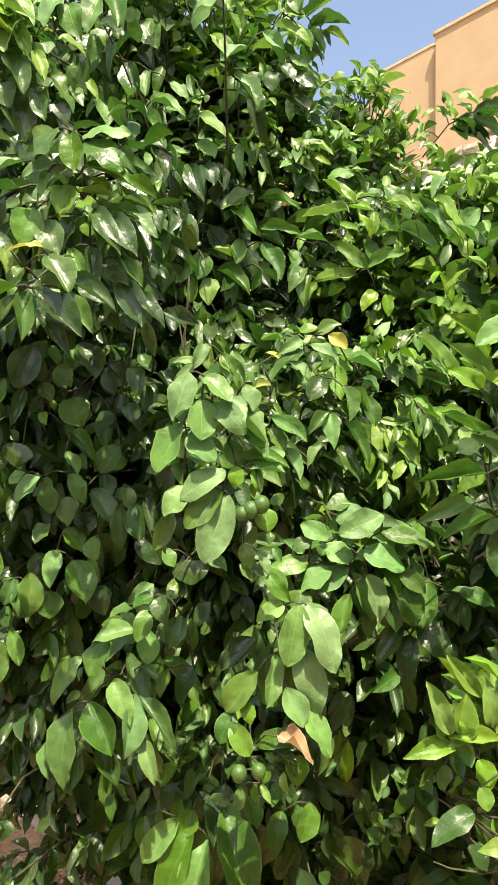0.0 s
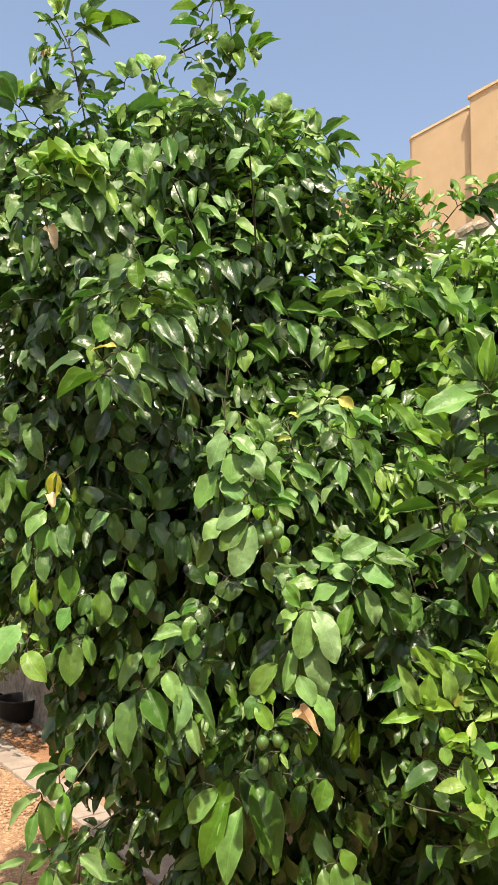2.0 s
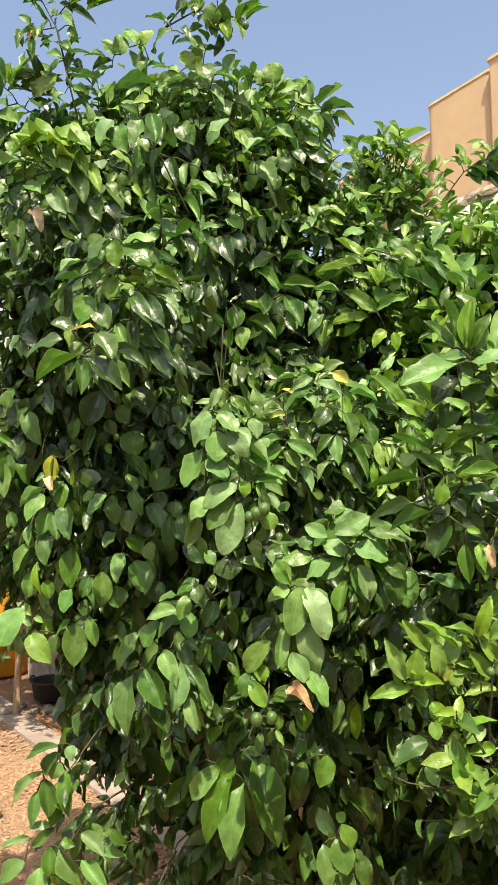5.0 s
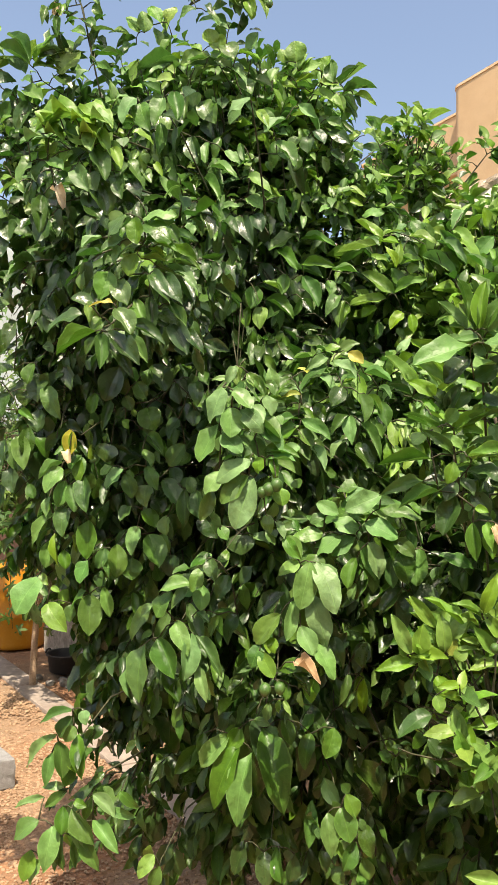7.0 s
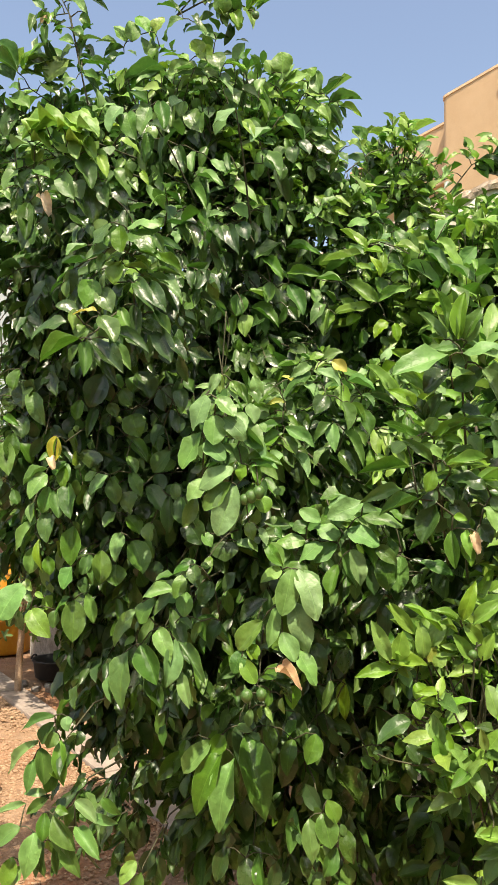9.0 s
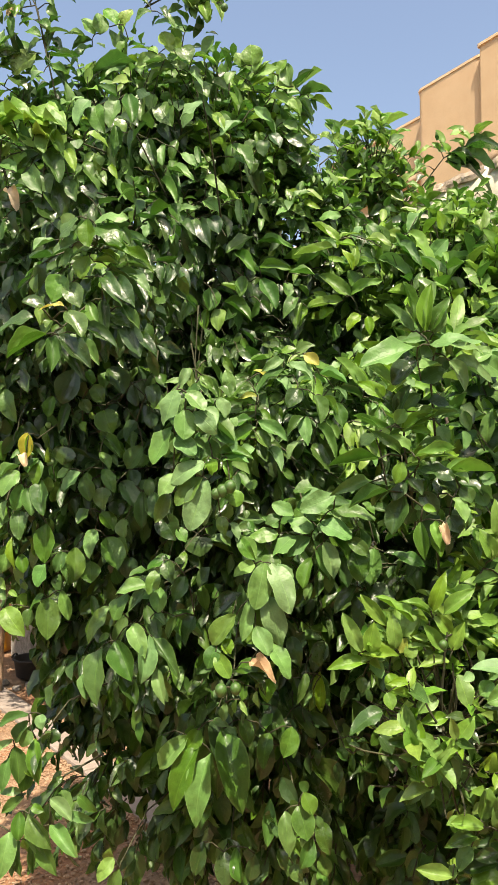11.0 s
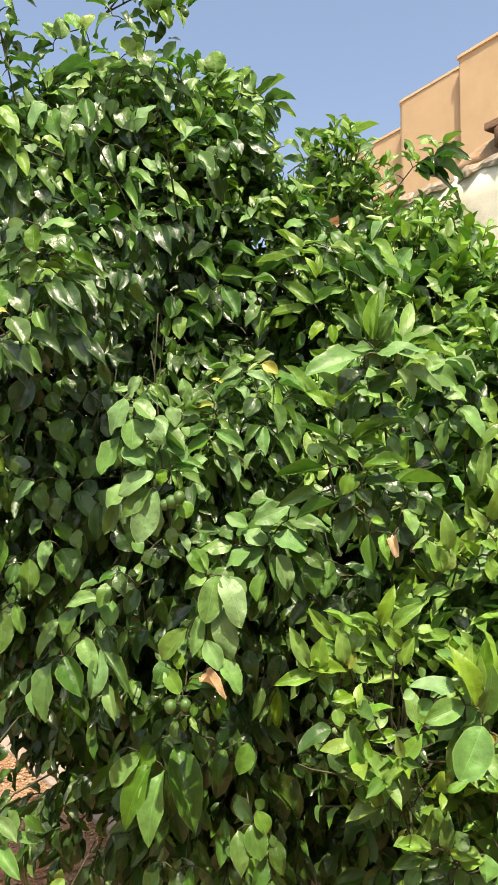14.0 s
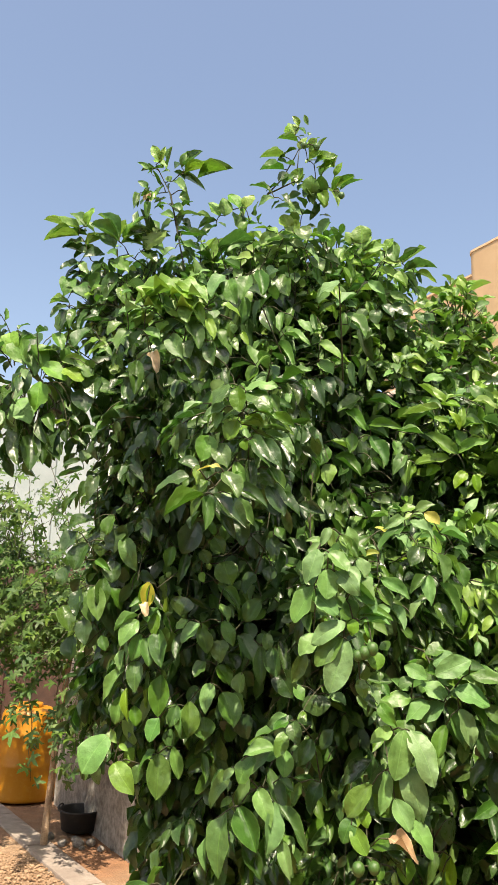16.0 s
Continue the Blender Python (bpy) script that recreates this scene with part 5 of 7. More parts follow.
b.leaves("mid", SLENDER,
         (-0.189, 1.740, 2.281, 0.010, -0.005, -0.078, 0.041),
         (0.125, 1.757, 2.038, -0.040, -0.016, -0.059, 0.034),
         (0.132, 1.768, 2.024, -0.011, -0.019, -0.075, 0.037),
         (0.151, 1.772, 2.008, -0.025, -0.014, -0.059, 0.029),
         (0.008, 1.775, 1.941, 0.059, -0.011, 0.003, 0.016))
b.leaves("dark", SLENDER,
         (-0.164, 1.744, 2.261, 0.039, -0.022, -0.076, 0.047),
         (-0.188, 1.747, 2.188, 0.030, -0.008, -0.063, 0.051),
         (-0.230, 1.750, 2.127, 0.014, -0.015, -0.061, 0.044),
         (-0.171, 1.754, 2.127, 0.006, -0.013, -0.060, 0.044))
b.leaves("mid", OVATE,
         (0.098, 1.761, 2.111, 0.068, -0.015, -0.012, 0.032),
         (0.090, 1.764, 2.083, 0.004, -0.012, -0.044, 0.035),
         (0.032, 1.778, 1.927, 0.048, -0.014, -0.046, 0.026),
         (-0.203, 1.792, 1.992, 0.031, -0.004, -0.030, 0.040))
b.leaves("young", SLENDER,
         (0.224, 1.782, 2.186, -0.102, -0.024, -0.024, 0.027))
b.leaves("dark", OVATE,
         (-0.103, 1.785, 2.147, 0.011, -0.013, -0.070, 0.050),
         (-0.257, 1.789, 2.255, 0.028, -0.010, -0.055, 0.047))
b.done()
b = branch(lemon)
b.leaves("young", SLENDER,
         (0.240, 1.780, 2.199, -0.071, 0.007, 0.058, 0.037),
         (0.315, 1.784, 2.206, 0.068, -0.013, -0.026, 0.032),
         (0.240, 1.787, 2.213, 0.059, -0.004, 0.005, 0.024),
         (0.279, 1.790, 2.119, -0.032, -0.005, 0.058, 0.024),
         (0.276, 1.794, 2.121, 0.013, 0.006, 0.071, 0.024),
         (0.288, 1.797, 2.129, 0.057, -0.007, 0.008, 0.034),
         (0.273, 1.812, 2.053, 0.084, -0.004, 0.036, 0.034),
         (0.251, 1.815, 2.038, -0.100, -0.015, -0.021, 0.038),
         (0.200, 1.829, 2.042, -0.033, -0.005, 0.025, 0.030))
b.leaves("young", OVATE,
         (0.312, 1.801, 2.107, 0.027, -0.001, 0.032, 0.029),
         (0.297, 1.818, 1.998, -0.032, -0.009, -0.047, 0.037),
         (0.321, 1.822, 1.993, 0.005, -0.003, -0.052, 0.028),
         (0.225, 1.825, 2.016, -0.040, -0.013, -0.027, 0.033))
b.leaves("mid", SLENDER,
         (0.274, 1.804, 2.048, -0.086, 0.005, 0.061, 0.045),
         (0.295, 1.808, 2.070, -0.027, 0.005, 0.051, 0.039))
b.done()
b = branch(lemon)
b.leaves("mid", SLENDER,
         (0.395, 1.840, 2.207, 0.072, -0.028, -0.070, 0.039),
         (0.388, 1.861, 2.182, 0.064, -0.015, -0.051, 0.033),
         (0.550, 1.868, 2.102, 0.046, -0.017, -0.057, 0.039))
b.leaves("young", SLENDER,
         (0.442, 1.844, 2.241, 0.065, -0.011, -0.117, 0.046),
         (0.364, 1.865, 2.166, 0.041, -0.011, -0.051, 0.028),
         (0.423, 1.885, 2.229, -0.041, 0.005, 0.029, 0.030))
b.leaves("pale", OVATE,
         (0.504, 1.847, 2.160, 0.045, -0.006, 0.050, 0.047),
         (0.307, 1.875, 2.274, -0.018, -0.011, -0.042, 0.034))
b.leaves("young", OVATE,
         (0.519, 1.850, 2.141, 0.008, -0.013, -0.052, 0.038),
         (0.568, 1.889, 2.057, 0.049, 0.006, 0.025, 0.040))
b.leaves("pale", SLENDER,
         (0.527, 1.854, 2.130, 0.099, 0.008, 0.036, 0.036),
         (0.356, 1.857, 2.171, 0.089, -0.012, -0.066, 0.040),
         (0.488, 1.882, 2.308, -0.042, -0.016, -0.060, 0.035))
b.leaves("mid", OVATE,
         (0.325, 1.872, 2.279, 0.042, -0.006, -0.051, 0.040),
         (0.489, 1.893, 2.093, -0.033, -0.001, 0.026, 0.037))
b.leaves("pale", BROAD,
         (0.182, 1.878, 2.304, 0.060, -0.019, 0.001, 0.034))
b.done()
b = branch(lemon)
b.leaves("pale", BROAD,
         (-0.049, 1.190, 2.329, -0.040, -0.015, -0.042, 0.041))
b.done()
b = branch(lemon)
b.leaves("dark", OVATE,
         (-0.038, 1.420, 0.657, 0.010, -0.020, -0.065, 0.045),
         (0.034, 1.427, 0.653, -0.012, -0.005, -0.056, 0.034),
         (-0.087, 1.430, 0.673, -0.016, -0.015, -0.064, 0.037))
b.leaves("mid", OVATE,
         (-0.006, 1.423, 0.670, 0.009, -0.016, -0.067, 0.029))
b.done()
b = branch(lemon)
b.leaves("young", OVATE,
         (-0.295, 1.400, 0.639, -0.028, -0.017, -0.045, 0.034))
b.leaves("mid", OVATE,
         (-0.282, 1.403, 0.613, -0.018, -0.006, -0.043, 0.032))
b.done()
b = branch(lemon)
b.leaves("mid", OVATE,
         (0.227, 1.420, 0.904, 0.019, -0.007, -0.024, 0.026))
b.leaves("mid", SLENDER,
         (0.263, 1.423, 0.892, -0.000, -0.011, -0.036, 0.015))
b.leaves("pale", SLENDER,
         (0.278, 1.427, 0.905, -0.023, -0.005, 0.007, 0.018),
         (0.291, 1.430, 0.889, -0.023, -0.001, 0.008, 0.016))
b.leaves("dark", OVATE,
         (0.227, 1.434, 0.867, 0.003, -0.009, -0.041, 0.023))
b.done()
b = branch(lemon)
b.leaves("young", SLENDER,
         (0.190, 1.420, 1.065, -0.002, -0.008, -0.069, 0.023))
b.leaves("mid", SLENDER,
         (0.155, 1.423, 1.071, -0.021, -0.019, -0.064, 0.024))
b.leaves("pale", SLENDER,
         (0.172, 1.427, 1.032, -0.020, -0.009, -0.033, 0.013))
b.leaves("dark", OVATE,
         (0.200, 1.430, 1.143, -0.013, -0.007, -0.051, 0.032),
         (0.121, 1.434, 1.152, 0.021, -0.019, -0.060, 0.037))
b.done()
b = branch(lemon)
b.leaves("pale", OVATE,
         (-0.371, 1.400, 2.459, -0.023, -0.014, -0.066, 0.051))
b.leaves("mid", OVATE,
         (-0.299, 1.403, 2.456, -0.018, -0.009, -0.068, 0.045),
         (-0.358, 1.407, 2.447, 0.029, -0.017, -0.075, 0.048),
         (-0.273, 1.410, 2.472, 0.013, -0.017, -0.074, 0.039))
b.done()
b = branch(lemon)
b.leaves("young", CRUMPLED,
         (-0.539, 1.240, 2.327, 0.032, 0.004, 0.027, 0.044),
         (-0.507, 1.244, 2.353, 0.061, -0.014, -0.020, 0.044),
         (-0.461, 1.247, 2.339, 0.045, -0.009, -0.020, 0.044),
         (-0.421, 1.250, 2.332, 0.047, -0.010, -0.018, 0.039),
         (-0.449, 1.254, 2.308, 0.045, -0.008, -0.022, 0.039),
         (-0.533, 1.257, 2.314, 0.038, -0.007, -0.021, 0.039),
         (-0.412, 1.264, 2.304, 0.023, -0.005, -0.037, 0.034))
b.leaves("pale", CRUMPLED,
         (-0.583, 1.261, 2.299, 0.047, -0.012, 0.001, 0.037))
b.leaves("young", OVATE,
         (-0.379, 1.268, 2.277, 0.020, -0.004, -0.052, 0.026),
         (-0.583, 1.278, 2.259, 0.013, 0.000, 0.020, 0.021))
b.leaves("mid", CRUMPLED,
         (-0.498, 1.272, 2.326, 0.032, -0.009, -0.033, 0.032))
b.leaves("mid", OVATE,
         (-0.464, 1.275, 2.285, 0.035, -0.006, -0.025, 0.034))
b.done()
b = branch(lemon)
b.leaves("mid", OVATE,
         (-0.537, 1.270, 2.253, 0.039, -0.008, -0.025, 0.037),
         (-0.428, 1.273, 2.276, 0.032, -0.008, -0.072, 0.045),
         (-0.435, 1.277, 2.224, 0.016, -0.004, -0.043, 0.045),
         (-0.519, 1.280, 2.202, 0.050, -0.003, -0.010, 0.034),
         (-0.381, 1.298, 2.216, 0.020, -0.014, -0.053, 0.032))
b.leaves("dark", OVATE,
         (-0.555, 1.284, 2.178, 0.005, -0.020, -0.088, 0.035),
         (-0.444, 1.288, 2.148, 0.032, -0.010, -0.032, 0.045))
b.leaves("young", OVATE,
         (-0.491, 1.291, 2.287, -0.010, -0.007, -0.030, 0.035),
         (-0.402, 1.294, 2.270, -0.018, -0.004, -0.041, 0.040))
b.leaves("young", CRUMPLED,
         (-0.539, 1.301, 2.315, -0.010, -0.008, -0.030, 0.035),
         (-0.492, 1.305, 2.355, 0.031, -0.006, -0.025, 0.040))
b.done()
b = branch(orange)
b.leaves("mid", OVATE,
         (0.499, 0.675, 1.240, 0.010, -0.007, 0.057, 0.026))
b.leaves("pale", BROAD,
         (0.499, 0.679, 1.223, -0.030, -0.018, -0.057, 0.048))
b.leaves("young", SLENDER,
         (0.491, 0.682, 1.245, -0.032, 0.002, 0.072, 0.028),
         (0.502, 0.689, 1.269, 0.003, -0.006, 0.056, 0.022),
         (0.530, 0.721, 1.240, 0.022, -0.002, 0.035, 0.023),
         (0.494, 0.728, 1.313, -0.011, 0.001, 0.017, 0.014))
b.leaves("young", OVATE,
         (0.494, 0.685, 1.261, -0.004, 0.002, 0.059, 0.031))
b.leaves("pale", OVATE,
         (0.480, 0.693, 1.245, -0.048, -0.012, -0.018, 0.030),
         (0.469, 0.696, 1.263, -0.054, -0.003, 0.003, 0.025),
         (0.440, 0.700, 1.247, -0.017, -0.004, -0.015, 0.022),
         (0.527, 0.714, 1.197, 0.021, -0.009, -0.027, 0.033))
b.leaves("dark", OVATE,
         (0.481, 0.703, 1.221, -0.048, -0.004, -0.004, 0.025),
         (0.474, 0.707, 1.212, -0.016, -0.008, -0.050, 0.027))
b.leaves("pale", SLENDER,
         (0.515, 0.710, 1.179, 0.021, -0.012, -0.029, 0.025))
b.leaves("mid", SLENDER,
         (0.517, 0.717, 1.241, 0.029, 0.004, 0.045, 0.026))
b.leaves("yellow", OVATE,
         (0.518, 0.724, 1.201, 0.008, -0.002, -0.011, 0.011))
b.done()
b = branch(orange)
b.leaves("young", OVATE,
         (0.469, 0.950, 0.947, -0.050, -0.003, 0.006, 0.025))
b.leaves("young", SLENDER,
         (0.437, 0.954, 0.955, -0.027, -0.004, -0.007, 0.017),
         (0.498, 0.968, 0.935, 0.046, -0.006, -0.003, 0.019),
         (0.516, 0.971, 0.915, 0.037, -0.009, 0.013, 0.021))
b.leaves("mid", OVATE,
         (0.464, 0.957, 0.958, 0.015, 0.006, 0.044, 0.032),
         (0.506, 0.964, 0.948, 0.021, 0.002, 0.015, 0.032),
         (0.453, 0.982, 0.901, -0.020, -0.007, -0.036, 0.028))
b.leaves("mid", SLENDER,
         (0.493, 0.961, 0.939, 0.004, 0.004, 0.056, 0.023),
         (0.462, 0.978, 0.921, -0.052, -0.012, -0.015, 0.024),
         (0.514, 0.992, 0.899, 0.009, -0.009, -0.026, 0.026))
b.leaves("pale", OVATE,
         (0.556, 0.974, 0.932, 0.000, -0.010, -0.036, 0.037))
b.leaves("dark", OVATE,
         (0.497, 0.985, 0.892, -0.037, -0.004, -0.009, 0.023),
         (0.502, 0.988, 0.876, -0.058, -0.003, -0.015, 0.028))
b.done()
b = branch(orange)
b.leaves("young", SLENDER,
         (0.420, 0.970, 0.856, -0.055, 0.006, 0.005, 0.025))
b.leaves("mid", OVATE,
         (0.424, 0.974, 0.875, -0.005, -0.003, -0.023, 0.015),
         (0.430, 0.977, 0.842, -0.006, -0.006, -0.022, 0.023),
         (0.499, 0.980, 0.857, -0.047, -0.008, -0.017, 0.034),
         (0.436, 0.998, 0.808, -0.019, -0.004, -0.027, 0.029),
         (0.493, 1.002, 0.813, -0.020, -0.005, -0.022, 0.029))
b.leaves("pale", SLENDER,
         (0.533, 0.984, 0.895, 0.046, -0.019, -0.062, 0.045),
         (0.584, 0.988, 0.899, 0.007, -0.014, -0.045, 0.028))
b.leaves("pale", OVATE,
         (0.587, 0.991, 0.932, 0.015, -0.006, -0.041, 0.030))
b.leaves("pale", BROAD,
         (0.594, 0.994, 1.006, -0.002, -0.013, -0.058, 0.040))
b.done()
b = branch(orange)
b.leaves("young", SLENDER,
         (0.510, 1.000, 1.418, -0.007, -0.007, 0.063, 0.026),
         (0.500, 1.004, 1.380, -0.022, -0.003, 0.050, 0.028),
         (0.504, 1.007, 1.382, 0.011, -0.002, 0.043, 0.024),
         (0.521, 1.010, 1.407, 0.007, 0.003, 0.032, 0.019),
         (0.536, 1.014, 1.413, 0.024, -0.004, 0.042, 0.023),
         (0.536, 1.018, 1.407, 0.031, 0.003, 0.028, 0.019),
         (0.519, 1.032, 1.347, -0.045, -0.003, -0.010, 0.025),
         (0.476, 1.035, 1.329, -0.052, -0.007, -0.042, 0.027))
b.leaves("pale", OVATE,
         (0.543, 1.021, 1.388, 0.031, -0.002, 0.001, 0.023),
         (0.550, 1.024, 1.397, 0.033, 0.004, 0.018, 0.029),
         (0.497, 1.038, 1.471, -0.010, 0.003, 0.027, 0.026))
b.leaves("mid", SLENDER,
         (0.489, 1.028, 1.362, -0.033, -0.004, 0.036, 0.016))
b.done()
b = branch(orange)
b.leaves("young", SLENDER,
         (0.583, 1.080, 1.527, 0.016, 0.003, 0.076, 0.024),
         (0.594, 1.084, 1.527, -0.012, 0.004, 0.045, 0.020),
         (0.598, 1.087, 1.537, 0.023, -0.000, 0.029, 0.022),
         (0.501, 1.115, 1.757, -0.063, -0.006, 0.019, 0.024))
b.leaves("mid", SLENDER,
         (0.581, 1.091, 1.596, 0.043, -0.006, 0.043, 0.024))
b.leaves("dark", OVATE,
         (0.573, 1.094, 1.596, -0.004, -0.001, 0.039, 0.022))
b.leaves("pale", SLENDER,
         (0.552, 1.098, 1.674, 0.034, -0.012, -0.063, 0.037))
b.leaves("young", OVATE,
         (0.609, 1.101, 1.645, -0.014, 0.005, 0.044, 0.026))
b.leaves("pale", OVATE,
         (0.522, 1.105, 1.693, 0.039, -0.004, -0.008, 0.031),
         (0.497, 1.108, 1.755, 0.046, -0.007, -0.039, 0.039),
         (0.526, 1.112, 1.766, -0.035, -0.010, -0.021, 0.033))
b.leaves("mid", OVATE,
         (0.540, 1.119, 1.658, 0.014, -0.010, -0.033, 0.028))
b.done()
b = branch(lemon)
b.leaves("young", BROAD,
         (-0.006, 1.760, 2.723, -0.004, -0.003, 0.057, 0.063))
b.leaves("young", OVATE,
         (-0.040, 1.764, 2.725, -0.014, 0.001, 0.041, 0.043),
         (0.001, 1.774, 2.703, 0.060, -0.006, 0.011, 0.040),
         (0.067, 1.781, 2.702, 0.025, -0.004, 0.039, 0.036),
         (0.121, 1.784, 2.660, 0.068, 0.004, 0.049, 0.046),
         (0.152, 1.788, 2.641, 0.054, -0.007, 0.015, 0.036))
b.leaves("young", SLENDER,
         (-0.002, 1.767, 2.707, 0.029, 0.002, 0.042, 0.026),
         (0.009, 1.770, 2.709, 0.037, 0.005, 0.031, 0.020),
         (0.157, 1.795, 2.632, 0.061, -0.006, -0.036, 0.023))
b.leaves("pale", OVATE,
         (0.100, 1.777, 2.664, -0.006, 0.005, 0.066, 0.044))
b.leaves("mid", SLENDER,
         (0.133, 1.792, 2.645, 0.083, -0.020, -0.009, 0.021),
         (0.154, 1.798, 2.631, 0.023, -0.004, -0.034, 0.017))
b.leaves("pale", SLENDER,
         (0.124, 1.802, 2.634, 0.037, -0.003, -0.052, 0.023))
b.done()
b = branch(lemon)
b.leaves("young", OVATE,
         (-0.008, 1.780, 2.674, 0.053, -0.002, 0.012, 0.047),
         (-0.033, 1.784, 2.700, -0.036, -0.006, -0.025, 0.050),
         (-0.005, 1.787, 2.660, -0.045, -0.014, 0.004, 0.043),
         (0.058, 1.790, 2.675, 0.054, -0.011, -0.021, 0.048),
         (0.038, 1.794, 2.646, 0.084, -0.013, -0.060, 0.042),
         (-0.096, 1.812, 2.705, -0.032, -0.011, -0.025, 0.037))
b.leaves("mid", OVATE,
         (0.108, 1.797, 2.633, 0.021, -0.015, -0.054, 0.033),
         (-0.061, 1.801, 2.715, 0.044, -0.004, 0.012, 0.034),
         (-0.126, 1.804, 2.712, -0.048, -0.003, 0.019, 0.037))
b.leaves("pale", OVATE,
         (-0.062, 1.808, 2.736, -0.023, -0.012, -0.040, 0.034))
b.done()
b = branch(lemon)
b.leaves("pale", OVATE,
         (-0.018, 1.620, 2.488, -0.053, -0.014, -0.035, 0.049),
         (-0.046, 1.641, 2.403, 0.028, -0.008, -0.024, 0.022))
b.leaves("young", OVATE,
         (-0.099, 1.623, 2.518, 0.029, -0.015, -0.053, 0.031))
b.leaves("mid", OVATE,
         (-0.060, 1.627, 2.477, -0.023, -0.005, 0.040, 0.037),
         (-0.046, 1.631, 2.433, 0.048, -0.021, -0.076, 0.048),
         (-0.118, 1.651, 2.395, -0.034, -0.003, -0.017, 0.031))
b.leaves("pale", SLENDER,
         (0.014, 1.634, 2.533, 0.045, -0.012, -0.043, 0.028))
b.leaves("dark", OVATE,
         (0.055, 1.638, 2.459, 0.026, -0.009, -0.040, 0.037),
         (0.008, 1.644, 2.402, -0.007, -0.003, -0.047, 0.034),
         (0.039, 1.648, 2.449, 0.001, -0.004, -0.045, 0.040))
b.leaves("mid", SLENDER,
         (-0.148, 1.655, 2.446, 0.015, -0.009, -0.056, 0.022))
b.done()
b = branch(lemon)
b.leaves("mid", OVATE,
         (0.083, 1.800, 2.571, 0.037, -0.008, -0.030, 0.037),
         (0.058, 1.810, 2.557, 0.025, 0.002, 0.025, 0.033),
         (0.157, 1.817, 2.503, 0.025, -0.008, -0.031, 0.027))
b.leaves("dark", OVATE,
         (0.088, 1.804, 2.531, 0.057, -0.012, -0.042, 0.040),
         (0.091, 1.814, 2.480, 0.034, -0.012, -0.041, 0.040))
b.leaves("young", OVATE,
         (0.190, 1.807, 2.517, 0.023, -0.001, 0.017, 0.030))
b.done()
b = branch(lemon)
b.leaves("dark", OVATE,
         (-0.367, 1.640, 2.487, -0.005, -0.005, -0.090, 0.060),
         (-0.413, 1.647, 2.484, -0.036, -0.007, -0.057, 0.054),
         (-0.286, 1.650, 2.471, 0.019, -0.008, -0.076, 0.049))
b.leaves("mid", OVATE,
         (-0.409, 1.643, 2.491, -0.004, -0.005, -0.057, 0.032),
         (-0.149, 1.668, 2.349, -0.044, -0.006, -0.014, 0.027))
b.leaves("pale", OVATE,
         (-0.239, 1.654, 2.454, -0.005, -0.011, -0.059, 0.033),
         (-0.195, 1.657, 2.427, 0.043, -0.005, -0.040, 0.030),
         (-0.351, 1.678, 2.405, -0.029, -0.005, -0.049, 0.024))
b.leaves("pale", SLENDER,
         (-0.235, 1.661, 2.387, 0.074, -0.016, -0.039, 0.030),
         (-0.286, 1.671, 2.373, -0.043, -0.015, -0.051, 0.021),
         (-0.254, 1.675, 2.364, 0.046, -0.022, -0.075, 0.030))
b.leaves("young", SLENDER,
         (-0.129, 1.664, 2.356, 0.064, -0.011, -0.057, 0.039))
b.done()
b = branch(lemon)
b.leaves("pale", OVATE,
         (-0.291, 1.660, 2.271, 0.010, -0.008, -0.064, 0.043),
         (-0.132, 1.684, 2.304, 0.039, -0.014, -0.041, 0.049))
b.leaves("mid", SLENDER,
         (-0.401, 1.663, 2.317, -0.016, -0.010, -0.033, 0.022),
         (-0.158, 1.674, 2.248, -0.008, -0.006, -0.064, 0.038))
b.leaves("mid", OVATE,
         (-0.222, 1.667, 2.292, 0.021, -0.006, -0.059, 0.055),
         (-0.317, 1.695, 2.301, -0.027, -0.007, -0.047, 0.037))
b.leaves("pale", SLENDER,
         (-0.204, 1.670, 2.268, 0.049, -0.003, 0.005, 0.025),
         (-0.035, 1.688, 2.303, 0.009, -0.012, -0.074, 0.024))
b.leaves("dark", SLENDER,
         (-0.144, 1.677, 2.246, 0.030, -0.020, -0.083, 0.043))
b.leaves("dark", OVATE,
         (-0.113, 1.681, 2.255, 0.020, -0.012, -0.053, 0.043),
         (-0.241, 1.692, 2.231, -0.020, -0.002, -0.029, 0.045))
b.leaves("young", OVATE,
         (-0.126, 1.698, 2.399, -0.033, 0.002, 0.019, 0.032))
b.done()
b = branch(lemon)
b.leaves("dark", OVATE,
         (-0.427, 1.480, 1.799, -0.031, -0.013, -0.078, 0.062),
         (-0.274, 1.501, 1.670, -0.022, -0.004, -0.048, 0.050))
b.leaves("mid", OVATE,
         (-0.382, 1.483, 1.761, 0.026, -0.004, -0.040, 0.036),
         (-0.356, 1.494, 1.698, 0.023, -0.008, -0.055, 0.062),
         (-0.416, 1.498, 1.728, 0.019, -0.006, -0.034, 0.032),
         (-0.257, 1.504, 1.605, -0.036, -0.004, -0.051, 0.047))
b.leaves("mid", SLENDER,
         (-0.347, 1.487, 1.795, -0.005, -0.006, -0.043, 0.032),
         (-0.400, 1.490, 1.800, 0.020, -0.007, -0.040, 0.023),
         (-0.374, 1.515, 1.642, 0.051, -0.012, -0.061, 0.023))
b.leaves("dark", SLENDER,
         (-0.233, 1.508, 1.765, 0.005, -0.015, -0.062, 0.039))
b.leaves("young", OVATE,
         (-0.418, 1.511, 1.671, 0.009, -0.006, -0.025, 0.020))
b.done()
b = branch(lemon)
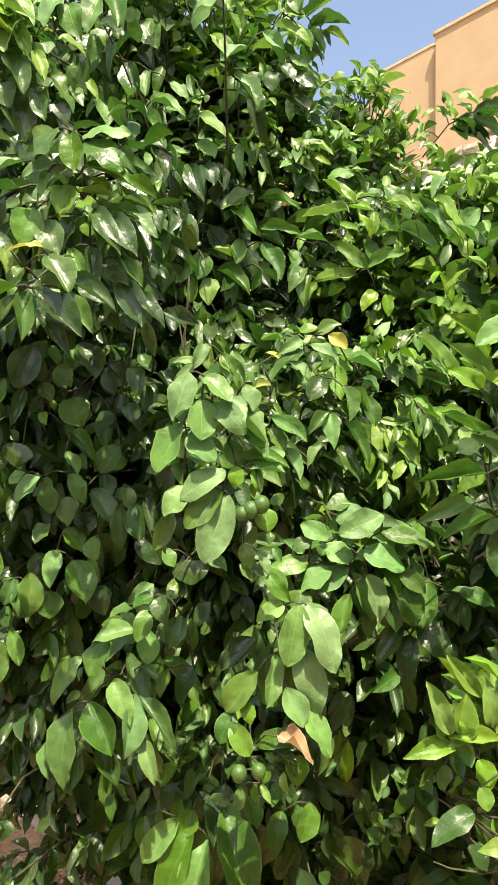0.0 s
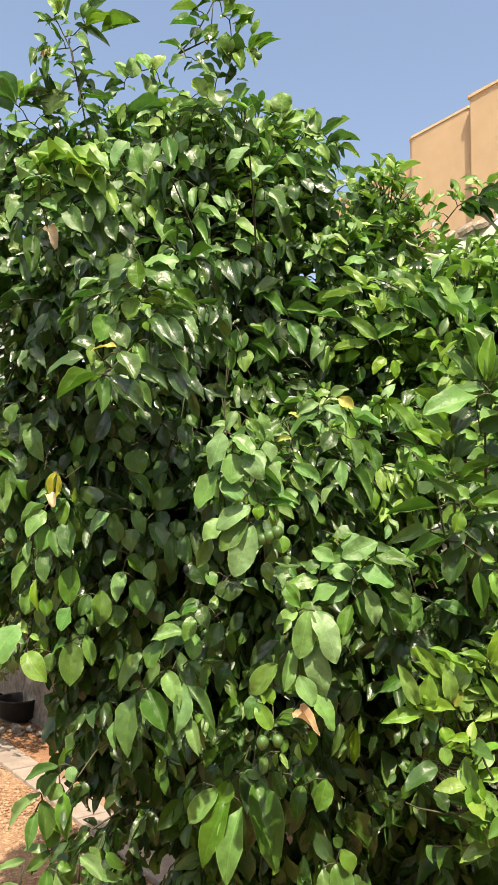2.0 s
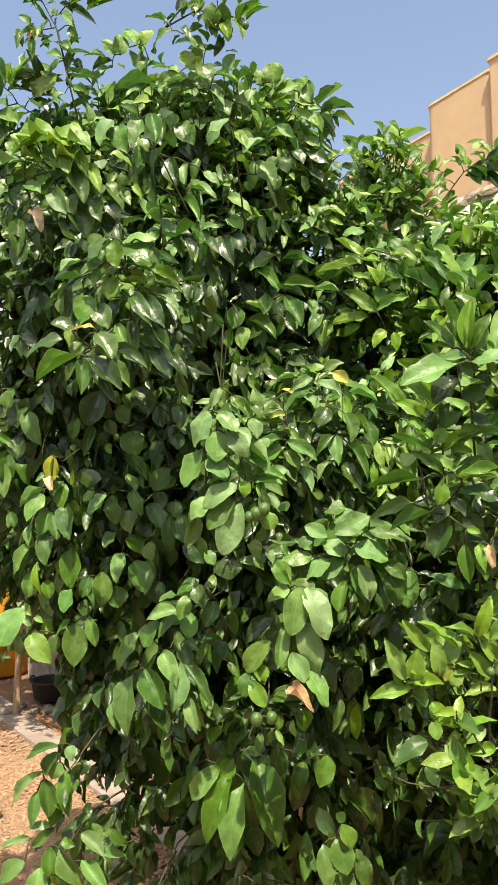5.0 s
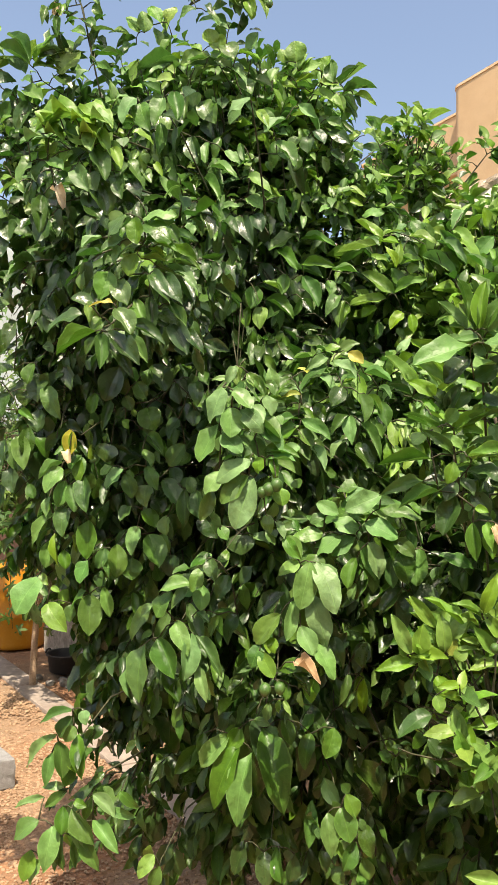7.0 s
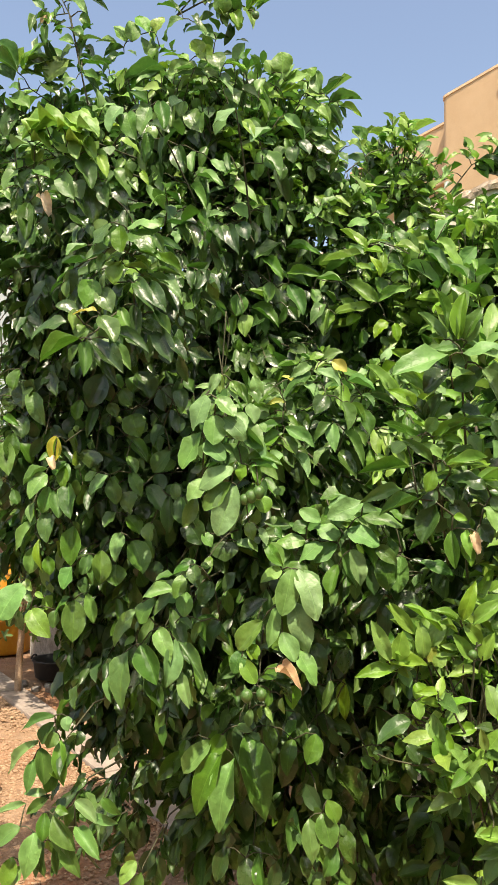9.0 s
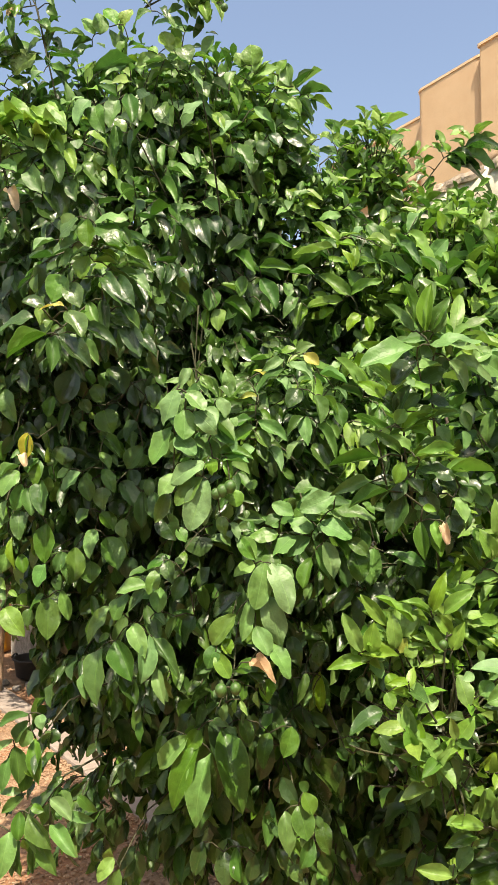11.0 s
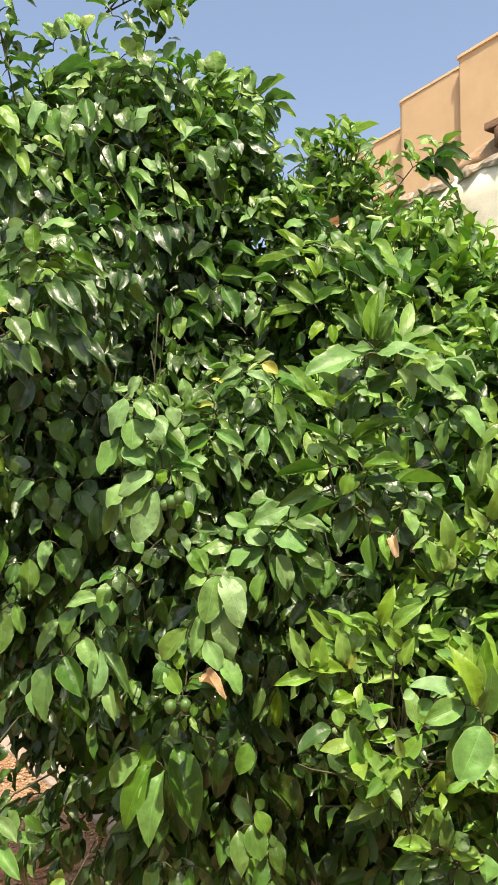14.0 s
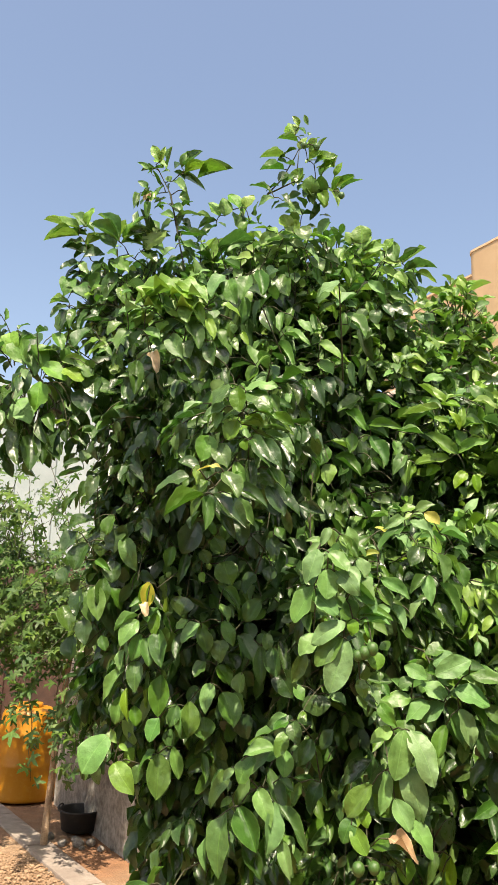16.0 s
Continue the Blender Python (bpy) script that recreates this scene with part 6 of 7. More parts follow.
b.leaves("dark", OVATE,
         (-0.452, 1.500, 1.604, -0.013, -0.003, -0.041, 0.065),
         (-0.344, 1.503, 1.809, 0.035, -0.009, -0.064, 0.060),
         (-0.286, 1.514, 1.764, 0.011, -0.009, -0.052, 0.032),
         (-0.234, 1.518, 1.692, -0.004, -0.011, -0.037, 0.038),
         (-0.326, 1.524, 1.722, -0.013, -0.004, -0.044, 0.044))
b.leaves("mid", OVATE,
         (-0.496, 1.507, 1.737, -0.010, -0.010, -0.050, 0.032),
         (-0.446, 1.521, 1.685, 0.025, -0.005, -0.015, 0.024))
b.leaves("dark", SLENDER,
         (-0.458, 1.510, 1.722, -0.013, -0.022, -0.078, 0.026))
b.done()
b = branch(lemon)
b.leaves("mid", OVATE,
         (-0.221, 1.480, 1.491, 0.012, -0.014, -0.065, 0.041),
         (-0.250, 1.483, 1.491, 0.002, -0.017, -0.084, 0.033),
         (-0.238, 1.487, 1.522, 0.006, -0.009, -0.042, 0.028),
         (-0.319, 1.498, 1.376, 0.026, -0.007, -0.038, 0.041))
b.leaves("dark", OVATE,
         (-0.311, 1.490, 1.516, 0.047, -0.018, -0.067, 0.047),
         (-0.213, 1.511, 1.434, 0.040, -0.007, -0.060, 0.059),
         (-0.205, 1.515, 1.306, 0.032, -0.005, -0.031, 0.040),
         (-0.112, 1.518, 1.379, 0.002, -0.007, -0.046, 0.071),
         (-0.295, 1.522, 1.324, 0.012, -0.007, -0.053, 0.053))
b.leaves("pale", OVATE,
         (-0.297, 1.494, 1.426, -0.006, -0.003, -0.047, 0.039),
         (-0.167, 1.504, 1.400, 0.020, -0.003, -0.032, 0.031),
         (-0.082, 1.508, 1.380, 0.038, -0.003, -0.019, 0.032))
b.leaves("pale", SLENDER,
         (-0.186, 1.501, 1.332, -0.046, -0.015, -0.036, 0.030))
b.done()
b = branch(lemon)
b.leaves("young", BROAD,
         (-0.911, 1.500, 2.251, 0.072, -0.015, -0.052, 0.060),
         (-0.845, 1.504, 2.242, 0.051, -0.005, -0.041, 0.065),
         (-0.920, 1.507, 2.203, 0.003, -0.011, -0.086, 0.060))
b.leaves("pale", OVATE,
         (-0.987, 1.510, 2.152, 0.052, -0.016, -0.073, 0.081),
         (-1.016, 1.514, 2.134, 0.041, -0.014, -0.075, 0.065))
b.leaves("dark", SLENDER,
         (-0.977, 1.517, 2.093, 0.028, -0.035, -0.131, 0.058),
         (-0.915, 1.524, 2.034, 0.022, -0.008, -0.068, 0.039))
b.leaves("dark", OVATE,
         (-0.941, 1.521, 2.050, 0.020, -0.027, -0.105, 0.055),
         (-0.812, 1.538, 2.187, 0.027, -0.009, -0.068, 0.065))
b.leaves("mid", SLENDER,
         (-0.922, 1.528, 2.101, 0.057, -0.013, -0.091, 0.032),
         (-0.890, 1.531, 2.118, 0.019, -0.010, -0.057, 0.039))
b.leaves("young", SLENDER,
         (-0.882, 1.535, 2.080, 0.046, -0.008, 0.010, 0.021))
b.done()
b = branch(lemon)
b.leaves("mid", OVATE,
         (-1.013, 1.530, 2.348, 0.035, -0.020, -0.084, 0.075),
         (-0.978, 1.537, 2.314, 0.028, -0.012, -0.080, 0.052),
         (-0.905, 1.544, 2.365, 0.030, -0.014, -0.056, 0.038),
         (-0.797, 1.558, 2.381, -0.042, -0.016, -0.057, 0.057))
b.leaves("young", OVATE,
         (-1.045, 1.534, 2.367, 0.039, -0.007, -0.079, 0.067),
         (-0.954, 1.540, 2.302, 0.069, -0.005, 0.005, 0.045),
         (-0.766, 1.551, 2.342, -0.050, -0.020, -0.040, 0.056),
         (-0.739, 1.554, 2.307, -0.035, -0.003, 0.018, 0.043))
b.leaves("dark", OVATE,
         (-0.822, 1.548, 2.284, 0.031, -0.016, -0.089, 0.051))
b.done()
b = branch(lemon)
b.leaves("dark", SLENDER,
         (-0.824, 1.520, 2.098, 0.032, -0.007, -0.024, 0.019),
         (-0.816, 1.530, 2.042, 0.048, -0.013, -0.032, 0.016),
         (-0.786, 1.538, 1.978, -0.044, -0.015, -0.022, 0.024),
         (-0.778, 1.541, 1.952, -0.063, -0.018, -0.024, 0.022),
         (-0.813, 1.551, 2.113, 0.016, -0.002, 0.024, 0.020))
b.leaves("dark", OVATE,
         (-0.832, 1.524, 2.066, 0.000, -0.002, -0.038, 0.024),
         (-0.839, 1.527, 2.029, -0.002, -0.009, -0.038, 0.022),
         (-0.786, 1.534, 2.076, 0.030, -0.003, -0.031, 0.034),
         (-0.740, 1.548, 2.068, -0.012, -0.007, -0.034, 0.032))
b.leaves("mid", OVATE,
         (-0.769, 1.544, 2.004, -0.014, -0.007, -0.031, 0.037))
b.done()
b = branch(lemon)
b.leaves("young", SLENDER,
         (-0.892, 1.620, 2.751, -0.109, -0.011, 0.029, 0.043),
         (-0.896, 1.624, 2.728, -0.098, -0.017, -0.019, 0.034),
         (-0.873, 1.630, 2.761, 0.019, -0.004, 0.058, 0.028),
         (-0.931, 1.662, 2.527, -0.049, -0.010, -0.015, 0.032))
b.leaves("mid", SLENDER,
         (-0.873, 1.627, 2.759, -0.059, 0.006, 0.051, 0.036))
b.leaves("dark", OVATE,
         (-0.877, 1.634, 2.709, -0.065, -0.012, -0.022, 0.055),
         (-0.866, 1.637, 2.668, -0.077, -0.004, 0.027, 0.042),
         (-0.888, 1.641, 2.637, -0.056, -0.014, -0.020, 0.048),
         (-0.893, 1.648, 2.613, -0.038, -0.015, -0.037, 0.044))
b.leaves("pale", OVATE,
         (-0.892, 1.645, 2.647, 0.032, -0.012, -0.046, 0.028))
b.leaves("mid", OVATE,
         (-0.882, 1.652, 2.566, -0.059, -0.008, -0.017, 0.062),
         (-0.904, 1.655, 2.560, 0.045, -0.008, -0.040, 0.051),
         (-0.860, 1.658, 2.616, -0.057, -0.003, -0.028, 0.048))
b.done()
b = branch(lemon)
b.leaves("mid", SLENDER,
         (-0.757, 1.620, 2.698, -0.094, 0.008, 0.063, 0.040),
         (-0.759, 1.624, 2.710, -0.061, 0.007, 0.086, 0.035),
         (-0.759, 1.645, 2.704, 0.080, -0.009, -0.022, 0.028))
b.leaves("young", SLENDER,
         (-0.755, 1.627, 2.721, 0.012, -0.005, 0.048, 0.035),
         (-0.745, 1.630, 2.712, 0.078, -0.002, 0.071, 0.033))
b.leaves("pale", SLENDER,
         (-0.736, 1.634, 2.723, 0.066, -0.007, 0.014, 0.025),
         (-0.731, 1.658, 2.569, 0.083, -0.009, -0.071, 0.032))
b.leaves("young", OVATE,
         (-0.746, 1.637, 2.707, 0.084, -0.002, 0.025, 0.049),
         (-0.677, 1.641, 2.677, 0.060, 0.008, 0.059, 0.073))
b.leaves("dark", OVATE,
         (-0.694, 1.648, 2.674, 0.056, -0.015, -0.046, 0.047))
b.leaves("mid", OVATE,
         (-0.820, 1.652, 2.743, 0.039, -0.014, -0.055, 0.055),
         (-0.788, 1.655, 2.647, 0.058, -0.015, -0.045, 0.051))
b.leaves("dark", SLENDER,
         (-0.779, 1.662, 2.612, -0.016, -0.023, -0.090, 0.048),
         (-0.932, 1.665, 2.508, -0.041, -0.016, -0.041, 0.028))
b.done()
b = branch(lemon)
b.leaves("dark", SLENDER,
         (-0.711, 1.480, 1.924, -0.015, -0.021, -0.070, 0.035))
b.leaves("dark", OVATE,
         (-0.709, 1.483, 1.863, -0.041, -0.002, -0.022, 0.026),
         (-0.715, 1.487, 1.801, -0.065, -0.003, -0.020, 0.047),
         (-0.765, 1.494, 1.772, -0.028, -0.011, -0.052, 0.054),
         (-0.732, 1.498, 1.741, -0.026, -0.012, -0.067, 0.056),
         (-0.778, 1.501, 1.680, -0.014, -0.004, -0.050, 0.047),
         (-0.745, 1.508, 1.620, 0.000, -0.014, -0.065, 0.047),
         (-0.684, 1.512, 1.651, 0.000, -0.015, -0.073, 0.041),
         (-0.654, 1.519, 1.790, -0.003, -0.013, -0.068, 0.063))
b.leaves("mid", OVATE,
         (-0.661, 1.490, 1.817, -0.014, -0.007, -0.051, 0.038),
         (-0.705, 1.505, 1.628, 0.021, -0.018, -0.083, 0.047))
b.leaves("mid", SLENDER,
         (-0.714, 1.515, 1.697, 0.046, -0.008, -0.026, 0.021))
b.done()
b = branch(lemon)
b.leaves("dark", OVATE,
         (-0.788, 1.500, 1.575, 0.028, -0.015, -0.063, 0.047),
         (-0.725, 1.507, 1.546, 0.008, -0.010, -0.063, 0.050),
         (-0.763, 1.528, 1.499, -0.001, -0.007, -0.059, 0.049),
         (-0.663, 1.532, 1.697, -0.001, -0.011, -0.054, 0.052),
         (-0.701, 1.535, 1.759, -0.004, -0.004, -0.047, 0.047))
b.leaves("mid", OVATE,
         (-0.632, 1.504, 1.757, 0.039, -0.006, -0.081, 0.047),
         (-0.677, 1.510, 1.502, 0.013, -0.003, -0.036, 0.028))
b.leaves("dark", SLENDER,
         (-0.796, 1.514, 1.869, -0.018, -0.004, -0.048, 0.020),
         (-0.782, 1.518, 1.885, -0.015, -0.011, -0.044, 0.020),
         (-0.752, 1.521, 1.917, -0.022, -0.007, -0.052, 0.024))
b.leaves("pale", SLENDER,
         (-0.646, 1.525, 1.877, 0.021, -0.004, -0.028, 0.025))
b.done()
b = branch(lemon)
b.leaves("young", OVATE,
         (-0.447, 1.660, 2.790, -0.036, 0.002, 0.046, 0.042),
         (-0.430, 1.663, 2.791, -0.007, -0.005, 0.055, 0.047),
         (-0.389, 1.677, 2.824, -0.032, 0.001, 0.046, 0.047))
b.leaves("young", SLENDER,
         (-0.475, 1.667, 2.787, -0.054, -0.016, 0.003, 0.026),
         (-0.371, 1.681, 2.825, 0.026, -0.001, 0.039, 0.044))
b.leaves("mid", SLENDER,
         (-0.458, 1.670, 2.780, -0.052, -0.005, -0.025, 0.026),
         (-0.458, 1.674, 2.763, -0.051, -0.018, -0.061, 0.026))
b.leaves("mid", OVATE,
         (-0.355, 1.684, 2.782, -0.025, -0.008, -0.065, 0.039),
         (-0.350, 1.698, 2.600, 0.000, -0.012, -0.076, 0.054))
b.leaves("pale", OVATE,
         (-0.350, 1.688, 2.698, -0.065, -0.010, -0.023, 0.059))
b.leaves("pale", SLENDER,
         (-0.337, 1.691, 2.716, -0.111, -0.028, -0.037, 0.030))
b.leaves("dark", OVATE,
         (-0.407, 1.695, 2.612, -0.043, -0.010, -0.034, 0.037))
b.done()
b = branch(lemon)
b.leaves("young", OVATE,
         (-0.257, 1.640, 2.707, -0.071, -0.008, 0.014, 0.039),
         (-0.240, 1.643, 2.689, -0.069, -0.015, -0.021, 0.046),
         (-0.224, 1.647, 2.727, -0.021, -0.003, 0.041, 0.046),
         (-0.207, 1.650, 2.709, -0.011, -0.000, 0.043, 0.049),
         (-0.279, 1.678, 2.613, -0.008, -0.009, -0.046, 0.039),
         (-0.232, 1.692, 2.708, 0.044, -0.006, -0.035, 0.042))
b.leaves("mid", OVATE,
         (-0.192, 1.654, 2.732, 0.020, -0.009, -0.049, 0.053),
         (-0.304, 1.675, 2.622, -0.006, -0.016, -0.086, 0.046),
         (-0.152, 1.682, 2.643, 0.029, -0.014, -0.051, 0.046),
         (-0.264, 1.685, 2.588, 0.038, -0.011, -0.068, 0.060))
b.leaves("young", SLENDER,
         (-0.159, 1.657, 2.703, 0.064, -0.012, -0.034, 0.032))
b.leaves("pale", SLENDER,
         (-0.133, 1.661, 2.700, 0.027, 0.001, 0.057, 0.032),
         (-0.177, 1.671, 2.666, 0.041, -0.017, -0.057, 0.029))
b.leaves("pale", OVATE,
         (-0.193, 1.664, 2.799, -0.071, -0.014, -0.000, 0.043))
b.leaves("mid", SLENDER,
         (-0.186, 1.668, 2.784, 0.038, -0.004, -0.005, 0.017))
b.leaves("dark", OVATE,
         (-0.386, 1.689, 2.561, 0.012, -0.008, -0.065, 0.061))
b.done()
b = branch(lemon)
b.leaves("pale", BROAD,
         (0.228, 1.260, 1.486, -0.069, -0.010, -0.030, 0.043),
         (0.194, 1.267, 1.429, 0.062, -0.009, -0.030, 0.048))
b.leaves("mid", BROAD,
         (0.224, 1.264, 1.458, 0.080, -0.011, -0.019, 0.031),
         (0.263, 1.277, 1.366, 0.019, -0.008, -0.058, 0.046))
b.leaves("pale", OVATE,
         (0.203, 1.270, 1.387, 0.017, -0.008, -0.071, 0.039))
b.leaves("mid", OVATE,
         (0.254, 1.274, 1.394, 0.041, -0.009, -0.034, 0.031),
         (0.346, 1.281, 1.360, 0.065, -0.010, -0.023, 0.029),
         (0.176, 1.284, 1.352, -0.017, -0.014, -0.059, 0.032),
         (0.243, 1.288, 1.354, 0.008, -0.008, -0.059, 0.032))
b.done()
b = branch(lemon)
b.leaves("dark",
         (0.120, 1.514, 1.037, 0.021, -0.014, -0.057, 0.038),
         (0.064, 1.507, 0.971, 0.022, -0.019, -0.073, 0.050),
         (-0.005, 1.502, 0.956, 0.015, 0.002, -0.081, 0.044),
         (0.199, 1.504, 1.127, -0.026, -0.014, -0.065, 0.043),
         (0.099, 1.490, 0.938, 0.023, -0.027, -0.069, 0.052),
         (0.160, 1.505, 0.844, 0.068, 0.006, -0.091, 0.066),
         (0.064, 1.513, 0.875, -0.027, 0.003, -0.084, 0.045))
b.leaves("mid",
         (0.162, 1.501, 1.029, -0.011, 0.003, -0.055, 0.023),
         (0.247, 1.495, 0.905, 0.013, -0.014, -0.046, 0.029))
b.leaves("young",
         (0.186, 1.500, 1.058, 0.003, -0.006, -0.089, 0.030))
b.leaves("pale",
         (0.294, 1.503, 0.892, 0.000, -0.006, -0.031, 0.021))
b.done()
b = branch(lemon, spiky=True, stem=[(-0.531, 1.59, 2.574), (-0.571, 1.59, 2.744), (-0.588, 1.59, 2.83), (-0.644, 1.59, 2.941)])
b.leaves("young",
         (-0.543, 1.568, 2.889, 0.088, -0.002, 0.012, 0.033),
         (-0.629, 1.571, 2.939, -0.023, 0.001, 0.054, 0.030),
         (-0.626, 1.577, 2.939, 0.016, -0.012, 0.042, 0.019))
b.leaves("mid",
         (-0.553, 1.568, 2.908, 0.020, 0.003, 0.055, 0.026),
         (-0.643, 1.588, 2.924, -0.040, -0.010, -0.010, 0.019),
         (-0.547, 1.583, 2.840, 0.021, 0.002, -0.049, 0.030),
         (-0.595, 1.577, 2.793, -0.037, 0.001, -0.012, 0.028),
         (-0.580, 1.581, 2.785, 0.032, -0.006, -0.026, 0.033),
         (-0.569, 1.571, 2.740, -0.042, -0.001, 0.014, 0.029),
         (-0.570, 1.588, 2.741, -0.041, 0.005, -0.032, 0.035),
         (-0.566, 1.589, 2.750, 0.076, -0.021, -0.011, 0.015))
b.leaves("pale",
         (-0.587, 1.589, 2.877, 0.051, -0.014, -0.048, 0.030))
b.done()
b = branch(lemon, spiky=True, stem=[(-0.564, 1.59, 2.724), (-0.594, 1.59, 2.842), (-0.658, 1.59, 2.837)])
b.leaves("mid",
         (-0.561, 1.593, 2.707, 0.022, -0.002, 0.007, 0.029),
         (-0.548, 1.582, 2.690, 0.068, -0.011, -0.013, 0.020),
         (-0.686, 1.584, 2.841, -0.010, -0.018, -0.061, 0.021),
         (-0.662, 1.586, 2.813, 0.004, -0.002, -0.060, 0.022),
         (-0.656, 1.565, 2.839, -0.029, -0.010, 0.023, 0.022),
         (-0.612, 1.585, 2.860, -0.015, -0.004, -0.031, 0.024),
         (-0.650, 1.581, 2.899, -0.045, -0.006, 0.040, 0.017),
         (-0.547, 1.571, 2.656, 0.051, -0.007, -0.025, 0.025),
         (-0.558, 1.566, 2.635, -0.032, -0.006, -0.029, 0.028))
b.leaves("dry",
         (-0.653, 1.591, 2.839, -0.023, -0.004, -0.017, 0.026),
         (-0.637, 1.583, 2.829, -0.013, -0.006, -0.022, 0.024))
b.done()
b = branch(lemon, spiky=True, stem=[(-0.293, 1.63, 2.836), (-0.246, 1.63, 2.888), (-0.209, 1.63, 2.96), (-0.185, 1.63, 3.014)])
b.leaves("young",
         (-0.237, 1.624, 2.958, -0.073, -0.008, 0.000, 0.024),
         (-0.211, 1.632, 3.039, -0.020, 0.002, 0.044, 0.038),
         (-0.197, 1.629, 3.068, -0.019, -0.007, 0.032, 0.019),
         (-0.167, 1.612, 2.933, 0.057, 0.004, 0.024, 0.026),
         (-0.092, 1.626, 2.832, 0.063, 0.003, 0.042, 0.029),
         (-0.093, 1.631, 2.844, 0.017, -0.010, -0.066, 0.029),
         (-0.085, 1.633, 2.888, 0.023, -0.011, 0.034, 0.022))
b.leaves("mid",
         (-0.241, 1.622, 2.914, -0.065, -0.024, -0.011, 0.037),
         (-0.197, 1.607, 2.998, -0.059, -0.004, 0.013, 0.021),
         (-0.148, 1.621, 2.924, 0.067, -0.024, 0.006, 0.052),
         (-0.160, 1.615, 2.818, 0.008, -0.017, 0.050, 0.054),
         (-0.141, 1.627, 2.853, -0.007, -0.003, -0.059, 0.033))
b.fruit(-0.176, 1.59, 2.973, 0.0102)
b.fruit(-0.138, 1.59, 2.964, 0.0102)
b.fruit(-0.062, 1.59, 2.794, 0.0098)
b.done()
b = branch(lemon, spiky=True, stem=[(-0.293, 1.63, 2.836), (-0.202, 1.63, 2.879), (-0.089, 1.63, 2.842)])
b.leaves("mid",
         (-0.246, 1.629, 2.862, 0.037, -0.017, 0.025, 0.037),
         (-0.211, 1.631, 2.860, 0.026, -0.006, 0.053, 0.041),
         (-0.176, 1.628, 2.856, 0.036, -0.006, -0.045, 0.037),
         (-0.277, 1.608, 2.832, -0.063, 0.005, 0.026, 0.022),
         (-0.268, 1.607, 2.811, -0.043, 0.001, -0.026, 0.029),
         (-0.244, 1.628, 2.812, 0.036, -0.004, -0.043, 0.029))
b.leaves("young",
         (-0.193, 1.610, 2.973, 0.026, -0.006, 0.033, 0.034),
         (-0.169, 1.626, 2.988, 0.036, -0.007, 0.026, 0.026),
         (-0.115, 1.618, 2.903, 0.026, -0.008, 0.023, 0.026),
         (-0.122, 1.614, 2.825, 0.009, -0.004, -0.046, 0.033))
b.done()
b = branch(lemon, spiky=True, stem=[(0.544, 2.46, 2.608), (0.63, 2.46, 2.719), (0.73, 2.46, 2.772), (0.771, 2.46, 2.813)])
b.leaves("mid",
         (0.688, 2.459, 2.731, 0.111, -0.026, -0.068, 0.057),
         (0.672, 2.453, 2.713, 0.056, 0.008, -0.042, 0.046),
         (0.596, 2.463, 2.650, -0.031, 0.005, -0.040, 0.036))
b.leaves("young",
         (0.727, 2.445, 2.772, -0.054, 0.004, 0.034, 0.037),
         (0.744, 2.455, 2.791, 0.056, -0.030, 0.034, 0.035),
         (0.587, 2.436, 2.753, -0.048, 0.004, -0.024, 0.020),
         (0.616, 2.440, 2.738, -0.028, 0.004, 0.033, 0.023),
         (0.646, 2.437, 2.723, -0.031, -0.011, 0.039, 0.032),
         (0.701, 2.462, 2.753, -0.030, 0.001, 0.040, 0.032),
         (0.753, 2.464, 2.773, 0.043, -0.007, -0.038, 0.023),
         (0.565, 2.459, 2.693, -0.043, -0.018, -0.038, 0.027))
b.done()
b = branch(lemon, spiky=True, stem=[(0.627, 2.31, 2.404), (0.686, 2.31, 2.482), (0.745, 2.31, 2.551)])
b.leaves("young",
         (0.723, 2.294, 2.535, 0.037, -0.009, 0.027, 0.021),
         (0.735, 2.313, 2.512, 0.058, 0.004, -0.015, 0.019),
         (0.664, 2.288, 2.495, -0.029, -0.004, 0.040, 0.025),
         (0.628, 2.313, 2.466, -0.048, 0.001, 0.032, 0.030),
         (0.636, 2.307, 2.423, 0.064, -0.019, -0.049, 0.034))
b.leaves("mid",
         (0.703, 2.294, 2.476, 0.080, -0.028, -0.037, 0.025),
         (0.693, 2.295, 2.447, 0.044, -0.015, -0.057, 0.029),
         (0.588, 2.310, 2.446, -0.040, -0.009, -0.042, 0.032))
b.done()
b = branch(lemon)
b.leaves("yellow",
         (-0.542, 1.450, 1.640, -0.003, 0.002, -0.063, 0.035))
b.leaves("young",
         (-0.533, 1.446, 1.637, -0.003, 0.004, -0.049, 0.019),
         (-0.556, 1.465, 1.636, -0.010, 0.003, -0.044, 0.018))
b.leaves("dry",
         (-0.539, 1.439, 1.588, 0.000, -0.008, -0.032, 0.025))
b.done()
b = branch(orange, spiky=True)
b.leaves("young",
         (0.584, 1.013, 1.468, 0.013, -0.021, 0.059, 0.025),
         (0.571, 0.995, 1.449, -0.024, -0.004, 0.039, 0.018),
         (0.584, 0.993, 1.440, 0.034, 0.002, 0.020, 0.020),
         (0.589, 0.993, 1.421, -0.030, -0.011, 0.010, 0.018),
         (0.574, 0.987, 1.411, 0.004, 0.000, -0.038, 0.022),
         (0.598, 0.991, 1.392, 0.019, 0.003, -0.038, 0.024),
         (0.557, 1.001, 1.406, -0.025, -0.009, 0.029, 0.018),
         (0.593, 1.010, 1.508, -0.013, 0.004, 0.039, 0.018),
         (0.604, 0.993, 1.488, 0.015, -0.015, 0.039, 0.018))
b.leaves("mid",
         (0.564, 1.010, 1.381, -0.030, -0.006, -0.015, 0.017))
b.done()
b = branch(lemon, spiky=True)
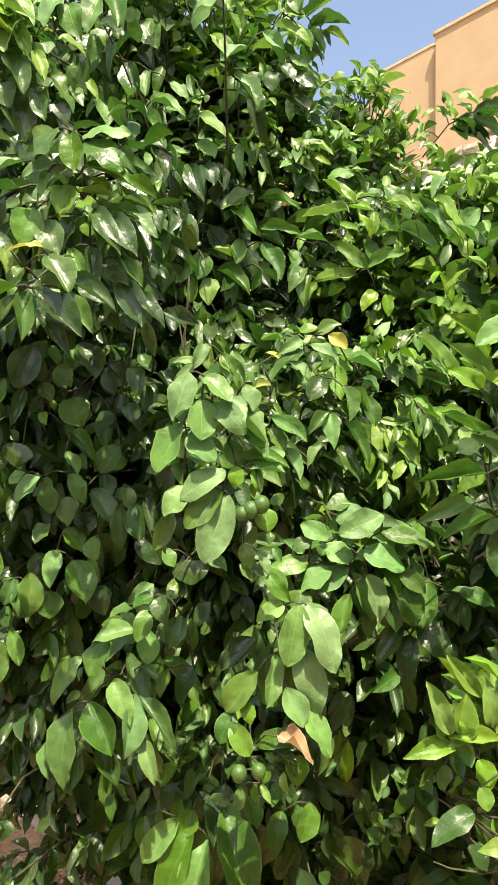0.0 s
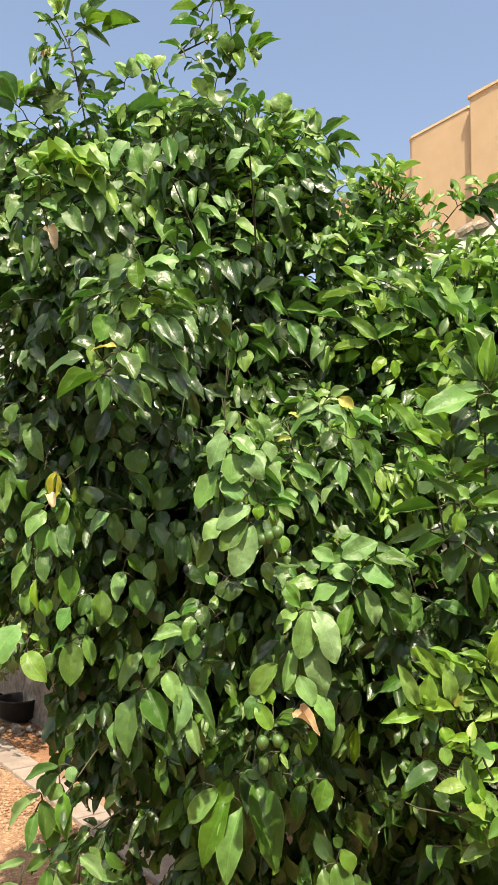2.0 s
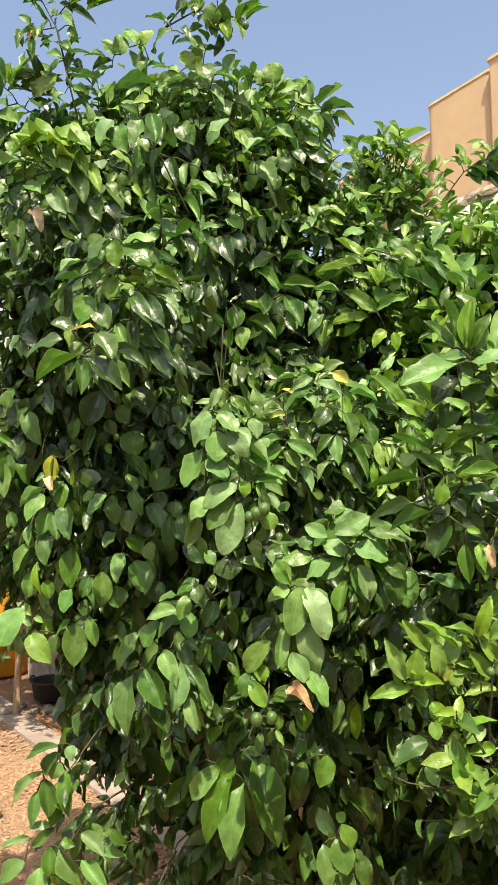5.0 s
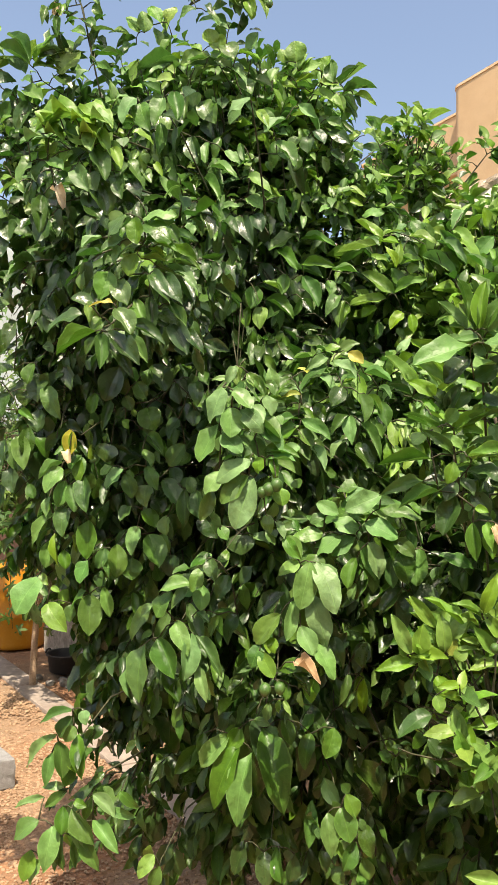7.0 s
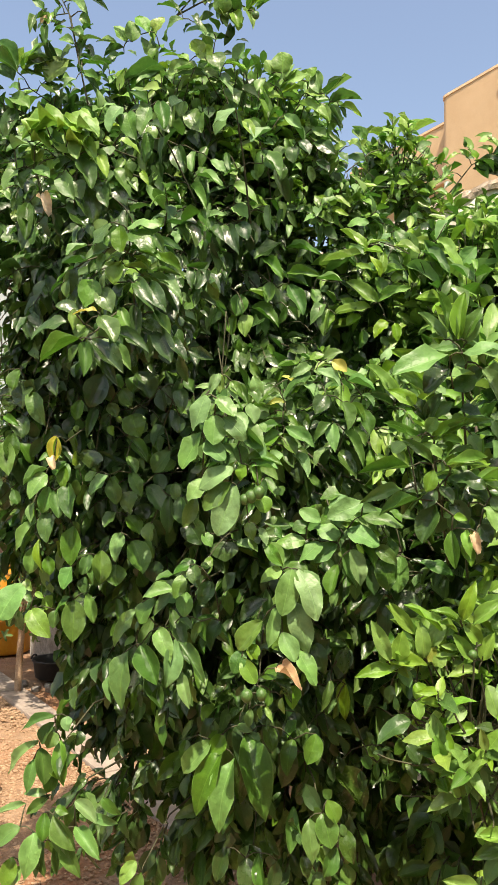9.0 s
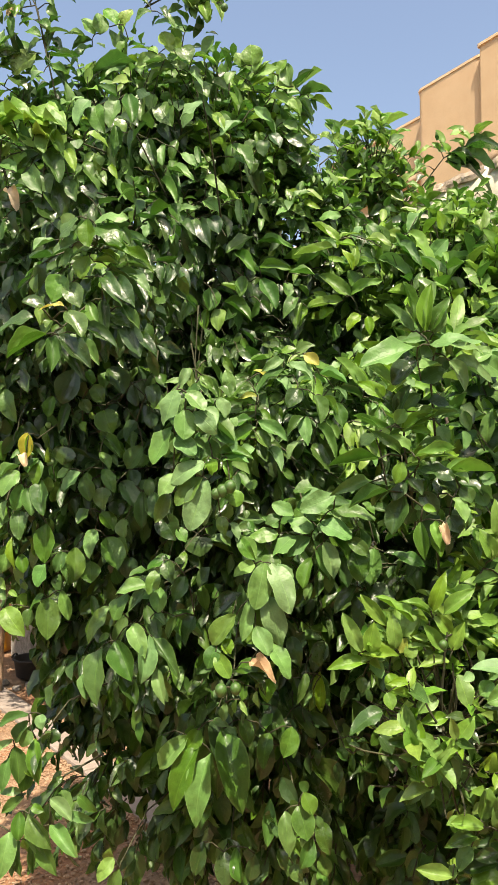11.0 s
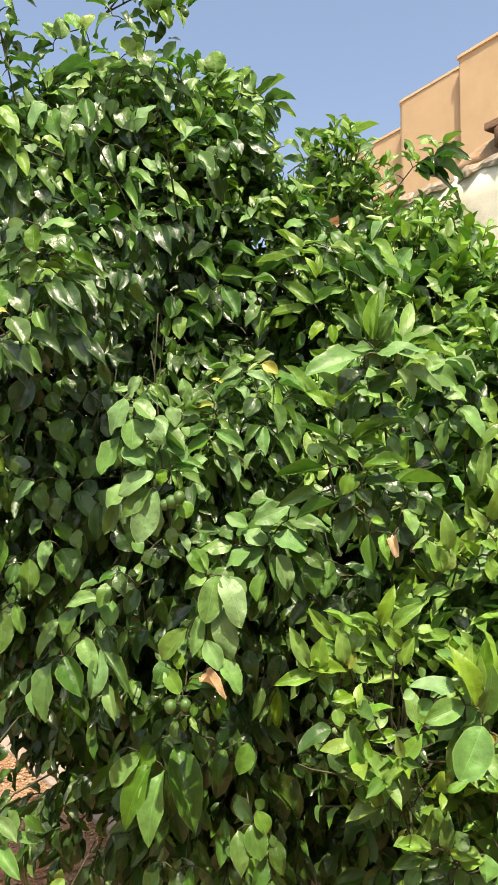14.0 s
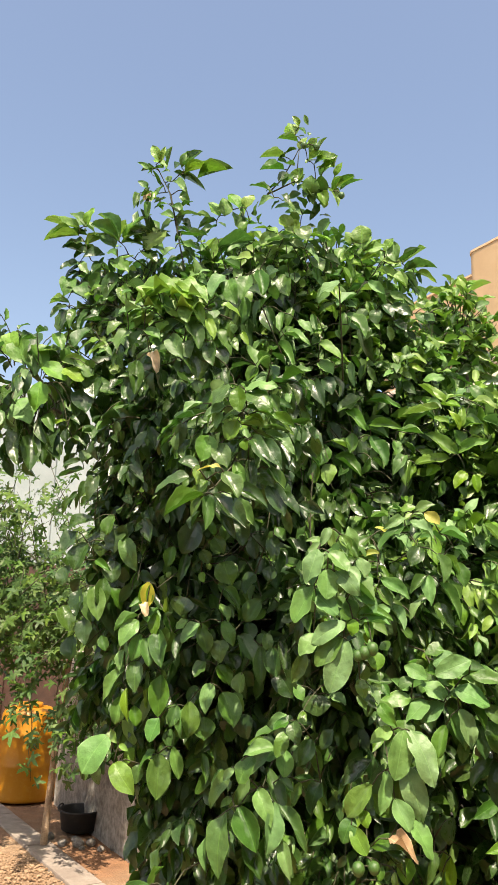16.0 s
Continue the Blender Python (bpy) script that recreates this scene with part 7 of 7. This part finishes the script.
b.leaves("young",
         (0.394, 2.614, 2.914, -0.008, 0.001, 0.084, 0.054),
         (0.378, 2.630, 2.913, -0.072, -0.015, 0.039, 0.055),
         (0.359, 2.608, 2.913, -0.098, 0.010, 0.029, 0.022),
         (0.408, 2.616, 2.914, 0.102, 0.012, 0.056, 0.044),
         (0.422, 2.630, 2.902, 0.048, 0.001, -0.030, 0.050),
         (0.270, 2.618, 2.846, -0.053, 0.005, 0.059, 0.054),
         (0.386, 2.628, 2.764, -0.009, -0.017, -0.052, 0.063))
b.leaves("mid",
         (0.436, 2.613, 2.865, 0.054, -0.005, -0.042, 0.044),
         (0.337, 2.620, 2.856, -0.089, -0.009, 0.018, 0.054),
         (0.360, 2.624, 2.833, -0.063, -0.017, -0.050, 0.064),
         (0.242, 2.034, 2.559, -0.065, -0.015, 0.015, 0.043),
         (0.224, 2.008, 2.595, -0.050, -0.006, 0.024, 0.031))
b.done()
b = branch(lemon, spiky=True)
b.leaves("mid",
         (0.399, 2.547, 2.674, -0.064, 0.007, -0.017, 0.052),
         (0.454, 2.572, 2.760, 0.062, -0.023, -0.053, 0.029),
         (0.335, 2.562, 2.627, -0.027, -0.024, -0.080, 0.061),
         (0.313, 2.546, 2.715, -0.087, -0.032, -0.035, 0.061),
         (0.442, 2.548, 2.683, 0.053, 0.000, -0.036, 0.042))
b.leaves("young",
         (0.410, 2.559, 2.689, 0.058, -0.007, -0.050, 0.061),
         (0.485, 2.555, 2.662, 0.046, -0.006, 0.044, 0.033),
         (0.431, 2.551, 2.786, -0.043, -0.004, 0.023, 0.048),
         (0.463, 2.548, 2.861, 0.052, -0.012, 0.003, 0.024),
         (0.357, 2.561, 2.760, 0.064, -0.011, -0.008, 0.057),
         (0.389, 2.559, 2.843, -0.044, -0.016, 0.022, 0.048),
         (0.411, 2.561, 2.825, 0.036, -0.002, 0.038, 0.048))
b.done()
b = branch(lemon)
b.leaves("dark",
         (-0.424, 1.302, 2.227, 0.023, -0.001, -0.090, 0.058),
         (-0.445, 1.305, 2.195, 0.020, -0.013, -0.073, 0.043),
         (-0.585, 1.290, 2.154, 0.049, -0.013, -0.033, 0.035),
         (-0.568, 1.297, 2.183, 0.015, -0.013, -0.086, 0.041),
         (-0.548, 1.303, 2.130, -0.021, -0.012, -0.058, 0.035))
b.leaves("mid",
         (-0.370, 1.306, 2.233, -0.012, 0.000, -0.067, 0.040))
b.done()
b = branch(lemon, spiky=True)
b.leaves("mid",
         (-0.910, 1.641, 2.590, -0.015, -0.018, -0.065, 0.053),
         (-0.879, 1.638, 2.567, 0.025, -0.006, -0.051, 0.052),
         (-0.914, 1.642, 2.506, -0.052, -0.016, 0.005, 0.022),
         (-0.917, 1.631, 2.491, -0.046, 0.003, -0.033, 0.022),
         (-0.881, 1.634, 2.481, -0.011, -0.020, -0.068, 0.029),
         (-0.851, 1.652, 2.487, -0.019, -0.011, -0.077, 0.033),
         (-0.835, 1.625, 2.540, 0.021, -0.012, 0.048, 0.037),
         (-0.743, 1.647, 2.563, 0.024, -0.004, -0.078, 0.040))
b.leaves("dark",
         (-0.915, 1.648, 2.489, -0.018, -0.012, -0.078, 0.030),
         (-0.799, 1.647, 2.566, -0.004, -0.002, -0.075, 0.052),
         (-0.809, 1.639, 2.638, -0.031, -0.008, -0.039, 0.045))
b.leaves("young",
         (-0.826, 1.655, 2.506, 0.023, -0.007, -0.023, 0.030))
b.done()
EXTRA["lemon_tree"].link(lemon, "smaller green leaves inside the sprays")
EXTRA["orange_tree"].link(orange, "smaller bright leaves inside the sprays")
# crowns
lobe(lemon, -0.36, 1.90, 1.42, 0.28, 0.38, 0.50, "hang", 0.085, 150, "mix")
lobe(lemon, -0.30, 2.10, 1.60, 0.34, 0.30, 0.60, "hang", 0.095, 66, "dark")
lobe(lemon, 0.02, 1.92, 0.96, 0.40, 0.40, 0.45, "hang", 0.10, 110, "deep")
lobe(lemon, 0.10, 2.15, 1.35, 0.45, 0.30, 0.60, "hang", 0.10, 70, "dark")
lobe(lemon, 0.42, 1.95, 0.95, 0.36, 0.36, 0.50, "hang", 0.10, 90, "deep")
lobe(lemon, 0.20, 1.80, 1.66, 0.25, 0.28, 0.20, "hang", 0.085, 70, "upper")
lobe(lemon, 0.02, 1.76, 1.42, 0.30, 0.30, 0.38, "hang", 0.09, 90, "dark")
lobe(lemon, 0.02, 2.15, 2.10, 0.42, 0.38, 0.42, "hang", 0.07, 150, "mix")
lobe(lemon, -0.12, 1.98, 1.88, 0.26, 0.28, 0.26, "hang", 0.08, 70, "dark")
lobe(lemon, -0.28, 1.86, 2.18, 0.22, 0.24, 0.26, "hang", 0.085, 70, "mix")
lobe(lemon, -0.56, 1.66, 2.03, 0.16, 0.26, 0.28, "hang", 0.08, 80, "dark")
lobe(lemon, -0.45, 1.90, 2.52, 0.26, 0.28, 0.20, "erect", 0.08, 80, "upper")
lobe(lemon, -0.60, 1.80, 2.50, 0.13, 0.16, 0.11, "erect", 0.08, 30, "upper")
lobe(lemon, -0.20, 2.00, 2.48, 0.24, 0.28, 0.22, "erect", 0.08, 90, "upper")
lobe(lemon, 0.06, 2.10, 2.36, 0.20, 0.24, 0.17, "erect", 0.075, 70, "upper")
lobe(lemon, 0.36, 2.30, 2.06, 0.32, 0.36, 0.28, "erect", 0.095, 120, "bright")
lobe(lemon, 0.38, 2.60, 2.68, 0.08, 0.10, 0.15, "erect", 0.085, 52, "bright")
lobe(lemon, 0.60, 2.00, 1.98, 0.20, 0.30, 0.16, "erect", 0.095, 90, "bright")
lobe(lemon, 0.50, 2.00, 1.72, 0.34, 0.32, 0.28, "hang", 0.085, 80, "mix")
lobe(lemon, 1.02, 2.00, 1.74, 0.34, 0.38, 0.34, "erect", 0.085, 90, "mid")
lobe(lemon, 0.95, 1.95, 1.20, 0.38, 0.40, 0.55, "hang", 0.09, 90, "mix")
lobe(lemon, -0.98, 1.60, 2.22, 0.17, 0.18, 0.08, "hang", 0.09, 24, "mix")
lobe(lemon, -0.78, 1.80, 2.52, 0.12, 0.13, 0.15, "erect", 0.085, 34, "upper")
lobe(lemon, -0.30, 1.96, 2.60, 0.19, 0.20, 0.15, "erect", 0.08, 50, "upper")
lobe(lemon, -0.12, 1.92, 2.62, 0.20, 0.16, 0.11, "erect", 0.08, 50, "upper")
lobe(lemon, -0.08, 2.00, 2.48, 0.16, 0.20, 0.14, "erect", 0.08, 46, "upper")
# dark tone paints in the shade low on the left side
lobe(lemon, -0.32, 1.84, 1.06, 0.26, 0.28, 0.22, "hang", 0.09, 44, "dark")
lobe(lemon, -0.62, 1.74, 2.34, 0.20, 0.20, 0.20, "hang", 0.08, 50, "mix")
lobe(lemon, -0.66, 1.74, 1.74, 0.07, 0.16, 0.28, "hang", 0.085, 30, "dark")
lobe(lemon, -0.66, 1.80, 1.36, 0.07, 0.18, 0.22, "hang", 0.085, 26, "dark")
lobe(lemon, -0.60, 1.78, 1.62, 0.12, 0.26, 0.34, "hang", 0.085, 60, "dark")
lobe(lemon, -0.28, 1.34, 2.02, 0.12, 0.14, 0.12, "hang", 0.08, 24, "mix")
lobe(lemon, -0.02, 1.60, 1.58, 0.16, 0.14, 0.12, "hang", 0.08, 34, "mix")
# these low left lobes are coloured dark for the shade there
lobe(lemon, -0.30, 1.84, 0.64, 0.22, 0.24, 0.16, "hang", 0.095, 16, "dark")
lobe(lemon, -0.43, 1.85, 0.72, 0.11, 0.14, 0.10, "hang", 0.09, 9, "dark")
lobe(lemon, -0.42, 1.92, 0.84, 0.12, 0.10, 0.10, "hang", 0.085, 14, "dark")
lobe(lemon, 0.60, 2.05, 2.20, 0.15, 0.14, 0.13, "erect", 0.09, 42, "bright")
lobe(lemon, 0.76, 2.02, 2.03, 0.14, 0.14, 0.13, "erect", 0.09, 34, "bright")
# also dark in colour to stand in for low left shade
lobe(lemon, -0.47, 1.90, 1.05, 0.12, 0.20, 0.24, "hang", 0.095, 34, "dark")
# two unseen lobes added at the back to cast shade on the ground
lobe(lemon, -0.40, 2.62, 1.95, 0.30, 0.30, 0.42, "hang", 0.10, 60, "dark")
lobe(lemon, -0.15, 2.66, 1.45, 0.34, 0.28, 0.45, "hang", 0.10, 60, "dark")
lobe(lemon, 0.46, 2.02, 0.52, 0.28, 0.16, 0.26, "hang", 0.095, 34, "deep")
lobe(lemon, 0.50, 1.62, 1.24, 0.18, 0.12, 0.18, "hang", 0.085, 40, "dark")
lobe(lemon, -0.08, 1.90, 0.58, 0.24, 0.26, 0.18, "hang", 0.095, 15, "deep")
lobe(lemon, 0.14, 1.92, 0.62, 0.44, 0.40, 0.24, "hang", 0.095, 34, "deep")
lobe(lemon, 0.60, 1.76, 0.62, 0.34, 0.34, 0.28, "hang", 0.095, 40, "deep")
lobe(orange, 0.42, 1.04, 1.06, 0.09, 0.06, 0.11, "erect", 0.065, 26, "bright")
lobe(orange, 0.60, 1.34, 1.56, 0.12, 0.14, 0.20, "erect", 0.09, 32, "mid")
lobe(orange, 0.43, 1.10, 1.11, 0.06, 0.07, 0.08, "erect", 0.06, 26, "bright")
lobe(orange, 0.64, 1.10, 0.92, 0.13, 0.12, 0.16, "erect", 0.07, 40, "bright")
lobe(orange, 0.51, 1.14, 1.10, 0.12, 0.12, 0.15, "erect", 0.07, 64, "bright")
lobe(orange, 0.70, 1.22, 1.26, 0.16, 0.18, 0.22, "erect", 0.08, 50, "bright")
lobe(orange, 0.78, 1.20, 0.82, 0.18, 0.22, 0.26, "erect", 0.08, 40, "mid")
lobe(orange, 0.80, 1.30, 1.65, 0.20, 0.22, 0.24, "erect", 0.085, 40, "bright")


def bare_stems():
    """Thin bare stems that hang inside the curtain of leaves."""
    bm = bmesh.new()
    for k in range(18):
        p = Vector((RNG.uniform(-0.70, -0.05), RNG.uniform(1.60, 1.85), RNG.uniform(1.5, 2.15)))
        pts, drift = [p.copy()], RNG.uniform(-0.02, 0.02)
        for i in range(8):
            p = p + Vector((drift + RNG.uniform(-0.012, 0.012), RNG.uniform(-0.012, 0.012), -RNG.uniform(0.05, 0.09)))
            pts.append(p.copy())
        tube(bm, pts, [0.0019 - 0.0001 * i for i in range(9)], 5)
    tagged(part("stem_mass", bm, TWIG, lemon, "thin bare hanging stems", smooth=True), kind="stuff")


bare_stems()


# ---- climbing vine on the stake ----
def lobed_leaf():
    """Template of a deeply five-lobed leaf, two triangles a lobe side, as quads of a fan."""
    verts, uvs, faces = [(0, 0, 0)], [(0.5, 0.0)], []
    lobes = [(-2.1, 0.62), (-1.05, 0.85), (0.0, 1.0), (1.05, 0.85), (2.1, 0.62)]
    for a, r in lobes:
        for da, k, lift in ((-0.52, 0.36, 0.03), (-0.20, 0.80, 0.06), (0.0, 1.0, -0.08), (0.20, 0.80, 0.06)):
            verts.append((0.55 * r * k * math.sin(a + da), 0.35 + 0.6 * r * k * math.cos(a + da), lift))
            uvs.append((0.5 + 0.5 * math.sin(a + da) * k, 0.35 + 0.6 * k * math.cos(a + da)))
    for i in range(5):
        b = 1 + 4 * i
        nxt = b + 4 if i < 4 else 1
        centre = 0
        faces += [(b, b + 1, b + 2, b + 3), (centre, b, b + 3, nxt)] if i < 4 else [(b, b + 1, b + 2, b + 3)]
    verts[0] = (0, 0.28, 0.0)
    return np.array(verts), np.array(faces), np.array(uvs), np.zeros((len(verts), 2))


SHAPES.append(lobed_leaf())
VINE_SHAPE = len(SHAPES) - 1
vine = thing("vine", pose(-2.2, 4.86, 0), "climbing vine with lobed leaves tangled over a stake", "vine")


def vine_stems():
    fol = Foliage()
    RNG.seed(29)
    for k in range(165):
        start = Vector((RNG.uniform(-1.0, 1.0), RNG.uniform(-0.6, 0.2), RNG.uniform(1.28, 1.98)))
        if start.x > 0.2 and k % 2:
            start.z -= 0.35
        heading, p, pts = (rand_dir() + Vector((0, 0, 0.15))).normalized(), start.copy(), [start.copy()]
        drop = -0.16 if k % 3 else -0.30
        for i in range(9):
            heading = (heading + rand_dir() * 0.35 + Vector((0, 0, drop * i / 5))).normalized()
            p = p + heading * 0.075
            pts.append(p.copy())
        tube(fol.twigs, pts, [0.005 - 0.0004 * i for i in range(10)], 5)
        for i in range(1, 10):
            for _ in range(2):
                along = (heading * 0.2 + rand_dir() * 0.8 + Vector((0, -0.25, -0.35))).normalized()
                size = RNG.uniform(0.08, 0.14)
                fol.add("vine", VINE_SHAPE, leaf_frame(pts[i] + rand_dir() * 0.03, along, Vector((0, -0.7, 0.8)) + rand_dir() * 0.5, size, size))
    for k in range(5):  # strands that hang down over the barrel and the stake
        p = Vector((RNG.uniform(0.05, 0.4), RNG.uniform(-0.62, -0.45), RNG.uniform(1.1, 1.25)))
        pts = [p.copy()]
        for i in range(8):
            p = p + Vector((RNG.uniform(-0.025, 0.025), RNG.uniform(-0.01, 0.01), -RNG.uniform(0.05, 0.09)))
            pts.append(p.copy())
        tube(fol.twigs, pts, [0.004 - 0.0003 * i for i in range(9)], 5)
        for i in range(1, 9):
            size = RNG.uniform(0.08, 0.14)
            fol.add("vine", VINE_SHAPE, leaf_frame(pts[i], rand_dir() * 0.7 + Vector((0, -0.3, -0.6)), Vector((0, -0.8, 0.6)) + rand_dir() * 0.4, size, size))
    for k in range(38):  # loose shoots reaching up in front of the white wall
        start = Vector((RNG.uniform(-0.9, 0.6), RNG.uniform(-0.4, 0.2), RNG.uniform(1.65, 2.30)))
        p, pts, heading = start.copy(), [start.copy()], (Vector((0, 0, 1)) + rand_dir() * 0.6).normalized()
        for i in range(7):
            heading = (heading + rand_dir() * 0.3).normalized()
            p = p + heading * 0.07
            pts.append(p.copy())
        tube(fol.twigs, pts, [0.004 - 0.0004 * i for i in range(8)], 5)
        for i in range(1, 8):
            size = RNG.uniform(0.08, 0.13)
            fol.add("vine", VINE_SHAPE, leaf_frame(pts[i], rand_dir() + Vector((0, 0, -0.3)), Vector((0, -0.6, 0.8)) + rand_dir() * 0.6, size, size))
    fol.link(vine, "tangled lobed green vine leaves")


vine_stems()
